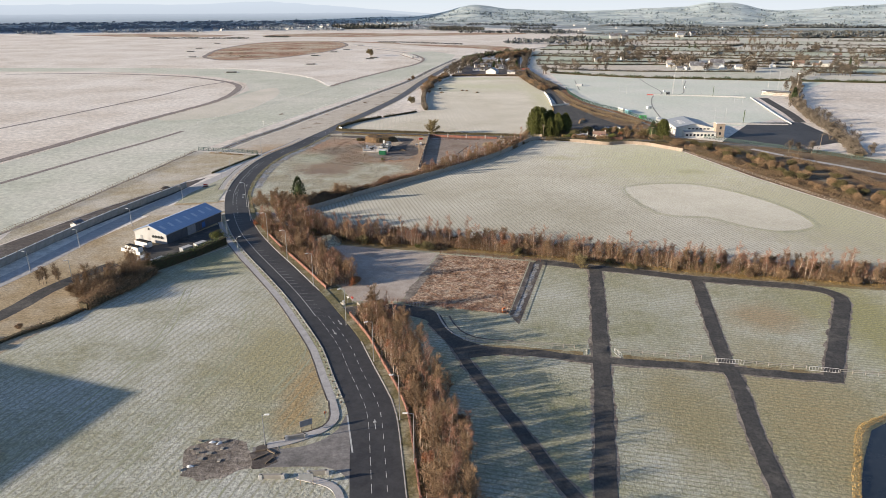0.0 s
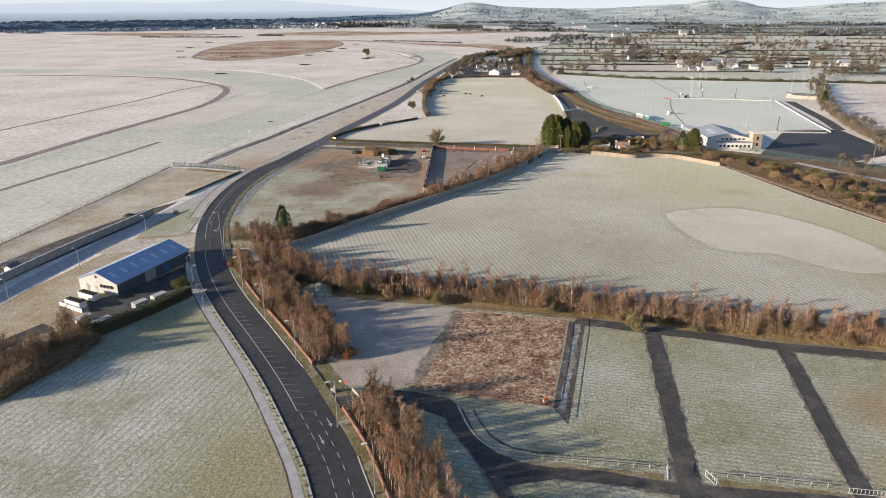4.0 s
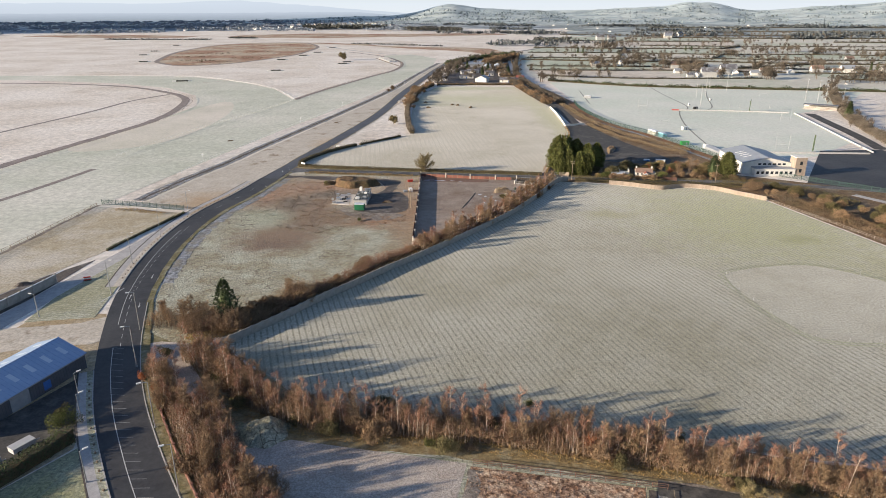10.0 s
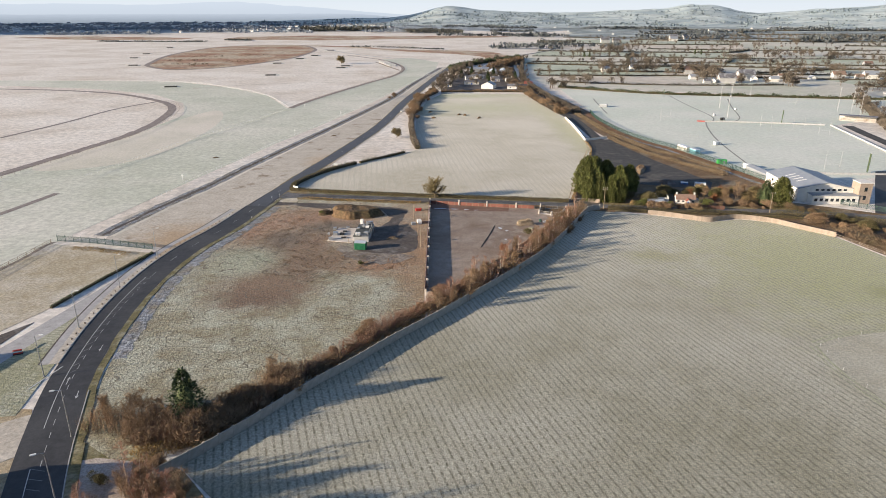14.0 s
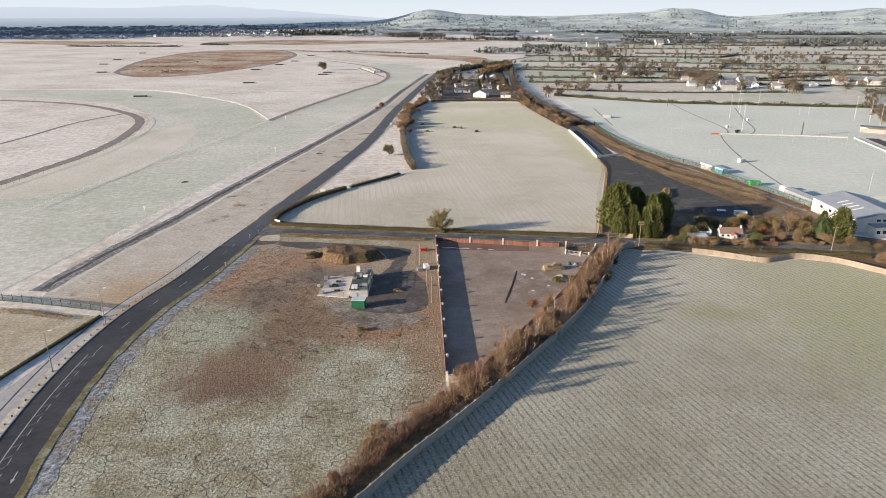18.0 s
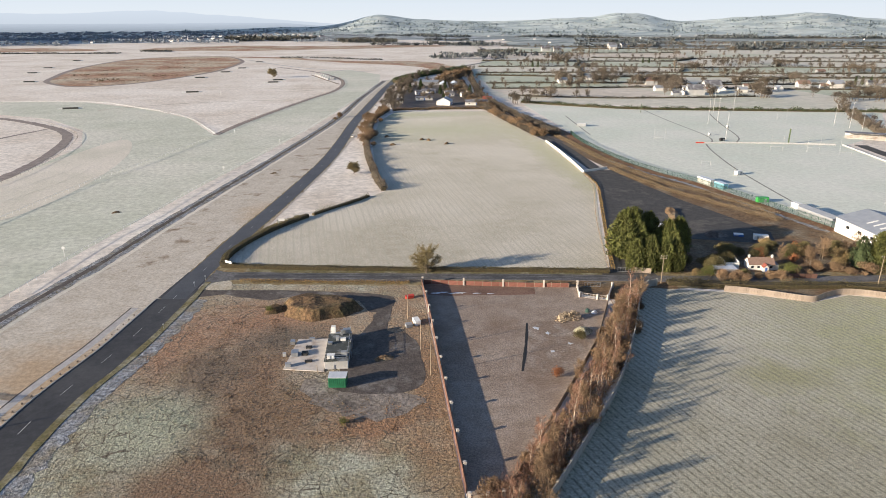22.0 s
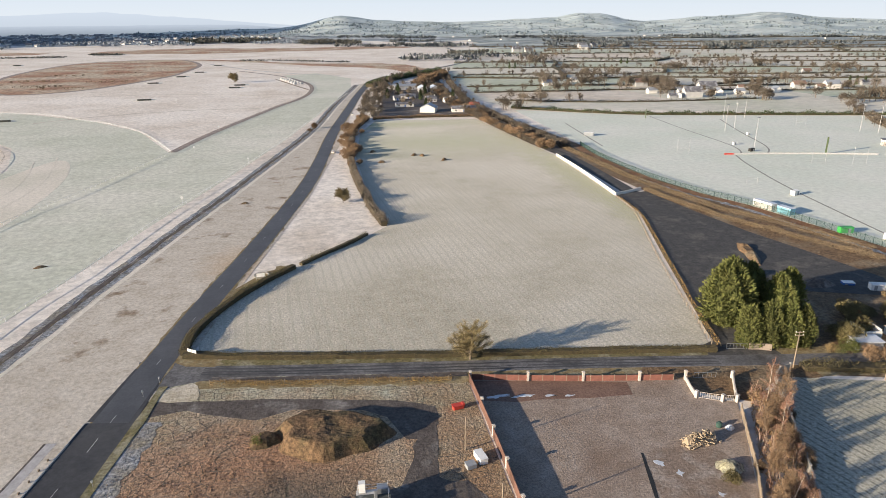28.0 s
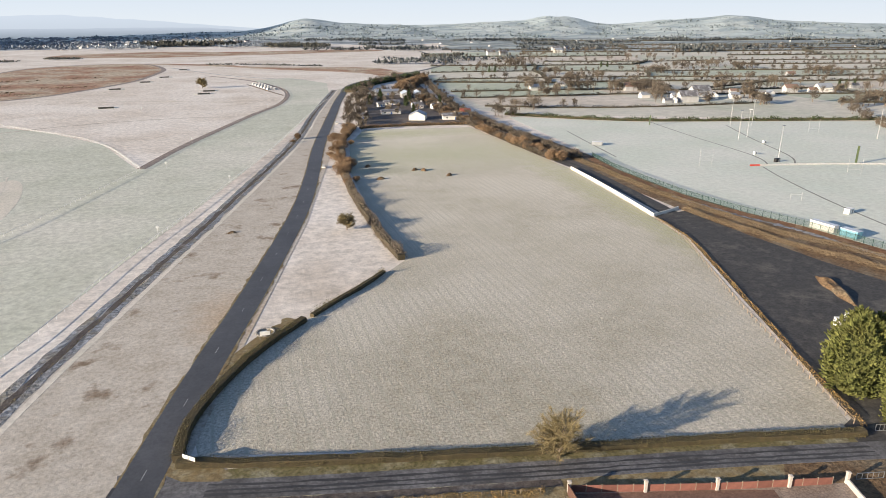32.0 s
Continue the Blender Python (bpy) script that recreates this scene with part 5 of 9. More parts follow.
hedge([(-67, 413), (-40, 407), (-7, 401), (20, 396.5), (47, 391.5)], 2.4, 1.7, "leaf_olive", "trimmed brown winter hedge along the lane", size=0.12, dens=28, ragged=0.12)

# ---- boundaries ----
def panel_line(name, pts, gap, w, h, mat, label, cat, post_mat=None, post=0.2, ph=None, panel="panel", kind=""):
    """A wall or fence of panels between posts, each its own part."""
    th = thing(name, label, cat, kind=kind)
    spots = along(pts, gap)
    cache = {}
    for i, (x, y, a) in enumerate(spots):
        if i + 1 < len(spots):
            x2, y2, _ = spots[i + 1]
            ln = math.hypot(x2 - x, y2 - y)
            key = round(ln, 1)
            if key not in cache:
                if mat == "green_steel":      # open mesh of upright bars
                    nb = int(ln / 0.2)
                    geo = join(*[box((i + 0.5) * ln / nb, 0, 0.05, 0.05, 0.04, h - 0.05) for i in range(nb)], box(ln / 2, 0, 0.25, ln, 0.05, 0.06), box(ln / 2, 0, h - 0.25, ln, 0.05, 0.06))
                else:
                    geo = box(ln / 2, 0, 0, ln - 0.04, w, h, cut=0.01)
                cache[key] = mesh_of(panel, *geo, mat)
            p = part(panel, cache[key], None, th, kind="stuff" if mat == "green_steel" else "")
            p.matrix_local = pose(x, y, 0, 0, 0, math.degrees(math.atan2(y2 - y, x2 - x)))
        if post_mat:
            if "post" not in cache:
                cache["post"] = mesh_of("post", *join(box(0, 0, 0, post, post, ph or h + 0.1, cut=0.02), box(0, 0, (ph or h + 0.1), post * 1.25, post * 1.25, 0.06, cut=0.03)), post_mat)
            q = part("post", cache["post"], None, th)
            q.matrix_local = pose(x, y, 0, 0, 0, a)
    return th


def rail_fence(name, pts, gap, h, rails, mat, label, post=0.1, joined=False, rail_r=0.04):
    th = thing(name, label, "fence", kind="stuff" if joined else "")
    spots = along(pts, gap)
    pm = box(0, 0, -0.2, post, post, h + 0.2, cut=0.01)
    if joined:
        geos = [moved(pm, x, y, 0, a) for x, y, a in spots]
        part("posts", join(*geos), mat, th)
        geos = []
        for i in range(len(spots) - 1):
            (x, y, _), (x2, y2, _) = spots[i], spots[i + 1]
            geos += [tube((x, y, h * k), (x2, y2, h * k), rail_r, n=4) for k in rails]
        part("rails", join(*geos), mat, th)
        return th
    me = mesh_of("post", *pm, mat)
    cache = {}
    for i, (x, y, a) in enumerate(spots):
        part("post", me, None, th).matrix_local = pose(x, y, 0, 0, 0, a)
        if i + 1 < len(spots):
            x2, y2, _ = spots[i + 1]
            ln = round(math.hypot(x2 - x, y2 - y), 1)
            if ln not in cache:
                cache[ln] = mesh_of("rail", *box(ln / 2, 0, 0, ln, 0.05, rail_r * 1.8), mat)
            for k in rails:
                part("rail", cache[ln], None, th).matrix_local = pose(x, y, h * k, 0, 0, math.degrees(math.atan2(y2 - y, x2 - x)))
    return th


BIGWALL = [(-57, 231), (-52, 236.4), (-44, 246), (-35, 258), (-28, 266), (-20, 276), (-11, 286), (0, 299), (13, 315), (25, 331), (37, 351), (47, 370), (52, 378.5), (58, 380.5)]
panel_line("field_wall", BIGWALL, 3.0, 0.22, 2.0, "wall", "long grey concrete panel wall beside the drilled field", "wall", "wall", 0.34, 2.1)
panel_line("pale_wall", [(73, 373.5), (79, 371), (84, 368), (92, 363.5), (98, 365.5), (105, 366.5), (114, 362), (121, 353.5), (128, 345)], 0.7, 0.12, 1.75, "palewall", "pale sunlit board wall waving along the field edge", "wall")
LANEWALL = [(-140, 140), (-136, 160), (-132, 180), (-126, 214), (-120, 240), (-113, 264), (-110, 276)]
lw = panel_line("lane_wall", LANEWALL, 4.0, 0.25, 2.4, "wall", "tall grey wall shading the frosted lane", "wall", "wall", 0.45, 2.6)
part("coping", wall_line(LANEWALL, 0.42, 0.1, 2.41), "ice", lw, "frost-white coping")
panel_line("white_wall", [(85.5, 521), (88, 545), (90.5, 575), (92, 606)], 4.0, 0.3, 1.35, "render_white", "white rendered wall along the meadow edge", "wall")
panel_line("white_wall", [(85.6, 520.6), (94.2, 524), (101.2, 527.6)], 4.0, 0.3, 1.2, "render_white", "white rendered wall closing the tarmac yard", "wall")
panel_line("road_wall_north", [tuple(p) for p in (smooth(ROAD[8:14], 6) + normals(smooth(ROAD[8:14], 6)) * -6.6)], 3.0, 0.22, 1.0, "brick", "low red brick wall beside the verge", "wall", "brick", 0.4, 1.1)
panel_line("road_wall_south", [tuple(p) for p in (smooth(ROAD[0:8], 6) + normals(smooth(ROAD[0:8], 6)) * -6.6)], 3.0, 0.22, 1.0, "brick", "low red brick wall beside the verge", "wall", "brick", 0.4, 1.1)
# compound fence: red-brown boards between pale piers
panel_line("board_fence_west", [(-8.8, 390.8), (-9.2, 368), (-10, 350), (-11.8, 301.6)], 3.0, 0.12, 1.8, "timber", "red-brown board fence along the compound", "fence")
pw = thing("fence_pier", "cream square concrete fence pier with a cap", "pier", "compound piers", at=(-8.7, 381, 0))
part("shaft", box(0, 0, 0, 0.5, 0.5, 2.0, cut=0.04), "cream", pw)
part("cap", join(box(0, 0, 2.0, 0.66, 0.66, 0.12, cut=0.05), box(0, 0, 2.12, 0.4, 0.4, 0.1, cut=0.05)), "cream", pw)
for k in range(1, 10):
    copy_thing(pw, pose(-8.7 - 0.032 * (9 * k), 381 - 9.0 * k, 0, 0, 0, 2))
for x, y in ((-8.5, 391), (2.8, 388.2), (13.6, 385.8), (24.7, 383.5), (33.9, 381.9), (-11.6, 301.6), (-8.8, 301.3), (-6.2, 301.4)):
    copy_thing(pw, pose(x, y, 0, 0, 0, -13))
panel_line("board_fence_north", [(-8.3, 391), (13.6, 385.8), (33.9, 381.9)], 2.4, 0.12, 1.3, "red_timber", "red-brown board fence along the lane", "fence", "postwood", 0.14, 1.4)
panel_line("front_panel_fence", [(-11.6, 301.5), (-6.2, 301.3)], 2.7, 0.14, 1.6, "palewall", "pale panel closing the narrow end of the compound", "fence")
panel_line("board_fence_east", [(-6, 301.6), (9.4, 323.6), (26.4, 348.4), (34.7, 363.6), (39.2, 372)], 3.0, 0.14, 1.5, "postwood", "weathered board fence along the scrub", "fence", "postwood", 0.16, 1.6)
# compound gateway
gw = thing("gateway_wall", "white curved entrance wing wall", "wall")
part("wing", wall_line([(33.9, 381.8), (33.0, 378.6), (32.4, 375.9)], 0.25, 1.0), "cream", gw)
part("pillar", box(32.4, 375.5, 0, 0.6, 0.6, 1.6, 20, 0.05), "cream", gw)
gw2 = thing("gateway_wall", "white entrance wing wall with pillars", "wall")
part("wing", wall_line([(43.5, 380.3), (41.2, 376.4), (39.3, 372.9)], 0.25, 1.1), "cream", gw2)
for x, y in ((43.6, 380.6), (39.1, 372.5), (36.5, 373.2)):
    part("pillar", box(x, y, 0, 0.6, 0.6, 1.6, 20, 0.05), "cream", gw2)


def bar_gate(name, x, y, turn, w, h, mat, label, bars=7):
    g = thing(name, label, "gate", at=(x, y, 0), turn=turn)
    part("frame", join(box(0, 0, 0.1, w, 0.06, 0.07), box(0, 0, h, w, 0.06, 0.07), box(-w / 2, 0, 0.1, 0.07, 0.06, h), box(w / 2, 0, 0.1, 0.07, 0.06, h)), mat, g)
    me = mesh_of("bar", *box(0, 0, 0.12, 0.05, 0.04, h - 0.1), mat)
    for i in range(1, bars):
        part("bar", me, None, g).matrix_local = pose(-w / 2 + w * i / bars, 0, 0)
    return g


bar_gate("double_gate", 34.45, 374.4, -29, 4.1, 1.3, "cream", "white barred gate between pillars", 10)
bar_gate("side_gate", 37.8, 372.9, -15, 2.0, 1.3, "cream", "white barred side gate", 6)
bar_gate("field_gate", 38.2, 381.8, -10, 4.5, 1.2, "steel", "galvanised field gate by the lane", 5)
bar_gate("yard_gate", 52, 391.3, -14, 4.4, 1.3, "steel", "galvanised gate to the dark yard", 6)
panel_line("yard_wall", [(54.5, 390.6), (57, 390), (59.5, 388.6)], 2.4, 0.25, 1.6, "palewall", "pale curved wall beside the yard gate", "wall")

# green palisade along the pitches
GFENCE = [(150, 390), (144, 418), (137, 458), (129.5, 495), (121.5, 517), (115.5, 547), (113.5, 596), (117, 634)]
panel_line("green_fence", GFENCE, 3.0, 0.06, 2.2, "green_steel", "green mesh fence along the sports ground", "fence", "green_steel", 0.12, 2.4)
panel_line("green_fence", [(-133, 351), (-120, 348), (-97, 341)], 3.0, 0.06, 2.0, "green_steel", "green mesh fence across the roadside field", "fence", "green_steel", 0.12, 2.2)
panel_line("green_fence", [(152, 386), (163, 374), (180, 357), (205, 330), (230, 300)], 3.0, 0.06, 2.0, "green_steel", "green mesh fence round the car park", "fence", "green_steel", 0.12, 2.2)
# post and rail fences
rail_fence("post_rail_fence", [(128, 345), (140, 300), (150, 262), (160, 226), (168, 190)], 3.0, 1.2, (0.5, 0.92), "palewall", "pale post and rail fence on the field edge")
rail_fence("paddock_fence", [(-1, 191), (12, 187.9), (26.4, 184.4), (30.2, 183.5)], 2.4, 1.2, (0.3, 0.6, 0.92), "timber", "reddish post and rail fence at the top of the plot")
rail_fence("paddock_fence", [(30.2, 183.3), (25, 165), (18.5, 142)], 2.4, 0.3, (0.9,), "postwood", "low dark edging rail beside the trench")
rail_fence("paddock_fence", [(26.0, 184), (21, 165), (16.2, 147.4)], 2.4, 0.5, (0.9,), "postwood", "grey rail fence beside the brown plot")
rail_fence("paddock_fence", [(-12, 155), (-8, 154), (2, 151.6), (9, 149.6), (16, 147.6)], 2.4, 1.1, (0.35, 0.65, 0.92), "timber", "reddish post and rail fence below the brown plot")
for pts in ([(5, 134.4), (8.3, 133), (16.3, 132), (31.4, 129.9)], [(39, 128.2), (58.6, 124.9)], [(64.6, 123.1), (77, 121)], [(83.1, 119.4), (100, 116.8)]):
    rail_fence("estate_fence", pts, 2.5, 1.0, (0.5, 0.92), "fence_grey", "frosted grey rail fence along the estate road", 0.12, rail_r=0.045)
for x, y, a, w in ((61.6, 123.4, -9, 5.8), (80, 119.9, -12, 5.6), (-7, 152.6, -10, 4.0)):
    bar_gate("barrier_gate", x, y, a, w, 1.1, "cladding", "white barred gate across the estate road", 10)
for x, y, a in ((31.9, 128.6, 75), (38.4, 127, -68)):
    bar_gate("barrier_gate", x, y, a, 2.4, 1.2, "cladding", "white gate leaf standing open", 5)
rail_fence("yard_fence", [(48, 394.5), (54, 415), (64, 447), (80, 493), (84, 517)], 2.6, 1.2, (0.6, 0.95), "postwood", "post and wire fence on the meadow edge", 0.14)
rail_fence("lane_fence", [(-60, 400.4), (-34, 395.6), (-12, 391.9)], 3.0, 1.0, (0.7,), "postwood", "rough post and wire fence south of the lane", 0.12, rail_r=0.008)
rail_fence("site_fence", [(-66, 381), (-60, 386)], 2.6, 1.2, (0.5, 0.92), "postwood", "dark wooden rail fence at the site entrance", 0.14)
rail_fence("race_rail", [(-120, 398), (-112, 444), (-104, 471), (-94, 519), (-77, 582), (-51, 688), (-18, 847), (5, 950)], 4.0, 1.2, (0.95,), "white", "white racecourse running rail", 0.10, True, 0.07)
rail_fence("race_rail", [(-165, 440), (-146, 533), (-134, 570), (-112, 656)], 4.0, 1.2, (0.95,), "white", "white racecourse running rail", 0.10, True, 0.07)
rail_fence("race_rail", [(-430, 878), (-269, 862), (-192, 799), (-146, 740), (-112, 660)], 4.0, 1.2, (0.95, 0.5), "white", "white double racecourse rail curving in", 0.10, True, 0.05)
rail_fence("race_rail", [(-112, 660), (-98, 726), (-63, 851), (-40, 924), (-30, 1006), (-35, 1087)], 4.0, 1.2, (0.95,), "palewall", "pale rail along the turf track", 0.12, True, 0.08)
rail_fence("race_rail", [(-226, 290), (-214, 360), (-203, 440), (-191, 504), (-184, 555), (-187, 615), (-202, 676), (-240, 728)], 4.0, 1.1, (0.95,), "palewall", "pale rail beside the sand gallop", 0.1, True, 0.07)
rail_fence("race_rail", [(-170, 120), (-151, 215), (-142, 280), (-134, 350)], 4.0, 1.3, (0.5, 0.95), "postwood", "dark rail fence between turf and roadside", 0.14, True, 0.06)

# ---- road paint ----
RL = smooth(ROAD, 1.0)
RN = normals(RL)
RS = np.concatenate([[0], np.cumsum(np.hypot(*np.diff(RL, axis=0).T))])


def on_road(d, off):
    x, y = np.interp(d, RS, RL[:, 0]), np.interp(d, RS, RL[:, 1])
    nx, ny = np.interp(d, RS, RN[:, 0]), np.interp(d, RS, RN[:, 1])
    return x + nx * off, y + ny * off


def road_at(x, y):
    return float(RS[np.argmin((RL[:, 0] - x) ** 2 + (RL[:, 1] - y) ** 2)])


def strokes(segs, w, z=0.108):
    V, F = [], []
    for (x, y), (u, v) in segs:
        d = math.hypot(u - x, v - y) or 1
        nx, ny = -(v - y) / d * w / 2, (u - x) / d * w / 2
        k = len(V)
        V += [(x + nx, y + ny, z), (x - nx, y - ny, z), (u - nx, v - ny, z), (u + nx, v + ny, z)]
        F.append((k, k + 1, k + 2, k + 3))
    return V, F


def dashes(a, b, off, ln, gap):
    return [(on_road(d, off), on_road(min(d + ln, b), off)) for d in np.arange(a, b, ln + gap)]


dA, dB, dC, dD = road_at(-14, 106), road_at(-31, 148), road_at(-77.5, 235), road_at(-90, 318)
marks = {"hatch_bars": strokes([(on_road(d, 1.1), on_road(d - 1.4, -1.1)) for d in np.arange(dB, dC, 2.6)], 0.12),
         "median_line": strokes(dashes(dB, dC, 1.25, 3.0, 0.02) + dashes(dC + 12, dD, 1.25, 3.0, 0.02), 0.15),
         "lane_dashes": strokes(dashes(20, dB, 0.9, 2.2, 1.2) + dashes(20, dB, -1.6, 1.6, 1.8) + dashes(dC, dD, -0.2, 2.0, 2.2) + dashes(dD, RS[-1], 0.0, 4.0, 9.0), 0.10),
         "hatch_bars_north": strokes([(on_road(d, 1.1), on_road(d + 1.0, 0.0)) for d in np.arange(dC + 32, dD, 3.2)], 0.14)}
for nm, geo in marks.items():
    solo("road_marking_" + nm, geo, "paint_worn" if "bars" in nm else "paint", "white painted " + nm.replace("_", " ") + " on the asphalt", "road marking", kind="structure")
L2 = smooth(ROAD2, 1.0)
S2 = np.concatenate([[0], np.cumsum(np.hypot(*np.diff(L2, axis=0).T))])
pt2 = lambda d: (np.interp(d, S2, L2[:, 0]), np.interp(d, S2, L2[:, 1]))
solo("road_marking_north", strokes([(pt2(d), pt2(d + 2.5)) for d in np.arange(0, 640, 21.0)], 0.1, 0.106), "paint", "white centre dashes on the northern road", "road marking", kind="structure")


def arrow(d, off, flip):
    (x, y), (u, v) = on_road(d, off), on_road(d + 1, off)
    a = math.degrees(math.atan2(v - y, u - x)) + (180 if flip else 0)
    V = [(-1.5, -0.08, 0), (0.6, -0.08, 0), (0.6, 0.08, 0), (-1.5, 0.08, 0), (0.5, -0.35, 0), (1.6, 0, 0), (0.5, 0.35, 0)]
    solo("road_arrow", (V, [(0, 1, 2, 3), (4, 5, 6)]), "paint", "white arrow painted on the lane", "road marking", "lane arrows", at=(x, y, 0.109), turn=a)


for d, off, fl in ((road_at(-27, 138), -0.2, True), (road_at(-29, 142), -3.0, True), (road_at(-83, 256), -2.6, True), (road_at(-87, 276), -2.6, True), (road_at(-85, 262), 0.4, False), (road_at(-13, 102), -0.3, False)):
    arrow(d, off, fl)
solo("road_marking_stop", strokes([((-18.2, 104.5), (-15.8, 93.5)), ((-92.6, 259), (-90.2, 268))], 0.3, 0.112), "paint", "white stop lines at side roads", "road marking", kind="structure")

# ---- lamps, bollards, signs ----
def lamp(h, arm):
    th = thing("street_lamp", "tall pale steel street lamp with a short arm", "street lamp", "street lamps", at=(-8, 103, 0))
    part("pole", join(tube((0, 0, 0), (0, 0, h * 0.3), 0.13, 0.11, 8), tube((0, 0, h * 0.3), (0, 0, h), 0.10, 0.065, 8)), "steel", th)
    part("base", tube((0, 0, 0), (0, 0, 0.35), 0.2, 0.17, 8), "steel", th)
    part("arm", tube((0, 0, h - 0.08), (arm, 0, h + 0.15), 0.05, 0.04, 6), "steel", th)
    part("lantern", join(box(arm + 0.35, 0, h + 0.1, 0.85, 0.32, 0.14, cut=0.06), box(arm + 0.35, 0, h + 0.05, 0.6, 0.22, 0.06, cut=0.05)), "white", th)
    return th


L1 = lamp(9.6, 1.0)
for x, y in ((-5, 91), (-8.2, 103), (-15.2, 124.5), (-23.6, 142), (-36, 166), (-47.6, 185.5), (-58, 203.5), (-70, 225.5), (-76.2, 243), (2, 70), (9, 50)):
    d = road_at(x, y)
    (u, v) = on_road(d, 0)
    if (x, y) == (-8.2, 103):
        L1.matrix_world = pose(x, y, 0.1, 0, 0, math.degrees(math.atan2(v - y, u - x)))
        continue
    copy_thing(L1, pose(x, y, 0.1, 0, 0, math.degrees(math.atan2(v - y, u - x))))
for x, y in ((-95.5, 286.5), (-92, 264), (-96, 311), (-94, 333.5)):
    copy_thing(L1, pose(x, y, 0.1, 0, 0, 0))
L2m = lamp(6.2, 0.5)
tagged(L2m, "short grey lamp post with a curved arm beside the lane", group="lane lamps")
LAMPS2 = ((-105, 170, -150), (-117, 197, 180), (-121, 177, 180), (-110.5, 220, 180), (-104, 251, 180), (-63.5, 189, 40), (-72, 205.5, 40), (-76, 213, 40), (-31.4, 95.7, 0))
for i, (x, y, a) in enumerate(LAMPS2):
    if i == 0:
        L2m.matrix_world = pose(x, y, 0, 0, 0, a)
    else:
        copy_thing(L2m, pose(x, y, 0, 0, 0, a))
bo = thing("bollard", "low dark wooden stump in the planted strip", "bollard", "bollards")
part("shaft", box(0, 0, 0, 0.32, 0.32, 0.3, cut=0.06), "bark_dark", bo)
part("cap", box(0, 0, 0.3, 0.28, 0.28, 0.05, cut=0.06), "postwood", bo)
first = True
for d in np.concatenate([np.arange(dA + 4, road_at(-73, 222), 2.7), np.arange(road_at(-88, 276), road_at(-78, 380), 2.7)]):
    x, y = on_road(d, 5.1 if d < 240 else 5.3)
    if first:
        bo.matrix_world = pose(x, y, 0.14)
        first = False
    else:
        copy_thing(bo, pose(x, y, 0.14, 0, 0, RND.uniform(0, 30)))


def road_sign(x, y, turn, h, w, hh, mat, label):
    s = thing("road_sign", label, "sign", at=(x, y, 0), turn=turn)
    part("post", tube((0, 0, 0), (0, 0, h), 0.05, n=6), "steel", s)
    part("plate", box(0, 0.06, h - hh, w, 0.04, hh, cut=0.01), mat, s)
    return s


road_sign(-65, 412.2, -38, 2.2, 2.6, 0.75, "white", "long white direction sign above the hedge corner")
road_sign(-72, 398, 20, 1.6, 0.35, 0.5, "white", "small white marker sign at the junction")
road_sign(-70, 403, 20, 1.4, 0.3, 0.4, "white", "small white marker sign at the junction")
road_sign(-22, 103, 30, 2.0, 0.5, 0.5, "orange", "small reddish sign at the entrance")
road_sign(-74, 372, 20, 1.3, 0.3, 0.4, "white", "small white marker sign on the verge")

# ---- site entrance on the western pasture ----
ground_sheet("entrance_road", patch([(-18.4, 105), (-19.3, 100.2), (-21.4, 97.2), (-24.4, 95.4), (-28.2, 94.6), (-33.5, 95.2), (-32.2, 89.6), (-25.1, 89.9), (-20.4, 89.9), (-17.5, 88.8), (-15.6, 86.7), (-14.4, 83.5), (-12, 84), (-13.5, 93), (-15.5, 104)], 0.08), "entrance_conc", "worn frosted concrete site entrance", "road")
ground_sheet("mud_patch", patch([(-43.8, 89.5), (-44.7, 93.9), (-42.6, 96.6), (-39, 97.9), (-34.3, 95.4), (-31.9, 90.2), (-35.7, 87.3), (-40.1, 86.7)], 0.05, curve=True, wob=0.4, step=1.5), "mud_frost", "churned frozen mud", "earth")
ground_sheet("debris_patch", patch([(-32.4, 89.8), (-33.2, 94.6), (-31.4, 95.6), (-28.8, 95), (-28.4, 92.4), (-29.9, 89.9)], 0.09, 0.03, curve=True, wob=0.25, step=0.8), "mud", "dark spilt earth and debris on the concrete", "earth")
for x, y, a, ln in ((-31.4, 92.4, 40, 2.6), (-30, 93.8, -35, 2.2), (-29.6, 91.4, 60, 1.8), (-31.8, 94, 10, 1.6)):
    solo("timber_baulk", box(0, 0, 0, ln, 0.22, 0.2, cut=0.03), "bark_dark", "dark broken timber lying on the concrete", "timber", "broken timbers", at=(x, y, 0.09), turn=a)
ground_sheet("footpath_4", ribbon([(-24, 87.4), (-20.8, 86.4), (-18.3, 85.3), (-16.8, 83.6), (-15.8, 80.5), (-14.6, 74), (-12, 62)], 1.3, 0.155, 0.2, step=1.0), "path", "footpath curving south from the entrance", "path")
ground_sheet("footpath_edge_3", ribbon([(-28.6, 97.5), (-25.3, 99.2), (-22.4, 101), (-21.5, 104), (-22.6, 109.4)], 0.35, 0.165, 0.2, step=1.0), "mud", "dark earth edge of the footpath", "path")
for x, y, a, ln in ((-26.3, 97.5, 14, 3.4), (-28.1, 87.0, 2, 3.6), (-20.7, 87.9, 6, 3.0)):
    w_ = thing("entrance_wall", "low grey entrance wall with pale end blocks", "wall", at=(x, y, 0), turn=a)
    part("wall", box(0, 0, 0, ln, 0.35, 0.9, cut=0.03), "wall", w_)
    part("end_block", box(-ln / 2, 0, 0, 0.6, 0.5, 0.9, cut=0.04), "cladding", w_)
    part("end_block", box(ln / 2, 0, 0, 0.6, 0.5, 0.9, cut=0.04), "cladding", w_)
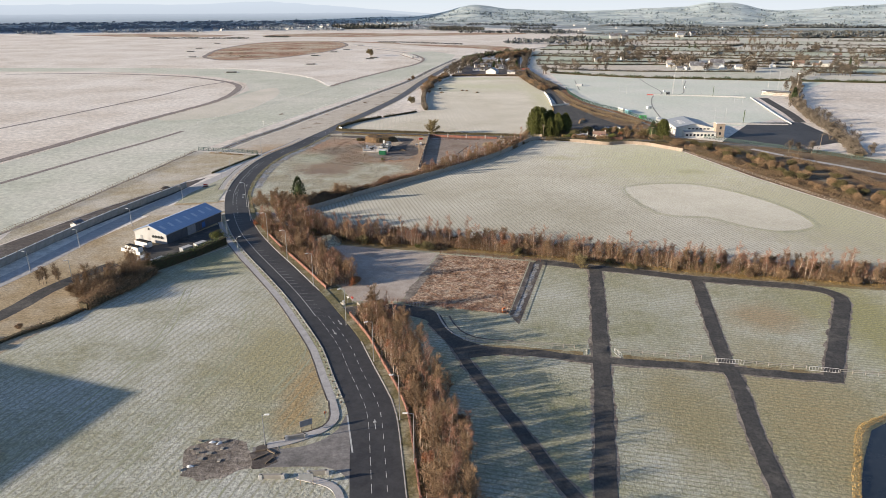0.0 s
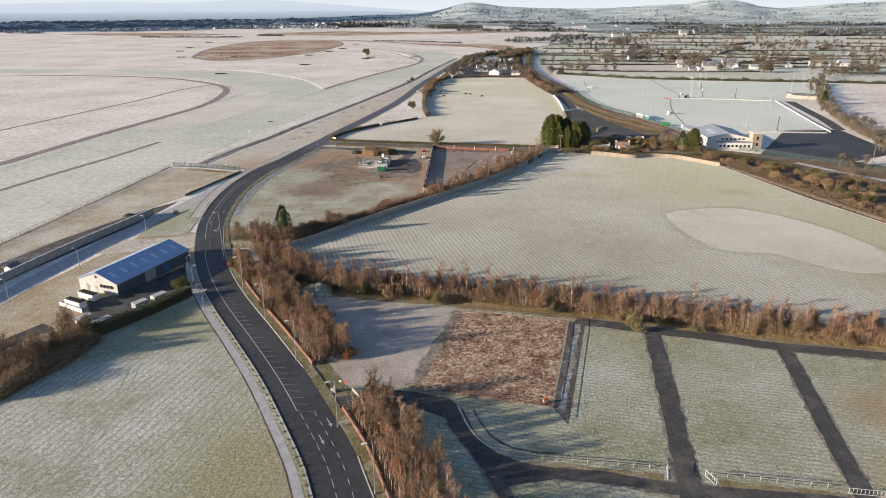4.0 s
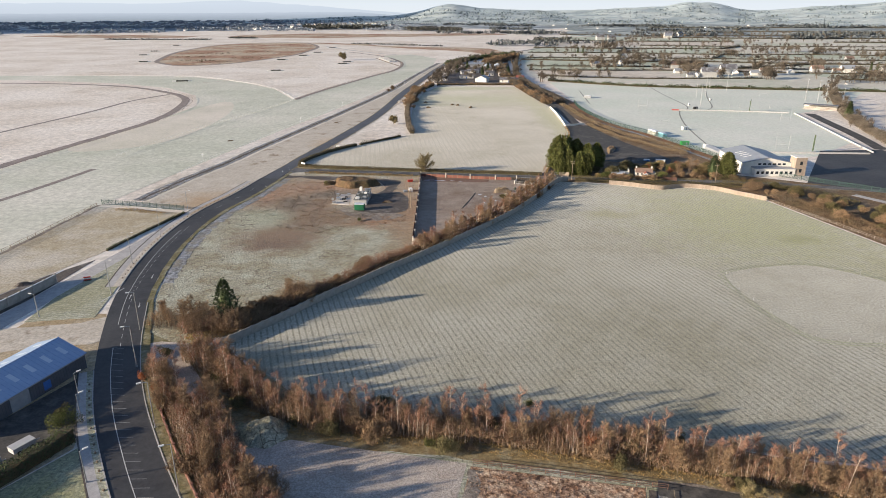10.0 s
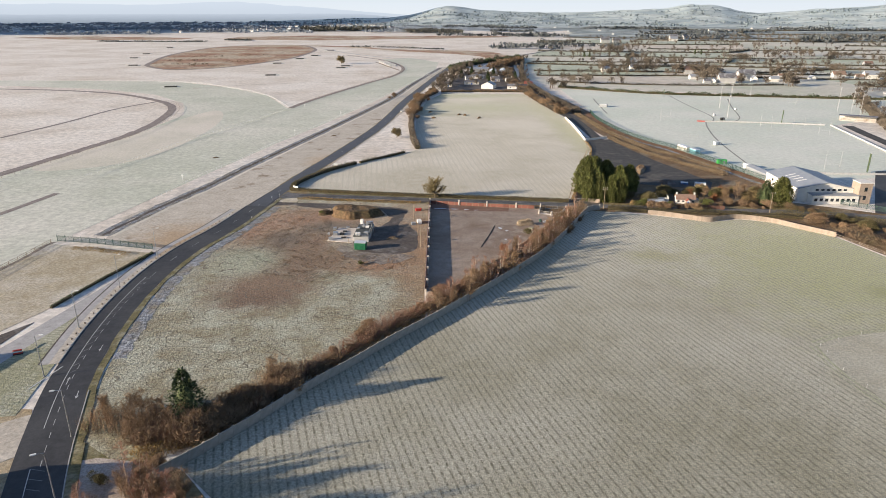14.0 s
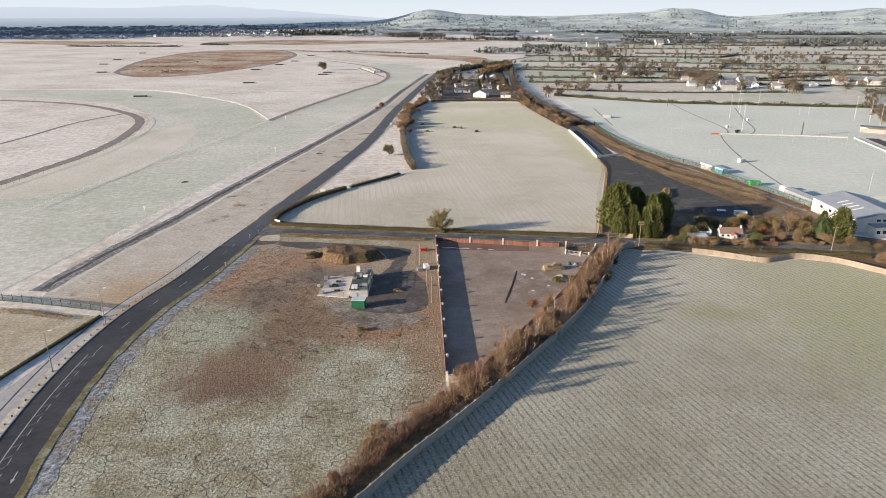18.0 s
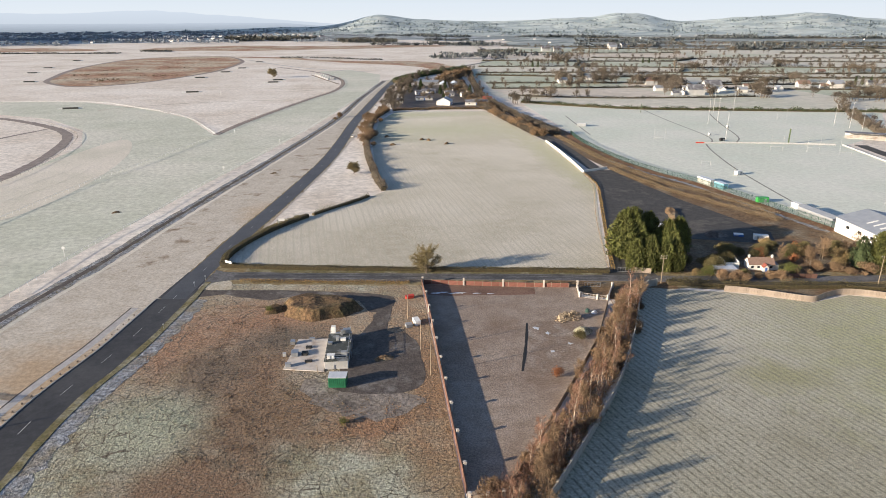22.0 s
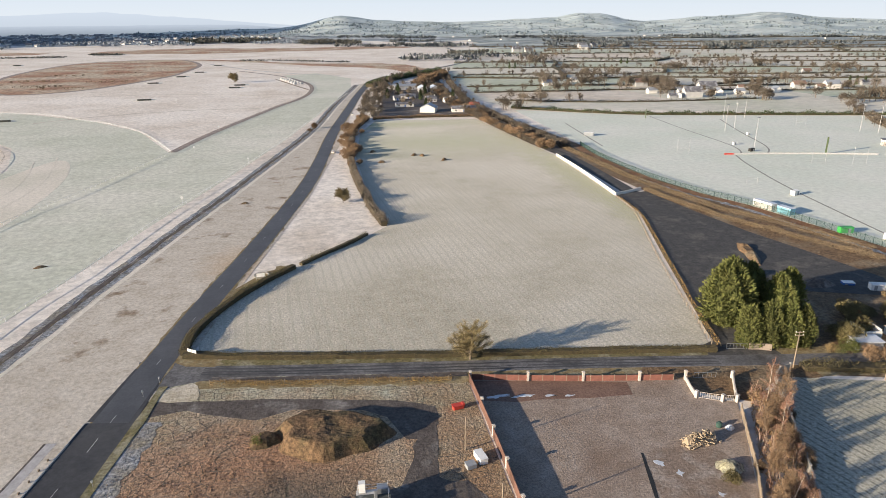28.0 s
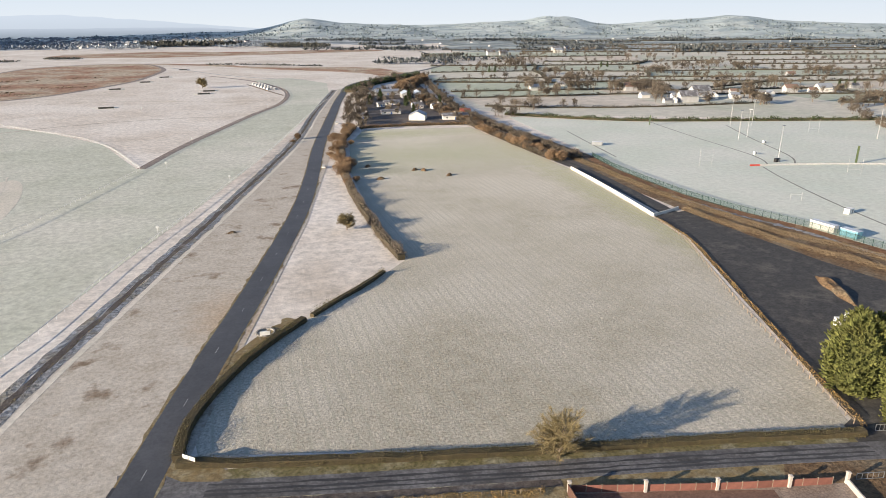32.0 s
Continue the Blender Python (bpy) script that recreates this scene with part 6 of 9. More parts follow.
for x, y, a, w in ((-25.0, 99.9, 30, 2.3), (-22.1, 85.4, 0, 2.4)):
    sg = thing("notice_board", "grey notice board on two posts", "sign", at=(x, y, 0), turn=a)
    part("board", box(0, 0, 1.1, w, 0.08, 1.2, cut=0.02), "grey", sg)
    for k in (-1, 1):
        part("post", box(k * w * 0.42, 0.09, 0, 0.1, 0.1, 2.3), "postwood", sg)
rub = [moved(box(0, 0, 0, RND.uniform(0.3, 0.9), RND.uniform(0.3, 0.7), RND.uniform(0.15, 0.45), cut=0.05), RND.uniform(-44, -38), RND.uniform(88, 97), 0.02, RND.uniform(0, 180)) for _ in range(9)]
solo("rubble", join(*rub), "wall", "scattered stones and clods in the mud", "rubble", kind="stuff")

# ---- estate entrance, heaps ----
ent = thing("estate_wing_wall", "pale entrance wing wall", "wall")
part("wing", wall_line([(-22.5, 154.3), (-20.2, 150.6)], 0.25, 0.6), "wall", ent)
ent2 = thing("estate_wing_wall", "pale entrance wing wall with a pillar", "wall")
part("wing", wall_line([(-26.7, 154.1), (-25.9, 153.5)], 0.25, 0.6), "wall", ent2)
part("pillar", box(-25.9, 153.5, 0, 0.5, 0.5, 1.3, cut=0.04), "cladding", ent2)
road_sign(-23.8, 154.6, -20, 1.9, 0.7, 0.55, "red", "red hoarding sign at the estate entrance")
road_sign(-25.0, 155.1, -20, 1.7, 0.6, 0.5, "white", "white notice sign at the estate entrance")
cone = thing("marker_barrier", "orange and white plastic barrier leaning at the fence", "barrier", at=(15.2, 149.2, 0), turn=30)
part("panel", box(0, 0, 0, 0.9, 0.3, 1.2, cut=0.05), "orange", cone)
part("band", box(0, 0, 0.5, 0.94, 0.34, 0.25, cut=0.05), "white", cone)


def mound(name, cx, cy, a, b, h, turn, mat, label, flat=0.5, rough=0.35, n=36, cat="mound"):
    """A heap: an uneven dome on an oval base."""
    V, F = [], []
    for j in range(n // 2):
        r = j / (n // 2 - 1)
        for i in range(n):
            t = 6.2832 * i / n
            e = 1 + 0.10 * math.sin(3 * t + cx) + 0.06 * math.sin(7 * t)
            x, y = a * r * e * math.cos(t), b * r * e * math.sin(t)
            k = min(1.0, (1 - r) / (1 - flat)) if flat < 1 else 1 - r
            z = h * (k * k * (3 - 2 * k)) + rough * (noise.noise(Vector((x * 0.3 + cx, y * 0.3, 0))) + 0.35 * noise.noise(Vector((x * 1.1, y * 1.1, cx)))) * (1 - r ** 4) - (0.1 if r == 1 else 0)
            V.append((x, y, z))
    for j in range(n // 2 - 1):
        for i in range(n):
            F.append((j * n + i, (j + 1) * n + i, (j + 1) * n + (i + 1) % n, j * n + (i + 1) % n))
    return solo(name, (V, F), mat, label, cat, at=(cx, cy, 0), turn=turn)


mound("earth_mound", -37, 377.4, 10.4, 6.4, 2.7, -12, "mound_grass", "flat-topped grass-grown heap of earth", 0.72, 0.4)
mound("earth_mound", -48, 378.5, 3.2, 2.2, 1.5, 10, "mound_grass", "small grass-grown heap of earth", 0.3, 0.3)
mound("earth_mound", -38, 201, 5.5, 4.2, 2.2, 20, "site", "frosted spoil heap with pale rubble", 0.3, 0.5)
mound("earth_mound", 94.5, 446.5, 2.4, 11.0, 1.0, -20, "heath", "long brown heap of spoil on the tarmac", 0.4, 0.5)
mound("earth_mound", 97, 420, 4.5, 3.5, 1.6, 0, "mud", "dark heap of loose material", 0.2, 0.2)
mound("earth_mound", -22, 349.5, 2.6, 1.6, 0.7, 10, "heath", "low brown heap of soil", 0.2, 0.2)
mound("earth_mound", 26, 355.5, 2.6, 2.2, 1.3, 0, "site", "low grassy heap in the compound", 0.2, 0.3)

# ---- buildings ----
def window(parent, x, y, z, w, h, turn, sill=True):
    f = part("window", join(box(x, y, z, w + 0.16, 0.10, 0.09, turn), box(x, y, z + h, w + 0.16, 0.10, 0.09, turn)), "white", parent)
    part("pane", box(x, y, z + 0.05, w, 0.06, h, turn), "glass", f)
    return f


def house(name, x, y, turn, lx, ly, eaves, ridge, wall, roof, label, cat="house", chimneys=(), wins=3, door=True, at_end=False):
    th = thing(name, label, cat, at=(x, y, 0), turn=turn)
    part("wall", gable(lx, ly, eaves, ridge - 0.02), wall, th)
    r = part("roof", slopes(lx, ly, eaves, ridge), roof, th)
    for c in chimneys:
        part("chimney", join(box(c, 0, ridge - 0.5, 0.9, 0.7, 1.5, cut=0.03), box(c, 0, ridge + 1.0, 1.05, 0.85, 0.12), tube((c, 0, ridge + 1.1), (c, 0, ridge + 1.4), 0.14, n=6)), wall, r)
    for s in (-1, 1):
        for i in range(wins):
            u = -lx / 2 + lx * (i + 0.5) / wins
            if door and s < 0 and i == wins // 2:
                d = part("door", box(u, s * (ly / 2 + 0.03), 0, 1.0, 0.08, 2.05), "blue", th)
                continue
            window(th, u, s * (ly / 2 + 0.03), 0.95, min(1.2, lx / wins * 0.5), 1.1, 0)
    return th


# long shed with a blue sheet roof
shed = thing("industrial_shed", "long shed with blue sheet roof and pale gable", "shed", at=(-91.5, 215.3, 0), turn=69.6)
part("wall", gable(27.4, 13.2, 3.4, 5.75), "cladding", shed)
rf = part("roof", slopes(27.4, 13.2, 3.4, 5.8, 0.3), "roof_blue", shed)
for s in (-1, 1):
    for i in range(7):
        u = -11.5 + i * 3.8
        k = (5.8 - 3.4) / 6.6
        V = [(u - 0.5, s * 2.2, 5.8 - 2.2 * k + 0.21), (u + 0.5, s * 2.2, 5.8 - 2.2 * k + 0.21), (u + 0.5, s * 4.6, 5.8 - 4.6 * k + 0.21), (u - 0.5, s * 4.6, 5.8 - 4.6 * k + 0.21)]
        part("rooflight", (V, [(0, 1, 2, 3) if s < 0 else (3, 2, 1, 0)]), "roof_light", rf, "pale translucent rooflight")
part("ridge_cap", tube((-14, 0, 5.97), (14, 0, 5.97), 0.14, n=6), "roof_blue", rf)
for i in range(4):
    part("vent_fan", tube((-13.72, -1.2 - i * 1.15, 2.2), (-13.95, -1.2 - i * 1.15, 2.2), 0.45, n=12), "black", shed)
part("gable_vent", box(-13.75, 0.3, 4.2, 0.1, 0.6, 0.7), "black", shed)
part("gable_door", box(-13.75, 3.8, 0, 0.1, 1.0, 2.1), "grey", shed)
part("side_cladding", box(0, -6.64, 0, 27.2, 0.06, 3.28), "cladding_dark", shed)
for i in range(6):
    part("wall_rib", box(-11 + i * 4.4, -6.63, 0, 0.18, 0.12, 3.26), "cladding_dark", shed)
part("roller_door", box(-2, -6.66, 0, 4.0, 0.16, 3.0), "grey", shed)
part("blue_hatch", box(4, -6.70, 0.6, 1.6, 0.12, 1.8), "blue", shed)
dp = part("gutter", box(0, -6.95, 3.22, 27.6, 0.16, 0.16), "grey", shed)


def chiller(x, y, turn, ln):
    c = thing("cooling_unit", "white cooling unit with a row of black fans", "cooling unit", "cooling units", at=(x, y, 0), turn=turn)
    part("casing", box(0, 0, 0.3, ln, 1.9, 1.6, cut=0.05), "render_white", c)
    part("top_grille", box(0, 0, 1.9, ln - 0.3, 1.6, 0.12, cut=0.05), "black", c)
    for i in range(int(ln / 1.3)):
        u = -ln / 2 + 0.9 + i * 1.3
        part("fan", tube((u, 0, 2.02), (u, 0, 2.2), 0.5, n=10), "black", c)
        part("louvre", box(u, -0.97, 0.7, 0.8, 0.05, 0.8), "black", c)
    for u in (-ln / 2 + 0.3, ln / 2 - 0.3):
        part("leg", box(u, 0, 0, 0.2, 1.6, 0.32), "steel", c)


chiller(-98.0, 193.8, 152, 6.0)
chiller(-97.0, 198.4, 152, 6.0)
bf = thing("low_screen_wall", "low white screen wall round the cooling units", "wall")
part("screen", wall_line([(-102.5, 194.5), (-94.5, 190.0)], 0.15, 1.1), "white", bf)
part("screen", wall_line([(-102.5, 194.5), (-100.8, 198)], 0.15, 1.1), "white", bf)


def trailer(x, y, turn, ln, w, h, mat, label):
    t = thing("box_trailer", label, "trailer", "parked trailers", at=(x, y, 0), turn=turn)
    part("body", box(0, 0, 0.6, ln, w, h, cut=0.06), mat, t)
    part("roof", box(0, 0, 0.6 + h, ln + 0.06, w + 0.06, 0.08, cut=0.05), "cladding", t)
    for sx in (-0.28, 0.28):
        for sy in (-1, 1):
            wh = part("wheel", tube((sx * ln, sy * (w / 2 - 0.12), 0.4), (sx * ln, sy * (w / 2 + 0.1), 0.4), 0.4, n=10), "black", t)
            part("hub", tube((sx * ln, sy * (w / 2 + 0.1), 0.4), (sx * ln, sy * (w / 2 + 0.13), 0.4), 0.2, n=8), "steel", wh)
    part("drawbar", box(ln / 2 + 0.5, 0, 0.55, 1.1, 0.14, 0.12), "steel", t)


trailer(-91.5, 184.5, 65, 4.0, 2.0, 1.1, "cladding", "white box trailer parked by the hedge")
trailer(-86.0, 183.0, 60, 4.4, 2.0, 1.1, "cladding", "white box trailer parked by the hedge")
trailer(-81, 192.5, 58, 3.6, 1.9, 1.4, "grey", "small grey trailer under frost")
trailer(-78.5, 198.0, 58, 3.8, 1.9, 0.9, "cladding", "low trailer with a pale cover")


def car(x, y, turn, mat, label):
    c = thing("car", label, "car", at=(x, y, 0.1), turn=turn)
    prof = [(-2.1, 0.35), (-2.15, 0.8), (-1.7, 0.95), (-1.2, 1.4), (0.5, 1.42), (1.15, 0.95), (2.0, 0.82), (2.12, 0.4)]
    n = len(prof)
    V = [(p[0], s * (0.86 if p[1] < 1.2 else 0.68), p[1]) for s in (-1, 1) for p in prof]
    F = [tuple(range(n - 1, -1, -1)), tuple(range(n, 2 * n))] + [(i, (i + 1) % n, n + (i + 1) % n, n + i) for i in range(n)]
    part("body", (V, F), mat, c)
    part("windscreen", ([(0.56, -0.62, 1.40), (1.12, -0.74, 1.0), (1.12, 0.74, 1.0), (0.56, 0.62, 1.40)], [(0, 1, 2, 3)]), "glass", c).location = (0.03, 0, 0.02)
    part("rear_window", ([(-1.26, -0.62, 1.36), (-1.66, -0.74, 1.0), (-1.66, 0.74, 1.0), (-1.26, 0.62, 1.36)], [(3, 2, 1, 0)]), "glass", c).location = (-0.03, 0, 0.02)
    for sx in (-1.3, 1.3):
        for sy in (-1, 1):
            w = part("wheel", tube((sx, sy * 0.7, 0.32), (sx, sy * 0.9, 0.32), 0.32, n=12), "black", c)
            part("rim", tube((sx, sy * 0.9, 0.32), (sx, sy * 0.92, 0.32), 0.18, n=8), "steel", w)
    for sy in (-0.6, 0.6):
        part("headlight", box(2.08, sy, 0.6, 0.1, 0.3, 0.14), "white", c)
    for sy in (-0.65, 0.65):
        part("tail_light", box(-2.12, sy, 0.75, 0.08, 0.22, 0.14), "red", c)


car(-24.5, 640, 82, "white", "white car on the northern road")
car(-2.6, 790, 82, "white", "white car far along the road")
hut = house("roadside_hut", -128.2, 217, 76, 3.2, 2.6, 2.2, 2.9, "render_white", "slate", "small pale hut with a hipped slate roof behind the wall", "hut", (), 1, False)

# large building out of the walk's view whose shade falls on the pasture
blk = thing("flat_roofed_block", "tall flat-roofed pale building beside the pasture", "building", at=(-164, 83, 0), turn=161)
part("wall", box(0, 0, 0, 41, 31, 17.4), "cladding", blk)
part("roof", box(0, 0, 17.4, 41.4, 31.4, 0.6), "slate", blk)
for i in range(6):
    for z in (2, 7, 12):
        window(blk, -17 + i * 6.8, 15.55, z, 2.4, 1.8, 0)
        window(blk, -17 + i * 6.8, -15.55, z, 2.4, 1.8, 0)

# gas or water plant on a frosted slab
solo("concrete_slab", patch([(-41.2, 361.3), (-33.6, 360.4), (-35.0, 345.4), (-43.6, 347.6)], 0.22, 0.3), "concrete", "pale frosted concrete slab with rusty stains", "slab")
plant = thing("plant_building", "low flat-roofed plant building crowded with pipes", "plant building", at=(-31.8, 353.2, 0), turn=-4)
part("wall", box(0, 0, 0, 5.0, 14.0, 1.9, cut=0.05), "cladding", plant)
part("roof", box(0, 1.2, 1.9, 5.2, 9.0, 0.18, cut=0.05), "dark_roof", plant)
part("deck", box(0, -5.4, 1.9, 5.2, 3.4, 0.12), "dark_roof", plant)
for i, (x, y, sx, sy, h) in enumerate(((-1.6, 6.6, 1.0, 0.9, 1.6), (1.4, 6.2, 1.6, 1.2, 0.9), (-0.4, 2.6, 0.7, 0.7, 1.0), (0.9, 2.4, 1.2, 0.8, 0.6), (-1.9, 0.8, 1.0, 0.8, 0.5), (1.5, -4.6, 1.3, 1.0, 0.9), (-1.2, -5.6, 1.6, 1.2, 0.8), (0.4, 5.0, 0.5, 0.5, 1.3))):
    part("roof_unit", box(x, y, 2.05, sx, sy, h, 0, 0.05), ("white", "steel", "grey")[i % 3], plant)
for x, y, h in ((2.3, 6.8, 2.6), (2.3, 3.0, 2.4), (2.3, -1.0, 2.4), (2.3, -6.4, 2.0), (-2.3, -6.6, 1.8), (-2.3, 6.8, 1.8)):
    part("stanchion", tube((x, y, 1.9), (x, y, 1.9 + h * 0.6), 0.05, n=5), "steel", plant)
for z in (2.5, 3.0):
    part("handrail", tube((2.3, -6.4, z), (2.3, 6.8, z), 0.035, n=5), "steel", plant)
    part("handrail", tube((-2.3, -6.6, z), (2.3, -6.4, z), 0.035, n=5), "steel", plant)
    part("handrail", tube((-2.3, 6.8, z), (2.3, 6.8, z), 0.035, n=5), "steel", plant)
for i in range(4):
    part("pipe", tube((2.7, 1.5 + i * 0.7, 0.2), (2.7, 1.5 + i * 0.7, 2.6 - 0.3 * i), 0.16, n=8), "steel", plant)
part("ladder", join(tube((2.9, -2, 0), (2.9, -2, 3), 0.04, n=4), tube((2.9, -2.5, 0), (2.9, -2.5, 3), 0.04, n=4), *[tube((2.9, -2, 0.3 * k), (2.9, -2.5, 0.3 * k), 0.025, n=4) for k in range(1, 10)]), "steel", plant)
for x, y, w, d, h, mt in ((-42.3, 359, 1.0, 1.2, 0.8, "steel"), (-42.6, 348.6, 1.2, 1.0, 0.7, "grey"), (-41.5, 353.5, 1.5, 1.8, 0.9, "steel"), (-39.3, 353.5, 1.3, 1.3, 0.5, "black"), (-38.6, 356.5, 1.2, 0.9, 0.3, "black"), (-38.4, 350, 1.5, 0.7, 0.3, "black"), (-43.8, 353.5, 0.7, 0.9, 0.6, "cladding"), (-38, 360.6, 1.2, 0.6, 0.4, "steel")):
    solo("plant_cabinet", join(box(0, 0, 0, w, d, h, cut=0.05), box(0, 0, h, w * 1.05, d * 1.05, 0.05, cut=0.05)), mt, "small metal housing bolted to the slab", "cabinet", "slab cabinets", at=(x, y, 0.22), turn=RND.uniform(-12, 5))
gc = thing("green_container", "green steel container with a frosted white roof", "container", at=(-31.9, 339.6, 0), turn=-8)
part("body", box(0, 0, 0.15, 3.6, 2.4, 2.2, cut=0.04), "green_box", gc)
part("roof", box(0, 0, 2.35, 3.7, 2.5, 0.14, cut=0.04), "ice", gc)
for i in range(9):
    part("rib", box(-1.6 + i * 0.4, -1.22, 0.25, 0.12, 0.06, 2.0), "green_box", gc)
for s in (-1, 1):
    part("skid", box(0, s * 0.8, 0, 3.5, 0.2, 0.16), "steel", gc)
part("vent_mast", join(tube((-36.3, 345.2, 0), (-36.3, 345.2, 1.9), 0.07, n=6)), "postwood", thing("timber_post", "short timber post beside the container", "post"))


def pole(x, y, h, label, arms=0):
    p = thing("utility_pole", label, "pole", "poles", at=(x, y, 0), turn=RND.uniform(-10, 10))
    part("shaft", tube((0, 0, -0.3), (0, 0, h), 0.14, 0.09, 7), "postwood", p)
    for i in range(arms):
        part("crossarm", box(0, 0, h - 0.4 - 0.7 * i, 1.8, 0.1, 0.12), "postwood", p)
        for k in (-0.8, 0, 0.8):
            part("insulator", tube((k, 0, h - 0.28 - 0.7 * i), (k, 0, h - 0.08 - 0.7 * i), 0.06, n=6), "white", p)


pole(-12.6, 341, 7.5, "plain wooden pole beside the board fence")
pole(-13.4, 352, 6.5, "plain wooden pole beside the earth yard")
pole(-14.8, 369, 6.5, "plain wooden pole beside the earth yard")
pole(58.5, 381.6, 8.5, "wooden power pole with two crossarms", 2)
pole(119, 372, 8.5, "wooden power pole with a crossarm", 1)
pole(205, 352, 8.0, "wooden power pole at the car park", 1)
sk = thing("skip_bucket", "red steel skip bucket lying in the grass", "skip", at=(-13.2, 381.5, 0), turn=10)
part("body", join(box(0, 0, 0.1, 2.2, 1.1, 0.7, cut=0.15), box(1.0, 0, 0.5, 0.5, 1.0, 0.5, cut=0.05)), "red", sk)
part("lip", box(0, 0, 0.8, 2.4, 1.25, 0.07, cut=0.05), "red", sk)
for x, y, w, d, h, mt in ((-12.9, 366, 1.4, 2.8, 1.0, "white"), (-15, 364.5, 1.6, 1.4, 0.7, "grey")):
    solo("crate", join(box(0, 0, 0, w, d, h, cut=0.04), box(0, 0, h, w * 1.04, d * 1.04, 0.06)), mt, "discarded pale crate by the fence", "crate", "crates", at=(x, y, 0.05), turn=10)
# compound contents
lg = []
for i in range(230):
    t, r = RND.uniform(-3.6, 3.6), RND.uniform(0, 1)
    u = RND.uniform(-1.5, 1.5) * (1 - r * 0.75)
    t *= 1 - 0.5 * r
    a = RND.uniform(0, 180)
    lg.append(moved(tube((-0.25, 0, 0), (0.25, 0, 0), 0.11, n=5), u, t, 0.1 + 2.1 * r, a))
lp = thing("log_pile", "heap of split pale firewood", "log pile", kind="stuff", at=(25, 362.5, 0), turn=5)
part("logs", join(*lg), "logs", lp)
part("core", gable(5.6, 2.2, 0.1, 1.8), "logs", lp)
lp.children[1].rotation_euler = (0, 0, radians(90))
gt = thing("garden_tank", "green plastic tank beside plastic sheeting", "tank", at=(31, 366, 0))
part("drum", join(tube((0, 0, 0), (0, 0, 0.8), 0.5, 0.55, 12), tube((0, 0, 0.8), (0, 0, 1.0), 0.55, 0.25, 12)), "green_steel", gt)
part("lid", tube((0, 0, 1.0), (0, 0, 1.08), 0.26, n=10), "green_steel", gt)
mound("plastic_sheet_heap", 32.6, 365.2, 1.0, 0.8, 0.7, 0, "ice", "heap of pale plastic sheeting", 0.2, 0.2, 16, "heap")
# no recess here: a flat black strip paints the shade down the trench
ground_sheet("trench", ribbon([(14, 362), (12, 355), (9.5, 347), (7, 339.5)], 0.6, 0.075, wob=0.1), "black", "narrow dark trench", "trench")
ground_sheet("earth_2", patch([(-8.3, 390.5), (8, 387), (22, 383.5), (21, 379), (12, 379.6), (4, 381), (-2, 381.2), (-8, 383)], 0.065), "red_soil", "red-brown bare strip inside the fence", "earth")
ground_sheet("earth_3", patch([(14.2, 361), (24, 362), (28, 356), (22, 345), (14, 337), (7.5, 339), (11.5, 350)], 0.06, curve=True, wob=0.3, step=1.5), "bare_soil", "bare brown soil beside the trench", "earth")
for i, (x, y, a, b) in enumerate(((-4.5, 383.8, 2.2, 0.7), (0, 383, 2.2, 0.5), (5, 382, 1.3, 0.4), (9, 381.2, 1.0, 0.3), (15.5, 359, 0.7, 1.0), (17.5, 356, 0.5, 0.7), (21, 350, 0.6, 0.6), (16, 347, 0.5, 0.5))):
    ground_sheet("ice_patch_%d" % (i + 1), patch([(x + a * math.cos(t) * RND.uniform(0.5, 1.3), y + b * math.sin(t) * RND.uniform(0.5, 1.3)) for t in np.arange(0, 6.2, 0.6)], 0.085, 0.03, curve=True, wob=0.12, step=0.5), "ice", "frozen white puddle", "ice")

# cottage by the lane
cot = house("cottage", 93, 388.5, -10, 11.5, 5.6, 2.7, 4.9, "render_white", "slate_brown", "white cottage with brown roof and two chimneys", "house", (-5.3, 5.3), 4)
cot.scale = (0.64, 0.66, 0.70)
part("porch_wall", moved(gable(2.6, 2.4, 2.1, 3.2), 1.0, -3.9, 0, 90), "render_white", cot)
part("porch_roof", moved(slopes(2.6, 2.4, 2.1, 3.2, 0.2), 1.0, -3.9, 0, 90), "tile_red", cot)
part("porch_door", box(1.0, -5.25, 0, 0.95, 0.08, 2.0), "blue", cot)
part("lean_to", box(6.9, 0, 0, 2.4, 4.6, 2.2), "render_white", cot)
part("lean_to_roof", box(6.9, 0, 2.2, 2.6, 4.9, 0.15), "slate", cot)
ow = thing("outhouse", "roofless pale outhouse beside the cottage", "outhouse", at=(84.5, 391, 0), turn=-10)
for s in (-1, 1):
    part("wall", box(0, s * 2.4, 0, 4.5, 0.3, 2.2), "render_white", ow)
    part("end_wall", box(s * 2.1, 0, 0, 0.3, 4.5, 2.6), "render_white", ow)
pt = thing("low_shed", "low shed with a frosted pale roof", "shed", at=(80.5, 386.5, 0), turn=-12)
part("wall", box(0, 0, 0, 6.0, 3.4, 1.8), "cladding", pt)
part("roof", box(0, 0, 1.8, 6.3, 3.8, 0.16, cut=0.05), "ice", pt)
bs2 = thing("board_screen", "brown board screen by the lane", "fence")
for i in range(5):
    part("panel", box(97 + i * 1.7, 379.6 - i * 0.3, 0, 1.6, 0.1, 1.5, -10), "timber", bs2)
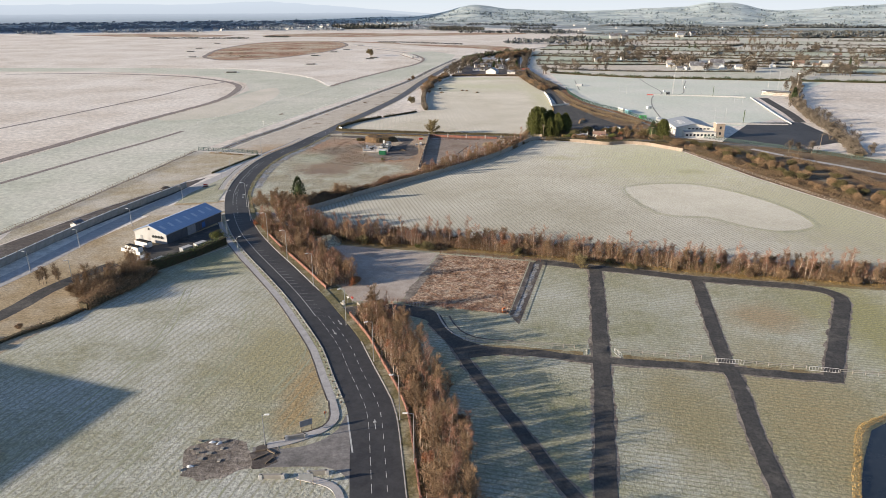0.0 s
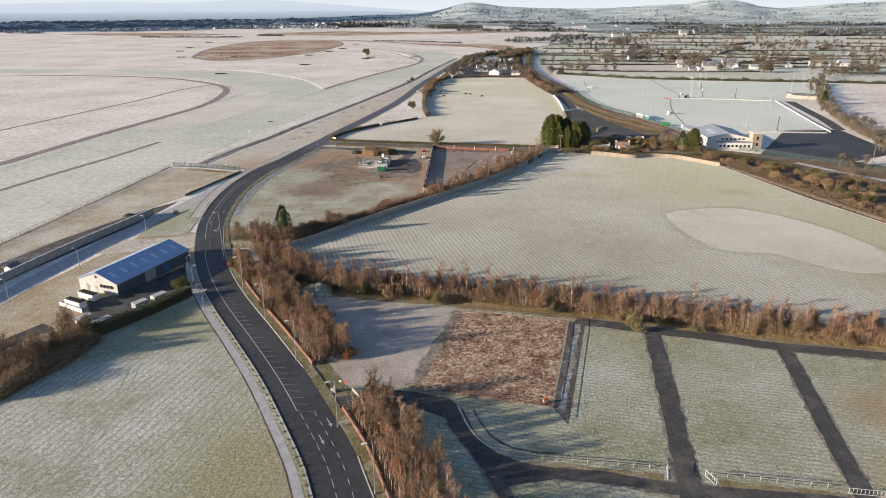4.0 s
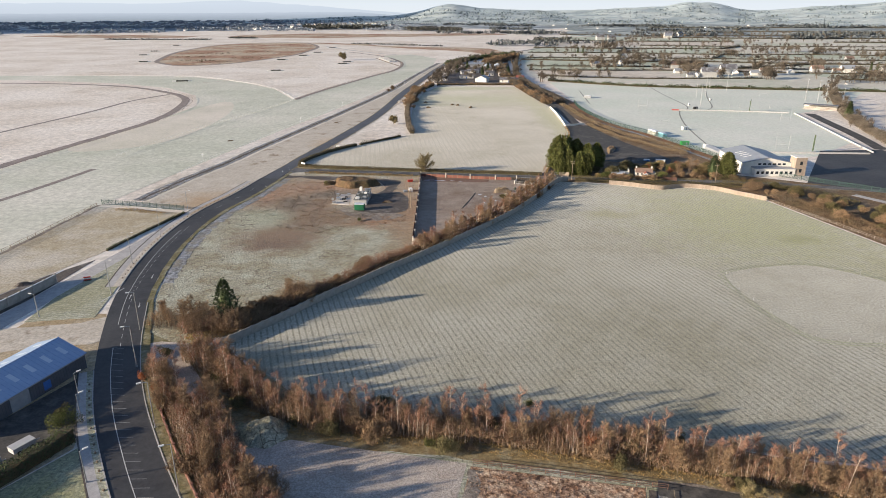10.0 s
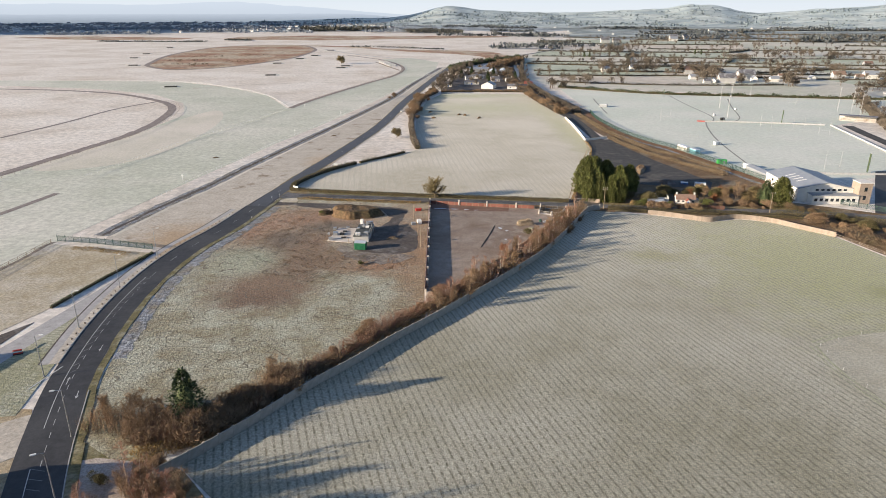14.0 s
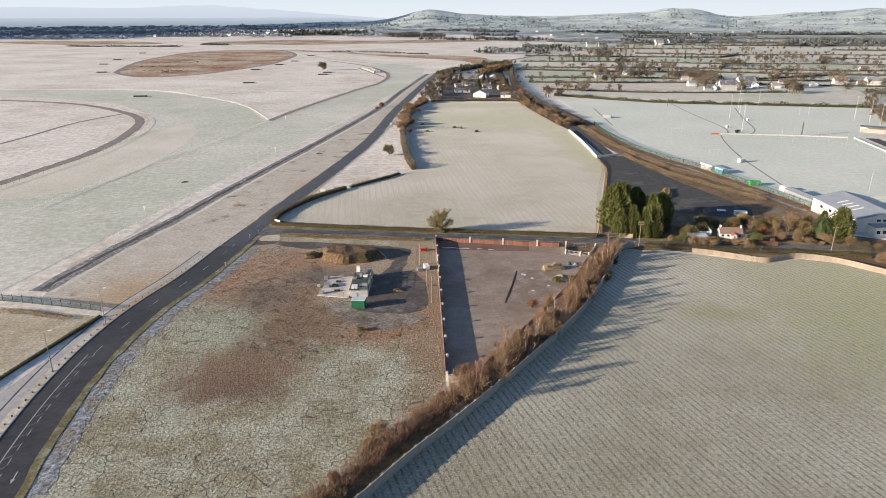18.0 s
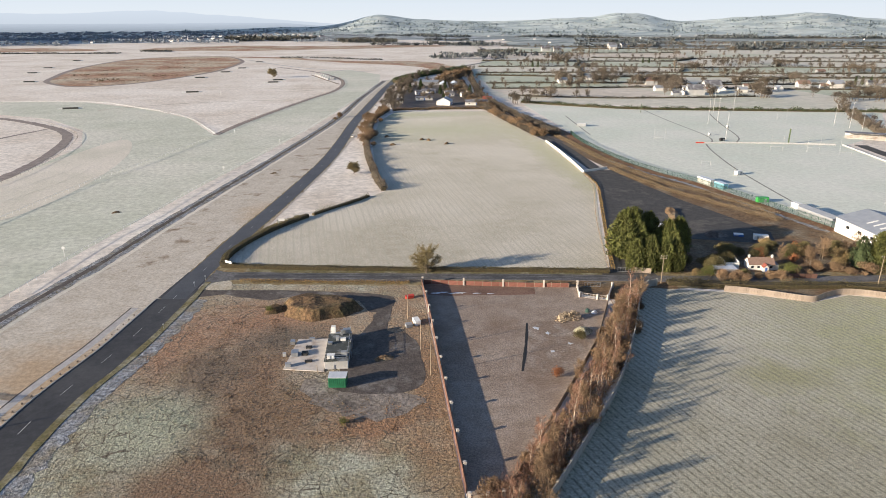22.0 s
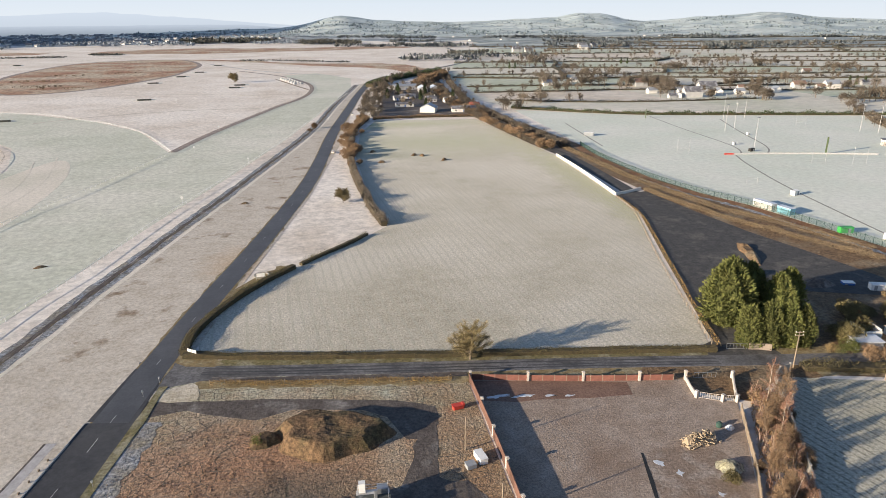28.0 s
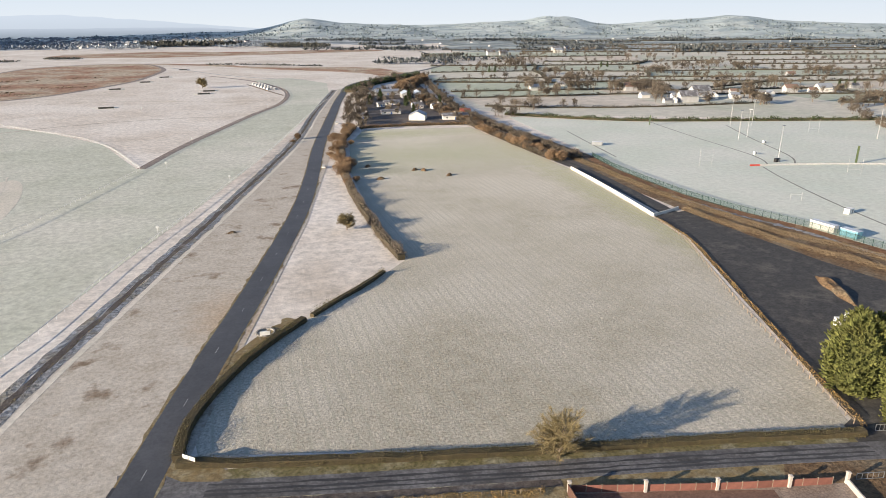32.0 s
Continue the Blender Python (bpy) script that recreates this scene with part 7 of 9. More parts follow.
for x, y, w, d, h, mt, lb in ((77.6, 427, 3.2, 2.4, 1.9, "white", "white portable cabin on the tarmac"), (81.6, 428.4, 2.6, 2.2, 1.9, "white", "white portable cabin on the tarmac"), (109.5, 413, 4.5, 2.0, 1.6, "white", "long white cabin in the scrub"), (104.5, 418, 3.0, 2.0, 0.6, "blue", "low blue tarpaulin-covered stack on tarmac")):
    c = thing("portable_cabin", lb, "cabin", "cabins", at=(x, y, 0), turn=-20)
    part("body", box(0, 0, 0.1, w, d, h, cut=0.05), mt, c)
    part("roof", box(0, 0, h + 0.1, w + 0.1, d + 0.1, 0.1, cut=0.05), "white", c)
    part("door", box(-w * 0.25, -d / 2 - 0.02, 0.15, 0.8, 0.05, h - 0.3), "grey", c)

# sports pavilion
pav = thing("sports_pavilion", "large white sports hall with grey roof and tower", "sports hall", at=(151, 403, 0), turn=-4)
part("wall", gable(29, 22, 5.2, 7.6), "render_white", pav)
pav.children[0].rotation_euler = (0, 0, radians(90))
pr = part("roof", slopes(29, 22, 5.2, 7.65, 0.4), "roof_grey", pav)
pr.rotation_euler = (0, 0, radians(90))
for i in range(4):
    k = (7.65 - 5.2) / 11
    u = -6 + i * 3.2
    part("rooflight", ([(u - 0.5, 4.0, 7.65 - 4.0 * k + 0.21), (u + 0.5, 4.0, 7.65 - 4.0 * k + 0.21), (u + 0.5, 8, 7.65 - 8 * k + 0.21), (u - 0.5, 8, 7.65 - 8 * k + 0.21)], [(3, 2, 1, 0)]), "white", pr)
part("front_annex", box(2, -16.6, 0, 18, 4.2, 3.4, cut=0.05), "render_white", pav)
part("annex_roof", box(2, -16.6, 3.4, 18.4, 4.6, 0.25), "roof_grey", pav)
for i in range(8):
    window(pav, -5.6 + i * 2.1, -18.72, 1.0, 1.2, 1.3, 0)
for i in range(6):
    window(pav, -3.5 + i * 2.2, -14.55, 4.2, 1.3, 0.9, 0)
for i in range(4):
    part("side_window", box(-11.03, -10 + i * 6, 2.8, 0.08, 1.6, 1.0), "glass", pav)
tw = part("tower", box(13.2, -15.6, 0, 5.0, 5.6, 8.4, cut=0.05), "palewall", pav)
for z in (1.8, 5.2):
    part("tower_window", box(13.2, -18.43, z, 1.1, 0.08, 1.6), "glass", tw)
part("tower_cap", box(13.2, -15.6, 8.4, 5.3, 5.9, 0.25), "render_white", tw)
gs = thing("store_shed", "long grey store shed beside the green fence", "shed", at=(146.5, 433, 0), turn=93)
part("wall", gable(18, 5.0, 2.4, 3.0), "grey", gs)
part("roof", slopes(18, 5.0, 2.4, 3.05, 0.2), "roof_grey", gs)
for x, y, a, ln, w, h, mt, rm, lb in ((133, 491, 100, 9.0, 2.6, 2.4, "render_white", "ice", "cream container beside the pitch"), (135.2, 482, 100, 6.0, 2.6, 2.4, "blue_pale", "ice", "pale blue container beside the pitch"),
                              (139, 457.5, -10, 4.6, 2.0, 1.9, "green_bright", "green_bright", "bright green team dugout"), (157.5, 505, 20, 3.6, 2.0, 1.8, "white", "white", "white team shelter between pitches"),
                              (147, 447, 95, 4.0, 2.2, 2.0, "white", "white", "small white kiosk beside the green fence"), (135, 661, 150, 6, 2.2, 2.0, "grey", "ice", "grey equipment container with a frosted roof"), (200, 592, 10, 3.0, 1.6, 1.6, "black", "black", "dark team shelter on the pitch"), (203, 612, 10, 1.6, 1.2, 1.4, "white", "white", "small white box on the pitch edge"), (232, 640, 10, 1.6, 1.2, 1.4, "white", "white", "small white box on the pitch edge")):
    c = thing("pitch_side_container", lb, "container", at=(x, y, 0), turn=a)
    part("body", box(0, 0, 0.1, ln, w, h, cut=0.05), mt, c)
    part("roof", box(0, 0, h + 0.1, ln + 0.1, w + 0.1, 0.1, cut=0.05), rm, c)
    part("door", box(ln * 0.2, -w / 2 - 0.02, 0.15, 0.9, 0.05, h * 0.8), "grey", c)


def goal(x, y, x2, y2, h, label="tall white H-shaped goal posts"):
    g = thing("goal_posts", label, "goal", "goal posts")
    for u, v in ((x, y), (x2, y2)):
        part("upright", tube((u, v, 0), (u, v, h), 0.06, 0.05, 6), "cladding", g)
    part("crossbar", tube((x, y, 2.5), (x2, y2, 2.5), 0.06, n=6), "cladding", g)


for q in ((157.5, 596, 163.7, 594.5), (209.5, 558, 216, 556.5), (183.5, 444, 190, 442.5), (236, 537, 242, 535.5), (228, 552, 234, 550), (150, 526, 154.5, 525), (286, 665, 292, 663), (170, 735, 176, 733)):
    goal(*q, 8.5 if q[0] != 150 else 3.5)


def floodlight(x, y, h=17):
    f = thing("floodlight_mast", "tall pale floodlight mast", "floodlight", "floodlights", at=(x, y, 0), turn=RND.uniform(0, 360))
    part("mast", tube((0, 0, 0), (0, 0, h), 0.15, 0.08, 8), "cladding", f)
    part("head_frame", box(0, 0, h, 2.4, 0.15, 0.2), "steel", f)
    for k in (-0.9, -0.3, 0.3, 0.9):
        part("lamp", box(k, 0.12, h + 0.1, 0.45, 0.25, 0.4, cut=0.05), "grey", f)


for x, y in ((259, 706), (274, 703), (206, 598), (236, 660), (309, 635), (314, 626), (311, 611), (318, 600), (226, 655)):
    floodlight(x, y)
for x, y, h in ((199.5, 436, 9), (234, 577, 9), (205, 720, 7)):
    n_ = thing("ball_net", "tall dark green ball-stop net on poles", "net", at=(x, y, 0), turn=80)
    for k in (-0.7, 0.7):
        part("pole", tube((k, 0, 0), (k, 0, h), 0.1, n=6), "green_steel", n_)
    part("net", box(0, 0, 0.5, 1.3, 0.06, h - 0.5), "leaf_dark", n_)
panel_line("pitch_boards", [(185, 586), (205, 583), (234, 576), (262, 567)], 4.0, 0.1, 0.8, "cladding", "white advertising boards along the pitch", "boards")
panel_line("pitch_boards", [(180, 587), (186, 586)], 3.0, 0.1, 0.8, "red", "red advertising boards at the pitch corner", "boards")
panel_line("pitch_wall", [(262, 567), (250, 518), (237, 466), (229, 430)], 4.0, 0.2, 0.9, "cladding", "low white wall along the pitch", "wall")
panel_line("pitch_wall", [(170, 434.5), (200, 431), (229, 428)], 4.0, 0.2, 0.9, "cladding", "low white wall along the pitch", "wall")
st = thing("spectator_stand", "low spectator stand with a dark flat roof", "stand", at=(292, 585, 0), turn=-34)
part("back_wall", box(0, 3, 0, 22, 0.3, 3.4), "render_white", st)
part("roof", box(0, 0.5, 3.4, 23, 7, 0.3), "slate", st)
for i in range(4):
    part("step", box(0, -2 + i * 1.2, 0, 22, 1.2, 0.4 + 0.4 * i), "concrete", st)
for i in range(6):
    part("column", box(-10.5 + 4.2 * i, -2.6, 0, 0.2, 0.2, 3.4), "steel", st)
ground_sheet("pitch_path_1", ribbon([(185, 584), (176, 560), (163, 514), (151, 453)], 0.9, 0.05), "pitch_path", "narrow worn path between the pitches", "path")
ground_sheet("pitch_path_2", ribbon([(217, 752), (207, 679), (200, 610), (190, 586)], 0.9, 0.05), "pitch_path", "narrow worn path between the pitches", "path")
ground_sheet("pitch_path_3", ribbon([(256, 706), (236, 655), (218, 604), (205, 585)], 0.9, 0.05), "pitch_path", "narrow worn path between the pitches", "path")
ground_sheet("pitch_path_4", ribbon([(140, 712), (134, 670), (128, 626)], 0.9, 0.05), "pitch_path", "narrow worn path on the pitch", "path")
ground_sheet("pitch_lane", ribbon([(240, 440), (252, 480), (264, 530), (273, 566)], 7, 0.05), "asphalt_old", "dark lane beside the pitch wall", "road")
ground_sheet("dirt_path_east", ribbon([(168, 352), (180, 330), (200, 300), (230, 250)], 3.4, 0.05), "path", "frosted track through scrub", "path")

# hamlet ahead
HAM = ((19, 812, -5, 7, 5, 2.6, 4.4, "render_white", "slate", "small white cottage by the road", (2.8,)), (58, 796, 70, 13, 12, 3.6, 6.4, "render_white", "roof_grey", "cream barn with a grey sheet roof", ()),
       (85, 790, -8, 19, 8, 2.8, 4.6, "render_white", "slate", "long low white bungalow", (0,)), (72, 862, 5, 9, 7, 2.8, 5.2, "render_white", "slate", "white house with a dark roof", (3.6,)),
       (56, 893, 0, 14, 6, 2.6, 4.2, "render_white", "slate", "long white cottage among trees", ()), (80, 950, 85, 22, 9, 4.0, 6.0, "cladding", "roof_light", "farm shed with a pale roof", ()),
       (92, 950, 85, 20, 9, 4.0, 6.0, "cladding", "roof_light", "farm shed with a pale roof", ()), (66, 975, 5, 24, 9, 4.0, 5.6, "cladding", "roof_grey", "long grey farm shed in the hamlet", ()),
       (44, 832, 0, 15, 6, 2.4, 3.6, "render_white", "slate", "low stable range with a dark roof", ()), (86, 855, 10, 7, 6, 2.6, 4.4, "render_white", "slate", "small white house among trees", (2.5,)), (44, 880, 10, 6, 5, 2.6, 4.2, "render_white", "slate", "small white house among trees", ()), (100, 815, -5, 8, 6, 2.6, 4.2, "brick", "tile_red", "reddish outbuilding with tiled roof", ()))
for x, y, a, lx, ly, e, r, wm, rm, lb, ch in HAM:
    house("village_house" if ch or "house" in lb or "cottage" in lb else "farm_building", x, y, a, lx, ly, e, r, wm, rm, lb, "house" if ch else "building", ch, 3)
ground_sheet("yard_2", patch([(10, 775), (95, 765), (104, 800), (100, 900), (105, 985), (50, 985), (30, 900)], 0.035), "mud", "dark yard ground among the houses", "yard")
for x, y in ((-3, 637), (18, 623), (22, 621), (31, 607), (-1, 608)):
    mound("dung_heap", x, y, 2.6, 1.6, 1.1, RND.uniform(0, 90), "heath", "brown heap on the frosted meadow", 0.2, 0.3, 18, "heap")
for x, y in ((-64, 541), (-118, 480)):
    mound("grass_hump", x, y, 2.2, 1.0, 0.6, 20, "heath", "dark hump in the roadside grass", 0.2, 0.2, 14, "hump")
stn = thing("roadside_monument", "stone ring seat round an iron roadside monument", "monument", at=(-53, 459, 0))
part("ring", join(*[box(2.0 * math.cos(t), 2.0 * math.sin(t), 0, 0.7, 0.35, 0.4, math.degrees(t) + 90) for t in np.arange(0, 6.2, 0.42)]), "wall", stn)
part("sign_plate", box(0, -3.2, 1.0, 2.2, 0.1, 1.0, 0, 0.02), "white", stn)
for k in (-1, 1):
    part("leg", box(k * 1.2, -3.1, 0, 0.1, 0.1, 2.0), "steel", stn)

# ---- hedges, scrub and trees of the middle distance ----
hedge([(-67, 414), (-66, 425), (-60, 440), (-52, 453), (-44, 463)], 2.6, 2.0, "leaf_olive", "dark winter hedge between road and meadow", size=0.13, dens=26)
ground_sheet("verge_hedge", ribbon([(-68.5, 411), (-67.5, 425), (-61.5, 440.5), (-53.5, 454), (-45.5, 464.5)], 3.2, 0.05, off=1.4, wob=0.3, step=2.0), "rank_brown", "brown rough grass between road and hedge", "verge")
hedge([(-42, 465), (-34, 474), (-28, 480), (-20, 490)], 1.8, 1.4, "leaf_olive", "thin gappy hedge in the meadow", size=0.14, dens=16, ragged=0.6)
hedge([(-13, 499), (-15, 520), (-16, 545), (-17, 578), (-16, 627), (-12, 670), (-7, 714), (6, 762)], 3.6, 2.8, "twig_far", "tall brown hedge beside the roadside grass", size=0.17, dens=12, ragged=0.5, aspect=3.5)
scatter(SCRUB, [(-16, 600), (-14, 660), (-7, 714), (6, 770)], 5, 6.0, 1.2, 1.9)
hedge([(49, 393), (56, 415), (67, 447), (82, 493), (85, 518)], 1.2, 0.7, "leaf_gold", "strip of dry golden grass under the fence", "grass_strip", 0.11, 20, 0.4, 2.0, 0.3, "grass")
hedge([(-92, 151), (-89, 159), (-86, 167), (-84.6, 176)], 4.5, 2.8, "twig_brown", "overgrown brown hedge of bare scrub", size=0.1, dens=26, ragged=0.5, aspect=9.0)
hedge([(-112, 112), (-105, 128), (-99.6, 138), (-95, 143.5), (-92, 151)], 1.6, 1.0, "leaf_rust_dry", "low thin hedge of brambles along the pasture", size=0.12, dens=14, ragged=0.6, aspect=4.0)
saplings("sapling_thicket", [(-99, 160), (-93, 164), (-89, 173), (-88, 181)], 8, 1000, 5.0, "twig_brown", "tall bare brown scrub beside the track")
hedge([(-86.5, 176), (-82, 182), (-77, 190), (-71.5, 200.5)], 3.2, 3.7, "leaf_dark", "clipped dark green hedge below the yard", size=0.2, dens=18, ragged=0.12)
scatter(BROWN, [(-99, 161), (-93, 165), (-90, 173), (-89, 181)], 8, 1.8, 0.6, 0.9)
scatter(SCRUB, [(-99, 159), (-92, 163), (-88, 174)], 7, 2.0, 0.9, 1.4)
scatter(SCRUB, [(-111, 121), (-104, 133), (-99, 141)], 5, 5.0, 0.6, 1.0, off=3)
scatter(BROWN, [(-113, 168), (-107, 170)], 4, 1.6, 0.5, 0.75)
GREENB.put(-75.5, 205, 0.9)
OLIVEB.put(-77, 207.5, 0.8, label="rusty bush in the shaded yard")
hedge([(-108, 298), (-104, 314), (-97, 338)], 1.1, 0.9, "leaf_dark", "low dark hedge round the fenced strip", size=0.14, dens=22)
hedge([(-118, 358), (-110, 392), (-104, 421), (-97, 452), (-83, 511), (-67, 576), (-35, 718), (-12, 862)], 0.6, 0.3, "leaf_olive", "rank dark grass along the ditch", "ditch_grass", 0.15, 4, 0.5, 2.0, 0.3, "grass")
for x, y, s in ((-33, 730, 1.5), (-36, 718, 1.1)):
    SCRUB.put(x, y, s)
hedge([(-58.5, 228.5), (-50, 219), (-32, 204.5), (-8, 200), (12, 195.5), (33, 189.5), (53, 183.5), (82, 175.5), (122, 167.5), (165, 159.5)], 4.6, 2.2, "twig_brown", "brown bare thicket filling the birch belt", "thicket", 0.09, 22, 0.6, 9.0, 0.2, "thicket")
# golden grass under the belt, wall scrub
hedge([(-56, 218), (-32, 201.5), (-8, 197), (12, 192.5), (33, 186.5), (53, 180.5), (82, 172.5), (122, 164)], 2.4, 0.6, "leaf_gold", "dry golden grass along the foot of the belt", "grass_strip", 0.11, 20, 0.5, 2.0, 0.2, "grass")
hedge([(-62, 237), (-52, 240.5), (-38, 258.5), (-22, 279), (-10, 292), (2, 305), (14, 321), (26, 338), (40, 360), (48, 374)], 3.0, 1.0, "leaf_rust_dry", "rusty bracken along the concrete wall", "bracken", 0.11, 22, 0.5, 2.6, 0.3, "bracken")
for rb in (RBELT_N, RBELT_S):
    B = np.array(rb)
    hedge([tuple(p) for p in B + normals(B) * -3.2], 8.0, 1.5, "leaf_rust_dry", "rusty undergrowth below the roadside trees", "bracken", 0.25, 7, 0.5, 1.8, 0.3, "bracken")
scatter(BROWN, [(-73, 246), (-66, 246), (-60, 242)], 6, 1.5, 0.5, 0.75)
RUSTB.put(13.4, 336, 0.85)
OLIVEB.put(24.5, 352, 0.6)
ROUND.put(40.6, 178.6, 0.62, which=1, label="small spreading lichened tree at the estate road corner")
OLIVEB.put(41.5, 183, 0.7)
for x, y, s in ((72, 178, 0.9), (80, 176, 1.0), (87, 175, 0.8)):
    GREENB.put(x, y, s)
RUSTB.put(19, 193, 1.3)
# scrub corridor by the railway and the cottage
hedge([(60, 381), (72, 378), (90, 374), (110, 371), (128, 366)], 4.0, 1.5, "leaf_olive", "rough scrub hedge along the lane", size=0.13, dens=16, ragged=0.6, aspect=3.0)
scatter(SCRUB, [(126, 362), (134, 340), (146, 300), (160, 250), (175, 200)], 20, 3.6, 0.9, 1.5, off=11)
scatter(OLIVEB, [(130, 362), (140, 330), (152, 290), (166, 245), (180, 200)], 20, 3.4, 0.7, 1.15, off=11)
hedge([(134, 352), (146, 310), (158, 265), (172, 215), (190, 170)], 10, 1.6, "leaf_rust_dry", "tangled bramble bank beside the field fence", "bramble", 0.2, 9, 0.6, 2.5, 0.3, "bramble")
scatter(OLIVEB, [(72, 392), (80, 395), (100, 400), (118, 398), (132, 388)], 9, 3.2, 0.8, 1.3)
scatter(SCRUB, [(78, 381), (90, 380), (104, 383), (120, 380), (138, 372)], 5, 3.0, 0.7, 1.1)
for x, y, s in ((98, 396, 1.2), (106, 391, 1.0), (112, 399, 1.3), (88, 397, 1.0)):
    RUSTB.put(x, y, s)
for x, y, s in ((85, 383, 0.8), (100, 383, 0.9), (108, 397, 1.0), (75, 384, 0.9)):
    GREENB.put(x, y, s)
scatter(BROWN, [(104, 388), (116, 392), (130, 392)], 8, 4.0, 0.6, 0.9)
FIR.put(123.5, 385, 0.9, which=0)
CLUMP.put(129, 383.5, 0.66, which=2, label="broad dark conifer beside the sports hall")
for x, y, s in ((107, 406.5, 1.0), (98.5, 391, 0.6), (116, 384, 0.9), (112, 395, 0.8), (120.5, 389, 1.1), (71, 385.5, 0.7), (86, 384, 0.6)):
    GOLDB.put(x, y, s)
RAILBANK = [(134, 440), (126, 470), (116, 492), (111, 520), (107, 552), (106, 592), (105, 640), (104, 660)]
hedge(RAILBANK, 5, 0.8, "reed", "pale dead reeds on the bank below the green fence", "reeds", 0.09, 18, 0.5, 6.0, 0.25, "reeds")
ground_sheet("rust_strip", ribbon(GFENCE[1:], 3.6, 0.045, off=2.6, wob=0.35, step=2.0), "rust_bank", "rusty bare strip along the green fence", "bank")
ground_sheet("bank_ditch", ribbon(GFENCE[1:6], 2.0, 0.05, off=6.0, wob=0.4, step=1.6), "ditch_frost", "dark frosted ditch below the rusty strip", "ditch")
hedge([(130, 432), (120, 456), (111, 478), (105, 505), (102, 526)], 3.5, 1.1, "reed", "dry reed strip beside the tarmac", "reeds", 0.10, 20, 0.4, 6.0, 0.3, "reeds")
RAIL1 = [(94, 625), (90, 690), (88, 763), (86, 840), (95, 950), (104, 1060), (112, 1140)]
RAIL2 = [(106, 625), (103, 690), (101, 763), (103, 856), (116, 960), (136, 1090), (156, 1211)]
hedge(RAIL1, 6, 3.0, "twig_far", "dense bare thicket along the railway", "thicket", 0.26, 7, 0.5, 4.0, 0.6, "thicket")
hedge(RAIL2, 6, 3.2, "twig_far", "dense bare thicket along the railway", "thicket", 0.26, 7, 0.5, 4.0, 0.6, "thicket")
scatter(SCRUB, RAIL1, 5, 9, 1.3, 2.0)
scatter(FARTREE, RAIL1[2:], 6, 16, 0.6, 0.9)
scatter(FARTREE, RAIL2[2:], 6, 16, 0.5, 0.8)
ground_sheet("railway", ribbon([(100, 600), (97, 690), (95, 763), (95, 850), (106, 960), (120, 1080), (140, 1200)], 6, 0.05, step=10), "mud", "dark railway cutting", "railway")
# trees round the hamlet
scatter(FARTREE, [(8, 770), (12, 800), (18, 850), (30, 920), (45, 1000), (60, 1060)], 14, 8, 0.55, 0.85)
scatter(FARTREE, [(30, 880), (60, 1000), (90, 1000), (100, 900)], 22, 10, 0.5, 0.8)
for x, y, s in ((62, 830, 0.5), (66, 880, 0.6), (38, 900, 0.6), (96, 880, 0.6), (76, 915, 0.7), (52, 930, 0.7)):
    FIR.put(x, y, s, which=2)
hedge([(10, 762), (30, 765), (60, 764), (92, 760)], 3, 2.0, "twig_brown", "brown hedge below the hamlet", size=0.5, dens=4)
hedge([(32, 1010), (60, 1075), (100, 1140), (150, 1210)], 12, 5, "leaf_dark", "dark belt of evergreen trees at the bend", "shelter_belt", 1.0, 1.6, 0.4, 1.2, 0.8, "trees")
hedge([(80, 985), (105, 1050), (140, 1130)], 14, 7, "twig_brown", "bare wood behind the hamlet", "shelter_belt", 1.1, 1.4, 0.5, 1.6, 0.7, "trees")

# ---- hedged farmland to the north-east ----
ground_sheet("farmland", patch([(128, 800), (394, 700), (900, 560), (2600, 400), (3600, 2600), (1500, 3600), (700, 3400), (420, 2000), (260, 1480), (180, 1300), (125, 1050), (108, 900)], 0.012), "farmland", "patchwork of frosted pastures", "fields")
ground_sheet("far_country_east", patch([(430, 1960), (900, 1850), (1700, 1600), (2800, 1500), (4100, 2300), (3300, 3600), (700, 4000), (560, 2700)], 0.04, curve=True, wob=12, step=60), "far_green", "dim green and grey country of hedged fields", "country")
hedge([(128, 800), (203, 745), (297, 718), (394, 694), (520, 660)], 3.5, 2.4, "leaf_dark", "dark evergreen hedge behind the pitches", size=0.6, dens=3.5, ragged=0.5)
far_rows = ((850, 130), (935, 128), (985, 135), (1085, 145), (1150, 160), (1270, 180), (1400, 215), (1500, 265), (1690, 300), (1900, 330), (2050, 400), (2380, 440), (2800, 560))
HROWS, FAR_ROWS = [], []
for i, (y0, x0) in enumerate(far_rows):
    xs = np.linspace(x0, x0 + (0.95 * y0 if y0 > 1000 else 620), 9)
    ys = y0 - 0.22 * (xs - x0) + 12 * np.sin(xs * 0.02 + i * 1.7) + RND.normal(0, y0 * 0.006, 9)
    HROWS.append((xs, ys))
    f = max(1.0, y0 / 900)
    a = int(RND.integers(0, 2)) if i > 1 else 0
    while a < 8:
        b = min(8, a + int(RND.integers(2, 6)))
        hedge(list(zip(xs[a:b + 1], ys[a:b + 1])), 2.2 * f, RND.uniform(1.2, 2.2) * f ** 0.7, "leaf_far", "dark field hedge with gaps", size=0.6 * f, dens=2.6 / f ** 2, ragged=0.7)
        a = b + int(RND.uniform() < 0.35)
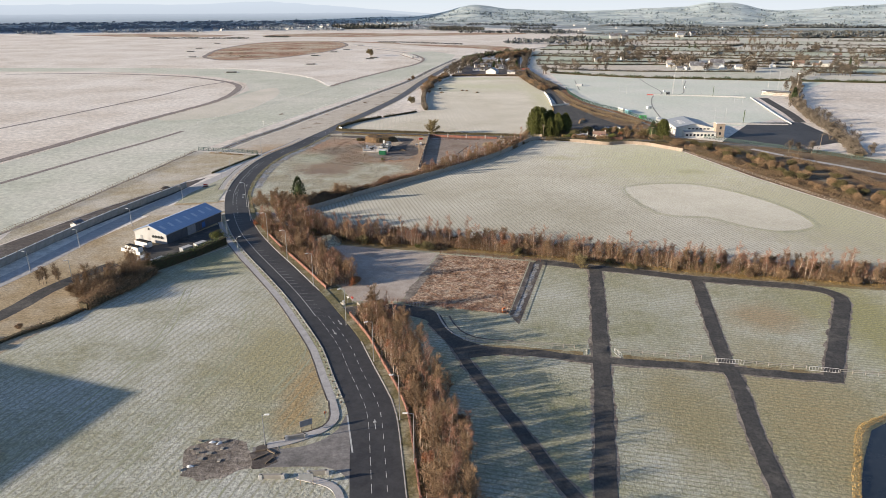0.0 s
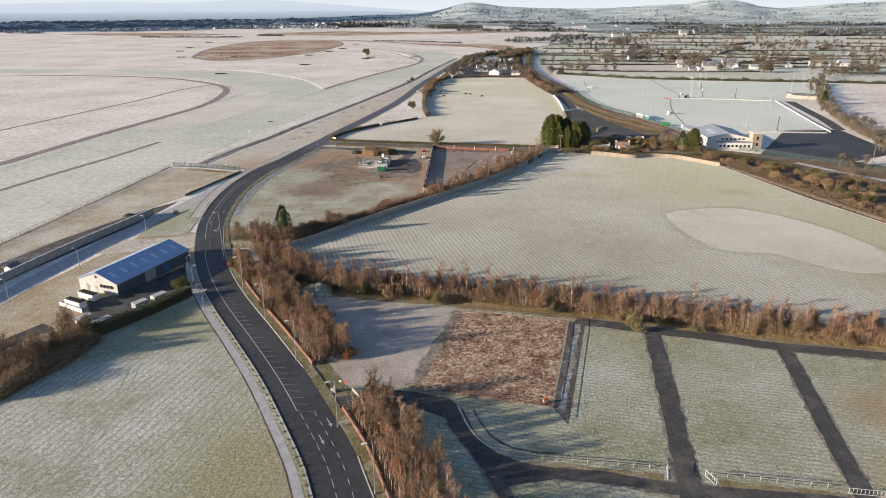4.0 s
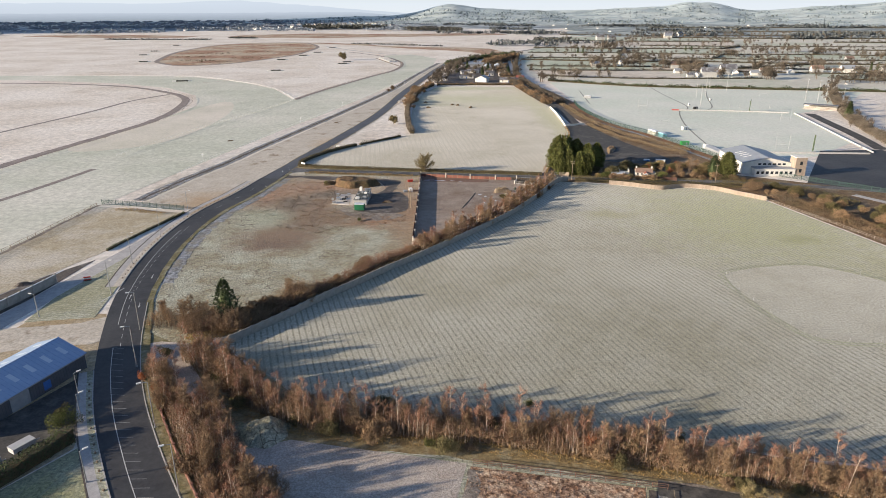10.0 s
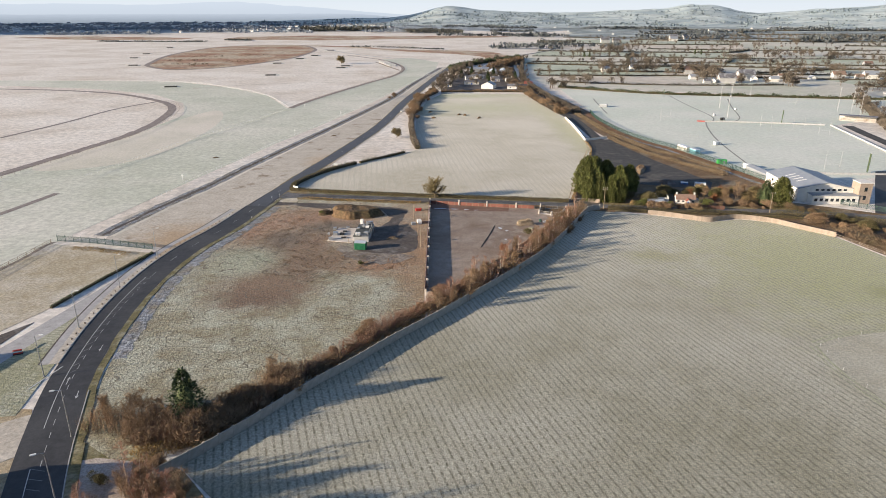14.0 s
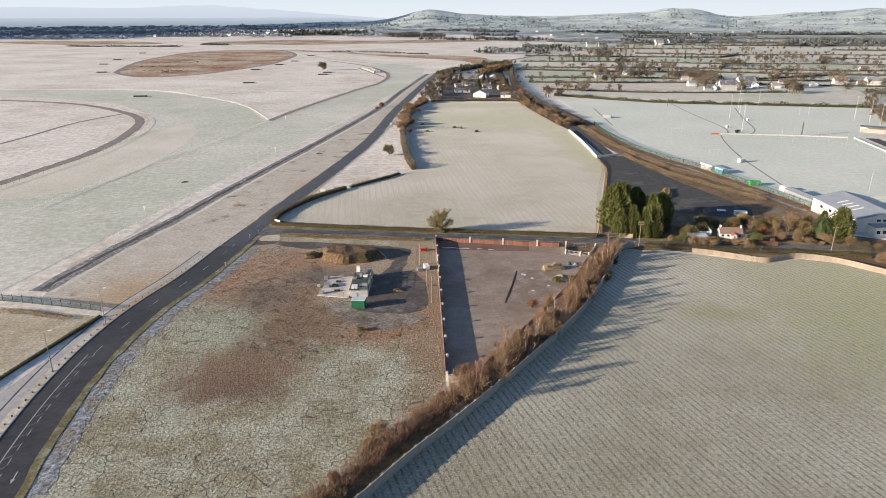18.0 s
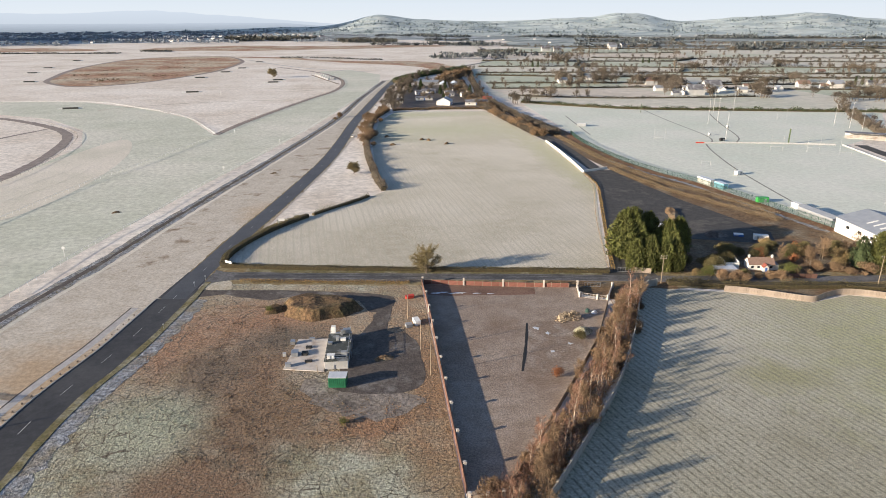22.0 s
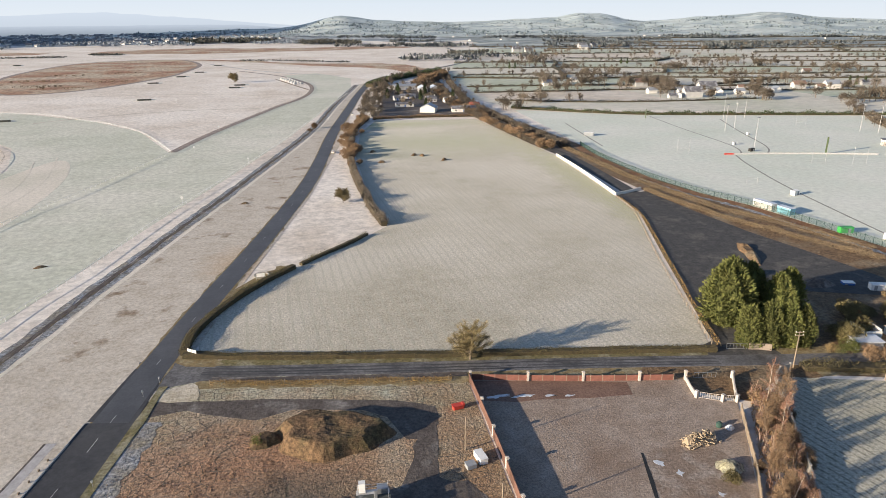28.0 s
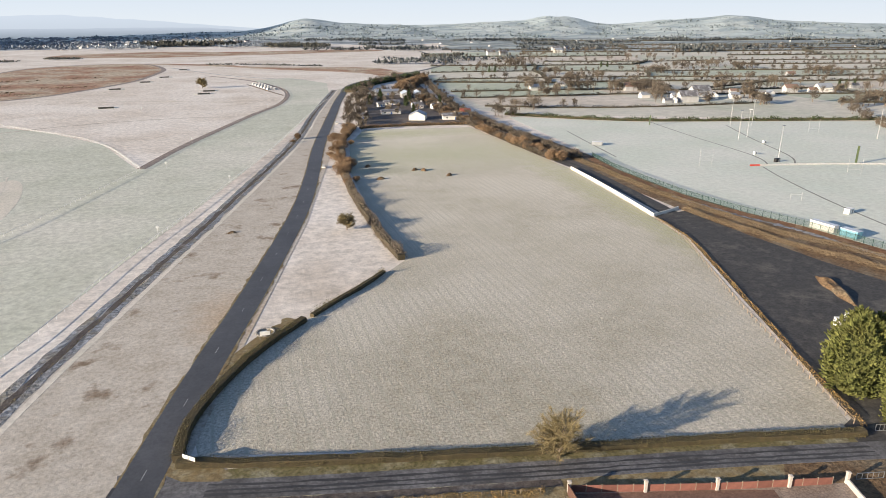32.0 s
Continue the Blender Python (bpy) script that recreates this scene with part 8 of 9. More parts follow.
for i in range(len(HROWS) - 1):
    (xa, ya), (xb, yb) = HROWS[i], HROWS[i + 1]
    for k in sorted(RND.choice(np.arange(1, 9), 3, replace=False)):
        f = max(1.0, far_rows[i][0] / 900)
        hedge([(xa[k], ya[k]), ((xa[k] + xb[min(k, 8)]) / 2 + 4, (ya[k] + yb[min(k, 8)]) / 2), (xb[min(k, 8)], yb[min(k, 8)])], 2.6 * f, 2.2 * f ** 0.8, "leaf_far", "dark cross hedge between fields", size=0.7 * f, dens=2.0 / f ** 2, ragged=0.6)
    for k in range(0, 8, 2):
        if i < 9 and RND.uniform() < 0.6:
            cell = [(xa[k], ya[k]), (xa[k + 1], ya[k + 1]), (xa[k + 2], ya[k + 2]), (xb[k + 2], yb[k + 2]), (xb[k + 1], yb[k + 1]), (xb[k], yb[k])]
            ground_sheet("pasture_%d" % (i * 4 + k // 2 + 1), patch(cell, 0.03 + 0.004 * (k % 4)), ("farm_green", "farm_tan")[int(RND.integers(2))], "frosted pasture between far hedges", "field")
    if i < 11:
        for _ in range(16 if i < 3 else 110):
            u = 8 * RND.uniform() ** (1.0 if i < 3 else 0.8)
            j = int(u)
            q = (float(xa[j] + (xa[min(j + 1, 8)] - xa[j]) * (u - j)), float(ya[j] + (ya[min(j + 1, 8)] - ya[j]) * (u - j)) + RND.normal(0, 2))
            if i < 3:
                FARTREE.put(*q, RND.uniform(0.7, 1.25))
            else:
                FAR_ROWS.append((*q, RND.uniform(5, 11)))


def far_trees(name, spots, label, mat="twig_far", per=110):
    """Many far trees: a trunk and a loose crown each, joined."""
    S = np.array(spots, float)
    n = len(S)
    trunks = join(*[tube((x, y, 0), (x, y, h * 0.7), 0.035 * h, 0.01 * h, 4) for x, y, h in spots])
    v = RND.normal(size=(n, per, 3))
    v /= np.linalg.norm(v, axis=2)[:, :, None]
    v *= RND.uniform(0.3, 1.0, (n, per, 1)) * (1 + 0.3 * np.sin(3 * np.arctan2(v[:, :, 1:2], v[:, :, 0:1]) + S[:, None, :1]))
    C = v * np.array([0.36, 0.36, 0.34]) * S[:, 2][:, None, None]
    C[:, :, 0] += S[:, None, 0]
    C[:, :, 1] += S[:, None, 1]
    C[:, :, 2] += 0.62 * S[:, None, 2]
    th = thing(name, label, "trees", kind="stuff")
    part("trunks", trunks, "bark_dark", th)
    part("crowns", flecks(C.reshape(-1, 3), 0.55, 0.4, 2.2), mat, th)


far_trees("far_hedgerow_trees", FAR_ROWS, "leafless brown trees along far field hedges")


def wood(pts, n, h, size, mat, label, name="far_wood", cat="wood"):
    """A far wood: uneven crowns massed over an outline."""
    P = np.array(pts, float)
    lo, hi = P.min(0), P.max(0)
    C = []
    while len(C) < n:
        q = lo + RND.uniform(size=2) * (hi - lo)
        hit = False
        for i in range(len(P)):
            a, b = P[i - 1], P[i]
            if (a[1] > q[1]) != (b[1] > q[1]) and q[0] < (b[0] - a[0]) * (q[1] - a[1]) / (b[1] - a[1]) + a[0]:
                hit = not hit
        if hit:
            C.append((q[0], q[1], h * (0.25 + 0.65 * RND.uniform()) * (0.8 + 0.3 * math.sin(q[0] * 0.05) * math.cos(q[1] * 0.04))))
    return solo(name, flecks(np.array(C), size, 0.4, 1.2), mat, label, cat, kind="stuff")


wood([(-30, 2380), (130, 2330), (150, 2440), (20, 2560), (-60, 2500)], 1800, 13, 4.5, "leaf_far", "dark round wood on the open plain")
wood([(-420, 2560), (-130, 2600), (-110, 2700), (-420, 2680)], 1200, 16, 7, "leaf_far", "dark straight plantation on the plain")
wood([(-150, 1560), (-60, 1520), (40, 1450), (44, 1462), (-60, 1536), (-150, 1576)], 420, 2.4, 2.2, "leaf_far", "line of dark furze on the heath", "furze_line", "furze")
wood([(255, 1640), (340, 1625), (345, 1680), (265, 1700)], 500, 9, 4, "leaf_far", "small dark plantation by the road")
for k in range(26):
    az, r = radians(RND.uniform(4, 43)), RND.uniform(1500, 3300)
    x, y = r * math.sin(az), r * math.cos(az)
    w = RND.uniform(40, 160)
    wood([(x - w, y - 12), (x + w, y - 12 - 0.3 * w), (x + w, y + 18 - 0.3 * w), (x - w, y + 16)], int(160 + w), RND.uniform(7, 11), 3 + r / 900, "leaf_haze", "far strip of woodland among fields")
for k in range(56):
    az, r = radians(-38 + 44 * (k + RND.uniform()) / 56), RND.uniform(2450, 4300)
    x, y = r * math.sin(az), r * math.cos(az)
    w = RND.uniform(25, 150)
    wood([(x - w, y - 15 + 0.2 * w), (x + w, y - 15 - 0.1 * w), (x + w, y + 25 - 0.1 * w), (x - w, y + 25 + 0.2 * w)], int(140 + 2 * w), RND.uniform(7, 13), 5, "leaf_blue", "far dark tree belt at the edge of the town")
# houses of the far town and farms
fh = [(mesh_of("wall", *gable(13, 8, 4.5, 7.5), w), mesh_of("roof", *slopes(13, 8, 4.5, 7.6, 0.5, 0.3), r)) for w, r in (("cladding", "slate"), ("render_white", "roof_grey"), ("cladding", "slate_brown"))]


def far_house(x, y, turn, k, s, label):
    h = thing("far_house", label, "house", "far houses", at=(x, y, 0), turn=turn)
    h.scale = (s, s, s)
    part("wall", fh[k][0], None, h)
    part("roof", fh[k][1], None, h)


town = thing("far_town", "pale houses of a distant town among trees", "town", kind="stuff")
tw_, tr_ = [], []
for k in range(900):
    az, r = radians(-38 + 36 * RND.uniform() ** 1.25), 2600 + 1700 * RND.uniform() ** 0.7
    q, a, sc = (r * math.sin(az), r * math.cos(az)), RND.uniform(-40, 40), RND.uniform(0.7, 1.4)
    tw_.append(moved(gable(13, 8, 4.5, 7.5), *q, 0, a, sc))
    tr_.append(moved(slopes(13, 8, 4.5, 7.6, 0.5, 0.3), *q, 0, a, sc))
part("walls", join(*tw_), "render_white", town)
part("roofs", join(*tr_), "slate", town)
for x, y, a, k, s in ((223, 975, 5, 1, 1.2), (319, 946, -5, 2, 1.5), (296, 879, 0, 1, 1.0), (354, 877, -5, 0, 1.9), (315, 839, -8, 0, 1.8), (373, 851, -5, 1, 1.0), (465, 885, -8, 2, 1.4), (496, 875, -8, 1, 1.6), (627, 1818, 0, 1, 2.0), (336, 862, -10, 2, 0.9), (322, 868, -10, 1, 0.9), (352, 853, 70, 1, 1.1), (293, 836, 0, 0, 0.8), (301, 838, 60, 1, 0.9), (229, 990, -5, 1, 0.9), (483, 875, -12, 2, 0.9), (500, 872, -12, 1, 0.8),
                      (668, 1925, 0, 0, 2.2), (700, 1930, 30, 0, 2.0), (435, 1745, 0, 0, 2.2), (460, 1740, 10, 0, 2.0), (340, 945, -10, 1, 0.8), (404, 893, -10, 2, 0.8), (270, 1012, 0, 1, 1.0), (420, 860, 80, 1, 1.0), (560, 900, 0, 0, 1.0), (610, 1050, 0, 2, 1.2)):
    far_house(x, y, a, k, s * 0.7, "pale farm building among hedges")
for k in range(40):
    az, r = radians(RND.uniform(6, 44)), RND.uniform(1900, 3800)
    far_house(r * math.sin(az), r * math.cos(az), RND.uniform(-40, 40), int(RND.integers(2)), RND.uniform(0.5, 0.7), "pale farmhouse among distant hedges")
# things out on the plain
ROUND.put(-119, 1107, 1.7, which=1, label="lone bare tree on the racecourse plain")
for x, y in ((-401, 1085), (-458, 1232), (-478, 1335), (-505, 1527), (-211, 1116), (-194, 1207), (-182, 1284), (-174, 1435), (-112, 1036), (-109, 1066), (-183, 935), (-256, 814)):
    jf = thing("steeplechase_fence", "dark birch steeplechase fence with white wings", "jump", "jumps", at=(x, y, 0), turn=8)
    part("hedge_body", join(box(0, 0, 0, 12, 1.6, 1.3, cut=0.3), box(0, -1.2, 0, 12, 0.3, 0.5)), "leaf_far", jf)
    for k in (-1, 1):
        part("wing", box(k * 8, 0, 0, 4, 0.12, 1.1), "white", jf)
for k in range(6):
    for o in (0, 7):
        solo("track_shed", gable(5, 3.4, 1.8, 2.6), "cladding", "small pale shed in a row by the track", "shed", "track sheds", at=(-64 + k * 3.2 + o, 1135 - k * 14, 0), turn=-70)
ground_sheet("path_2", ribbon([(-72, 1140), (-60, 1095), (-48, 1050), (-34, 1000)], 2.2, 0.07), "heath", "worn path beside the small sheds", "path")
ground_sheet("path_3", ribbon([(-250, 980), (-180, 985), (-110, 965), (-58, 930)], 2.0, 0.05, wob=0.3), "verge", "faint worn path across the plain", "path")
ground_sheet("path_4", ribbon([(-230, 800), (-190, 830), (-130, 850), (-75, 850)], 2.4, 0.05, wob=0.4), "verge", "faint worn path across the plain", "path")
ground_sheet("path_5", ribbon([(-200, 1500), (-120, 1330), (-60, 1240), (10, 1180)], 4, 0.06, wob=0.5), "path", "pale track over the plain", "path")
for k, pts in enumerate(([(-176, 520), (-166, 560), (-166, 600), (-178, 650)], [(-170, 500), (-158, 545), (-157, 600), (-170, 660)])):
    ground_sheet("turf_line_%d" % (k + 1), ribbon(pts, 0.5, 0.075, 0.03, wob=0.15), "track_soft", "faint worn line in the frosted turf", "track")
for x, y in ((-150, 905), (-100, 660), (-95, 735), (-50, 900), (-22, 760), (-88, 545), (-118, 430), (-68, 620)):
    p = thing("furlong_post", "white furlong post with a round board", "post", "furlong posts", at=(x, y, 0))
    part("shaft", tube((0, 0, 0), (0, 0, 2.6), 0.08, n=6), "white", p)
    part("disc", tube((0, -0.05, 2.9), (0, 0.05, 2.9), 0.5, n=12), "white", p)

# ---- hills and the far distance ----
HILLS = []


def ridge(name, mat, label, r0, r1, a0, a1, height, na=120, nr=8):
    V, F = [], []
    for j in range(nr + 1):
        t = j / nr
        r = r0 + (r1 - r0) * t
        for i in range(na + 1):
            az = a0 + (a1 - a0) * i / na
            s = t * t * (3 - 2 * t)
            z = height(az) * s * (1 + 0.05 * noise.noise(Vector((az * 0.9, t * 4, 3)))) - (1.0 if j == 0 else 0)
            V.append((r * math.sin(radians(az)), r * math.cos(radians(az)), z))
    for j in range(nr):
        for i in range(na):
            a = j * (na + 1) + i
            F.append((a, a + 1, a + na + 2, a + na + 1))
    if mat == "far_hill":
        HILLS.append((r0, r1, a0, a1, height))
    return solo(name, (V, F), mat, label, "hill", kind="structure")


def hill_woods(n, size):
    """Woods and hedge lines strewn over the hills in clusters and rows."""
    C = []
    for r0, r1, a0, a1, height in HILLS:
        for k in range(n):
            t0, az0 = RND.uniform(0.03, 0.78), RND.uniform(a0 + 2, a1 - 2)
            row = RND.uniform() < 0.6
            m = int(RND.integers(6, 22))
            for i in range(m):
                t = t0 + (RND.normal(0, 0.008) if row else RND.normal(0, 0.03))
                az = az0 + ((i - m / 2) * 0.12 + RND.normal(0, 0.04) if row else RND.normal(0, 0.35))
                t = min(max(t, 0.02), 0.84)
                s = t * t * (3 - 2 * t)
                rad = r0 + (r1 - r0) * t
                C.append((rad * math.sin(radians(az)), rad * math.cos(radians(az)), max(0.0, height(az)) * s + RND.uniform(0.5, 3)))
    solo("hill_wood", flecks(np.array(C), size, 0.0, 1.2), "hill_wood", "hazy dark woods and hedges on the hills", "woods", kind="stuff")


bell = lambda az, c, w: math.exp(-((az - c) / w) ** 2)
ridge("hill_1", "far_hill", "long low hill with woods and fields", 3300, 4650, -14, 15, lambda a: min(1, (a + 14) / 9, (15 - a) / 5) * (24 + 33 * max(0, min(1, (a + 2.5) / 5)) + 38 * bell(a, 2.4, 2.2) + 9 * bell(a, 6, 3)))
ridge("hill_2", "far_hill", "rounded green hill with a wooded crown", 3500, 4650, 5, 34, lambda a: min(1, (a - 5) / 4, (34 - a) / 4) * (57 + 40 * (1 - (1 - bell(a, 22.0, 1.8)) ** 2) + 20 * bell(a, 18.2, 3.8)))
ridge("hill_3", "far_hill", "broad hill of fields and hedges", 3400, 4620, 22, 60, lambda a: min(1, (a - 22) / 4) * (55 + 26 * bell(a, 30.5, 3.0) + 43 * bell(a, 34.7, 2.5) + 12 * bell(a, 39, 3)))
mst = thing("radio_mast", "thin radio mast on the hill top", "mast", at=(4600 * math.sin(radians(21.8)), 4600 * math.cos(radians(21.8)), 98))
part("lattice", tube((0, 0, 0), (0, 0, 30), 0.6, 0.25, 4), "steel", mst)
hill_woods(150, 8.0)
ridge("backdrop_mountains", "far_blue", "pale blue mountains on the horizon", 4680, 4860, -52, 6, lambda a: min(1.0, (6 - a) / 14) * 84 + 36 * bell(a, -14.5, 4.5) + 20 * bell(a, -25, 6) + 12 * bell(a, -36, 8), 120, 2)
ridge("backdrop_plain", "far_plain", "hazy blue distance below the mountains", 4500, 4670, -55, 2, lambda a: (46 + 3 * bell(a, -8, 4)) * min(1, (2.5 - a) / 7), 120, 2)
wood([(4450 * math.sin(radians(q)), 4450 * math.cos(radians(q))) for q in (21.6, 22.9)] + [(4560 * math.sin(radians(22.9)), 4560 * math.cos(radians(22.9))), (4560 * math.sin(radians(21.6)), 4560 * math.cos(radians(21.6)))], 10, 10, 5, "leaf_far", "dark trees crowning the far hill")
# the hazy sky low over the horizon
V, F = [], []
for i in range(61):
    az = radians(-75 + 150 * i / 60)
    V += [(4920 * math.sin(az), 4920 * math.cos(az), -5), (4920 * math.sin(az), 4920 * math.cos(az), 900)]
F = [(2 * i, 2 * i + 2, 2 * i + 3, 2 * i + 1) for i in range(60)]
solo("backdrop_sky", (V, F), "haze_sky", "pale winter sky low over the horizon", "sky", kind="structure")
ground_sheet("pond", patch([(77.6, 99.6), (90, 104), (112, 100), (112, 62), (60, 62), (61.5, 74), (65.4, 82.3), (71.6, 91.9)], 0.022, curve=True), "pond", "dark pond at the edge of the plots", "pond")
hedge([(58.6, 68), (64.2, 81.4), (70.4, 91.8), (76.8, 100.6), (90, 106)], 1.3, 0.7, "leaf_gold", "golden grass on the pond bank", "bank_grass", 0.12, 18, 0.4, 2.0, 0.3, "grass")
hedge([(-60, 400.2), (-34, 395.4), (-12, 391.8)], 1.8, 0.7, "leaf_gold", "dead grass under the lane fence", "grass_strip", 0.10, 26, 0.4, 2.6, 0.3, "grass")
for x, y in ((318, 856), (345, 868), (360, 860), (308, 845), (285, 842), (296, 850), (222, 996), (240, 990), (250, 1000), (478, 884), (510, 868), (410, 886), (396, 900), (348, 940), (330, 950), (276, 1008)):
    FARTREE.put(x, y, RND.uniform(0.6, 0.95))

# tall scrub and trees along the lane beyond the pitch, farm groves, furze on the plain
EASTROW = [(425, 780), (360, 680), (296, 560), (258, 463), (238, 394), (214, 331)]
hedge(EASTROW[1:], 8, 3.4, "twig_far", "tall brown thicket along the pitch lane", "thicket", 0.22, 7, 0.5, 4.0, 0.5, "thicket")
scatter(FARTREE, EASTROW, 8, 9.0, 0.5, 0.9)
FIR.put(288, 545, 0.75, which=2)
for x, y in ((188, 341), (183, 342), (193, 338)):
    FARTREE.put(x, y, 0.7, label="leafless tan tree at the car park")
for x, y, n, w in ((345, 976, 9, 26), (298, 1045, 8, 22), (243, 1035, 5, 14), (256, 959, 4, 14), (482, 1014, 8, 24), (417, 933, 6, 18), (485, 1170, 8, 30), (123, 791, 4, 10), (160, 830, 6, 18), (230, 979, 5, 16), (304, 1082, 6, 22),
                   (313, 881, 8, 22), (333, 941, 7, 18), (389, 850, 5, 10), (505, 948, 6, 20), (445, 765, 7, 22), (575, 1243, 9, 40), (620, 900, 8, 30), (700, 1100, 9, 40), (300, 1300, 8, 40), (420, 1480, 9, 50), (650, 1500, 9, 60), (349, 1349, 9, 22), (329, 1175, 7, 16), (268, 962, 7, 14), (214, 908, 6, 12), (328, 944, 10, 16), (336, 912, 8, 8), (439, 912, 6, 8), (366, 803, 6, 8), (470, 795, 12, 14), (635, 1256, 8, 24),
                   (356, 1087, 5, 10), (352, 1396, 9, 26), (693, 1082, 8, 20), (671, 1215, 9, 26), (483, 1150, 6, 14), (306, 950, 8, 12), (520, 1700, 14, 90), (700, 1900, 16, 120), (900, 1750, 16, 130), (1000, 2050, 18, 160), (1250, 1900, 16, 150)):
    far_trees("farm_grove", [(x + RND.normal(0, w * 0.5), y + RND.normal(0, w * 0.4), RND.uniform(7, 13)) for _ in range(int(n * 1.8))], "grove of leafless brown trees by a farm", per=150)
for x, y in ((545, 905), (552, 903), (560, 900), (470, 1300), (480, 1298), (262, 1240), (270, 1238)):
    FIR.put(x, y, 0.8, which=3)
wood([(-770, 1800), (-600, 1775), (-510, 1768), (-510, 1800), (-600, 1800), (-770, 1830)], 700, 2.6, 2.4, "leaf_far", "dark furze line on the plain", "furze_line", "furze")
wood([(-490, 1860), (-420, 1850), (-420, 1890), (-490, 1895)], 380, 2.8, 2.4, "leaf_far", "dark furze clump on the plain", "furze_line", "furze")
for x, y, n in ((-360, 1180, 60), (-330, 1100, 70), (-300, 1080, 60), (-270, 1150, 40), (-350, 1260, 50), (-280, 1300, 30)):
    wood([(x - 26, y - 8), (x + 26, y - 10), (x + 24, y + 8), (x - 22, y + 10)], n, 1.4, 1.4, "leaf_rust_dry", "low furze bushes on the heath", "furze_clump", "furze")
hedge([(-44, 379.5), (-39, 378.2), (-33, 376.8), (-30, 376)], 10, 2.6, "leaf_olive", "dead grass and weeds over the earth heap", "mound_weeds", 0.12, 9, 0.15, 2.5, 0.2, "grass")
far_trees("hamlet_trees", [(RND.uniform(25, 100), RND.uniform(815, 985), RND.uniform(4, 7.5)) for _ in range(46)], "bare brown trees among the hamlet houses", per=150)
far_trees("roadside_trees", [(x + RND.normal(0, 5), y + RND.normal(0, 10), RND.uniform(5, 10)) for x, y in ((8, 770), (14, 810), (20, 860), (30, 920), (42, 990), (56, 1050), (75, 1100), (110, 1150)) for _ in range(7)], "bare brown trees beside the road at the hamlet", per=150)
hedge([(122, 377), (132, 373), (143, 366), (153, 352), (160, 338)], 9, 1.9, "leaf_olive", "olive scrub bank beside the car park", "scrub_bank", 0.13, 10, 0.6, 3.0, 0.3, "scrub")
hedge([(176, 330), (182, 300), (192, 262), (204, 215)], 7, 1.8, "leaf_rust_dry", "brown scrub bank beyond the frosted track", "scrub_bank", 0.2, 7, 0.6, 2.5, 0.3, "scrub")
hedge([(-63, 236), (-58, 238.5), (-54, 241.5)], 4, 1.2, "leaf_gold", "golden dead grass at the wall corner", "grass_strip", 0.14, 16, 0.5, 2.2, 0.2, "grass")

# ---- tussocks, each a small bent tuft ----
def inside(q, P):
    hit = False
    for i in range(len(P)):
        a, b = P[i - 1], P[i]
        if (a[1] > q[1]) != (b[1] > q[1]) and q[0] < (b[0] - a[0]) * (q[1] - a[1]) / (b[1] - a[1]) + a[0]:
            hit = not hit
    return hit


def tufts(name, pts, n, size, mat, label, z=0.03):
    """Bent blades and small tufts strewn unevenly over an outline."""
    P = np.array(pts, float)
    lo, hi = P.min(0), P.max(0)
    C = []
    while len(C) < n:
        q = lo + RND.uniform(size=2) * (hi - lo)
        if RND.uniform() < 0.45 + 1.2 * noise.noise(Vector((q[0] * 0.35, q[1] * 0.35, 5))) and inside(q, P):
            C.append((q[0], q[1], z))
    C = np.repeat(np.array(C), 4, axis=0)
    C[:, :2] += RND.normal(0, size * 0.7, (len(C), 2))
    C[:, 2] += RND.uniform(0, 0.07, len(C))
    return solo(name, flecks(C, size, 0.0, 1.5), mat, label, "grass", kind="stuff")


tufts("rough_grass", [(-80, 334), (-73, 372), (-60, 384), (-46, 384), (-44, 362), (-44, 345), (-36, 336), (-14, 332), (-14, 324), (-34, 318), (-44, 312), (-58, 318), (-66, 332)], 5000, 0.13, "site", "rough frosted and rusty grass tufts on the site")
tufts("rough_grass", [(-1, 190), (25, 184), (16, 148), (-9, 152.5)], 3600, 0.13, "brown", "dead brown grass tufts on the plot", 0.055)

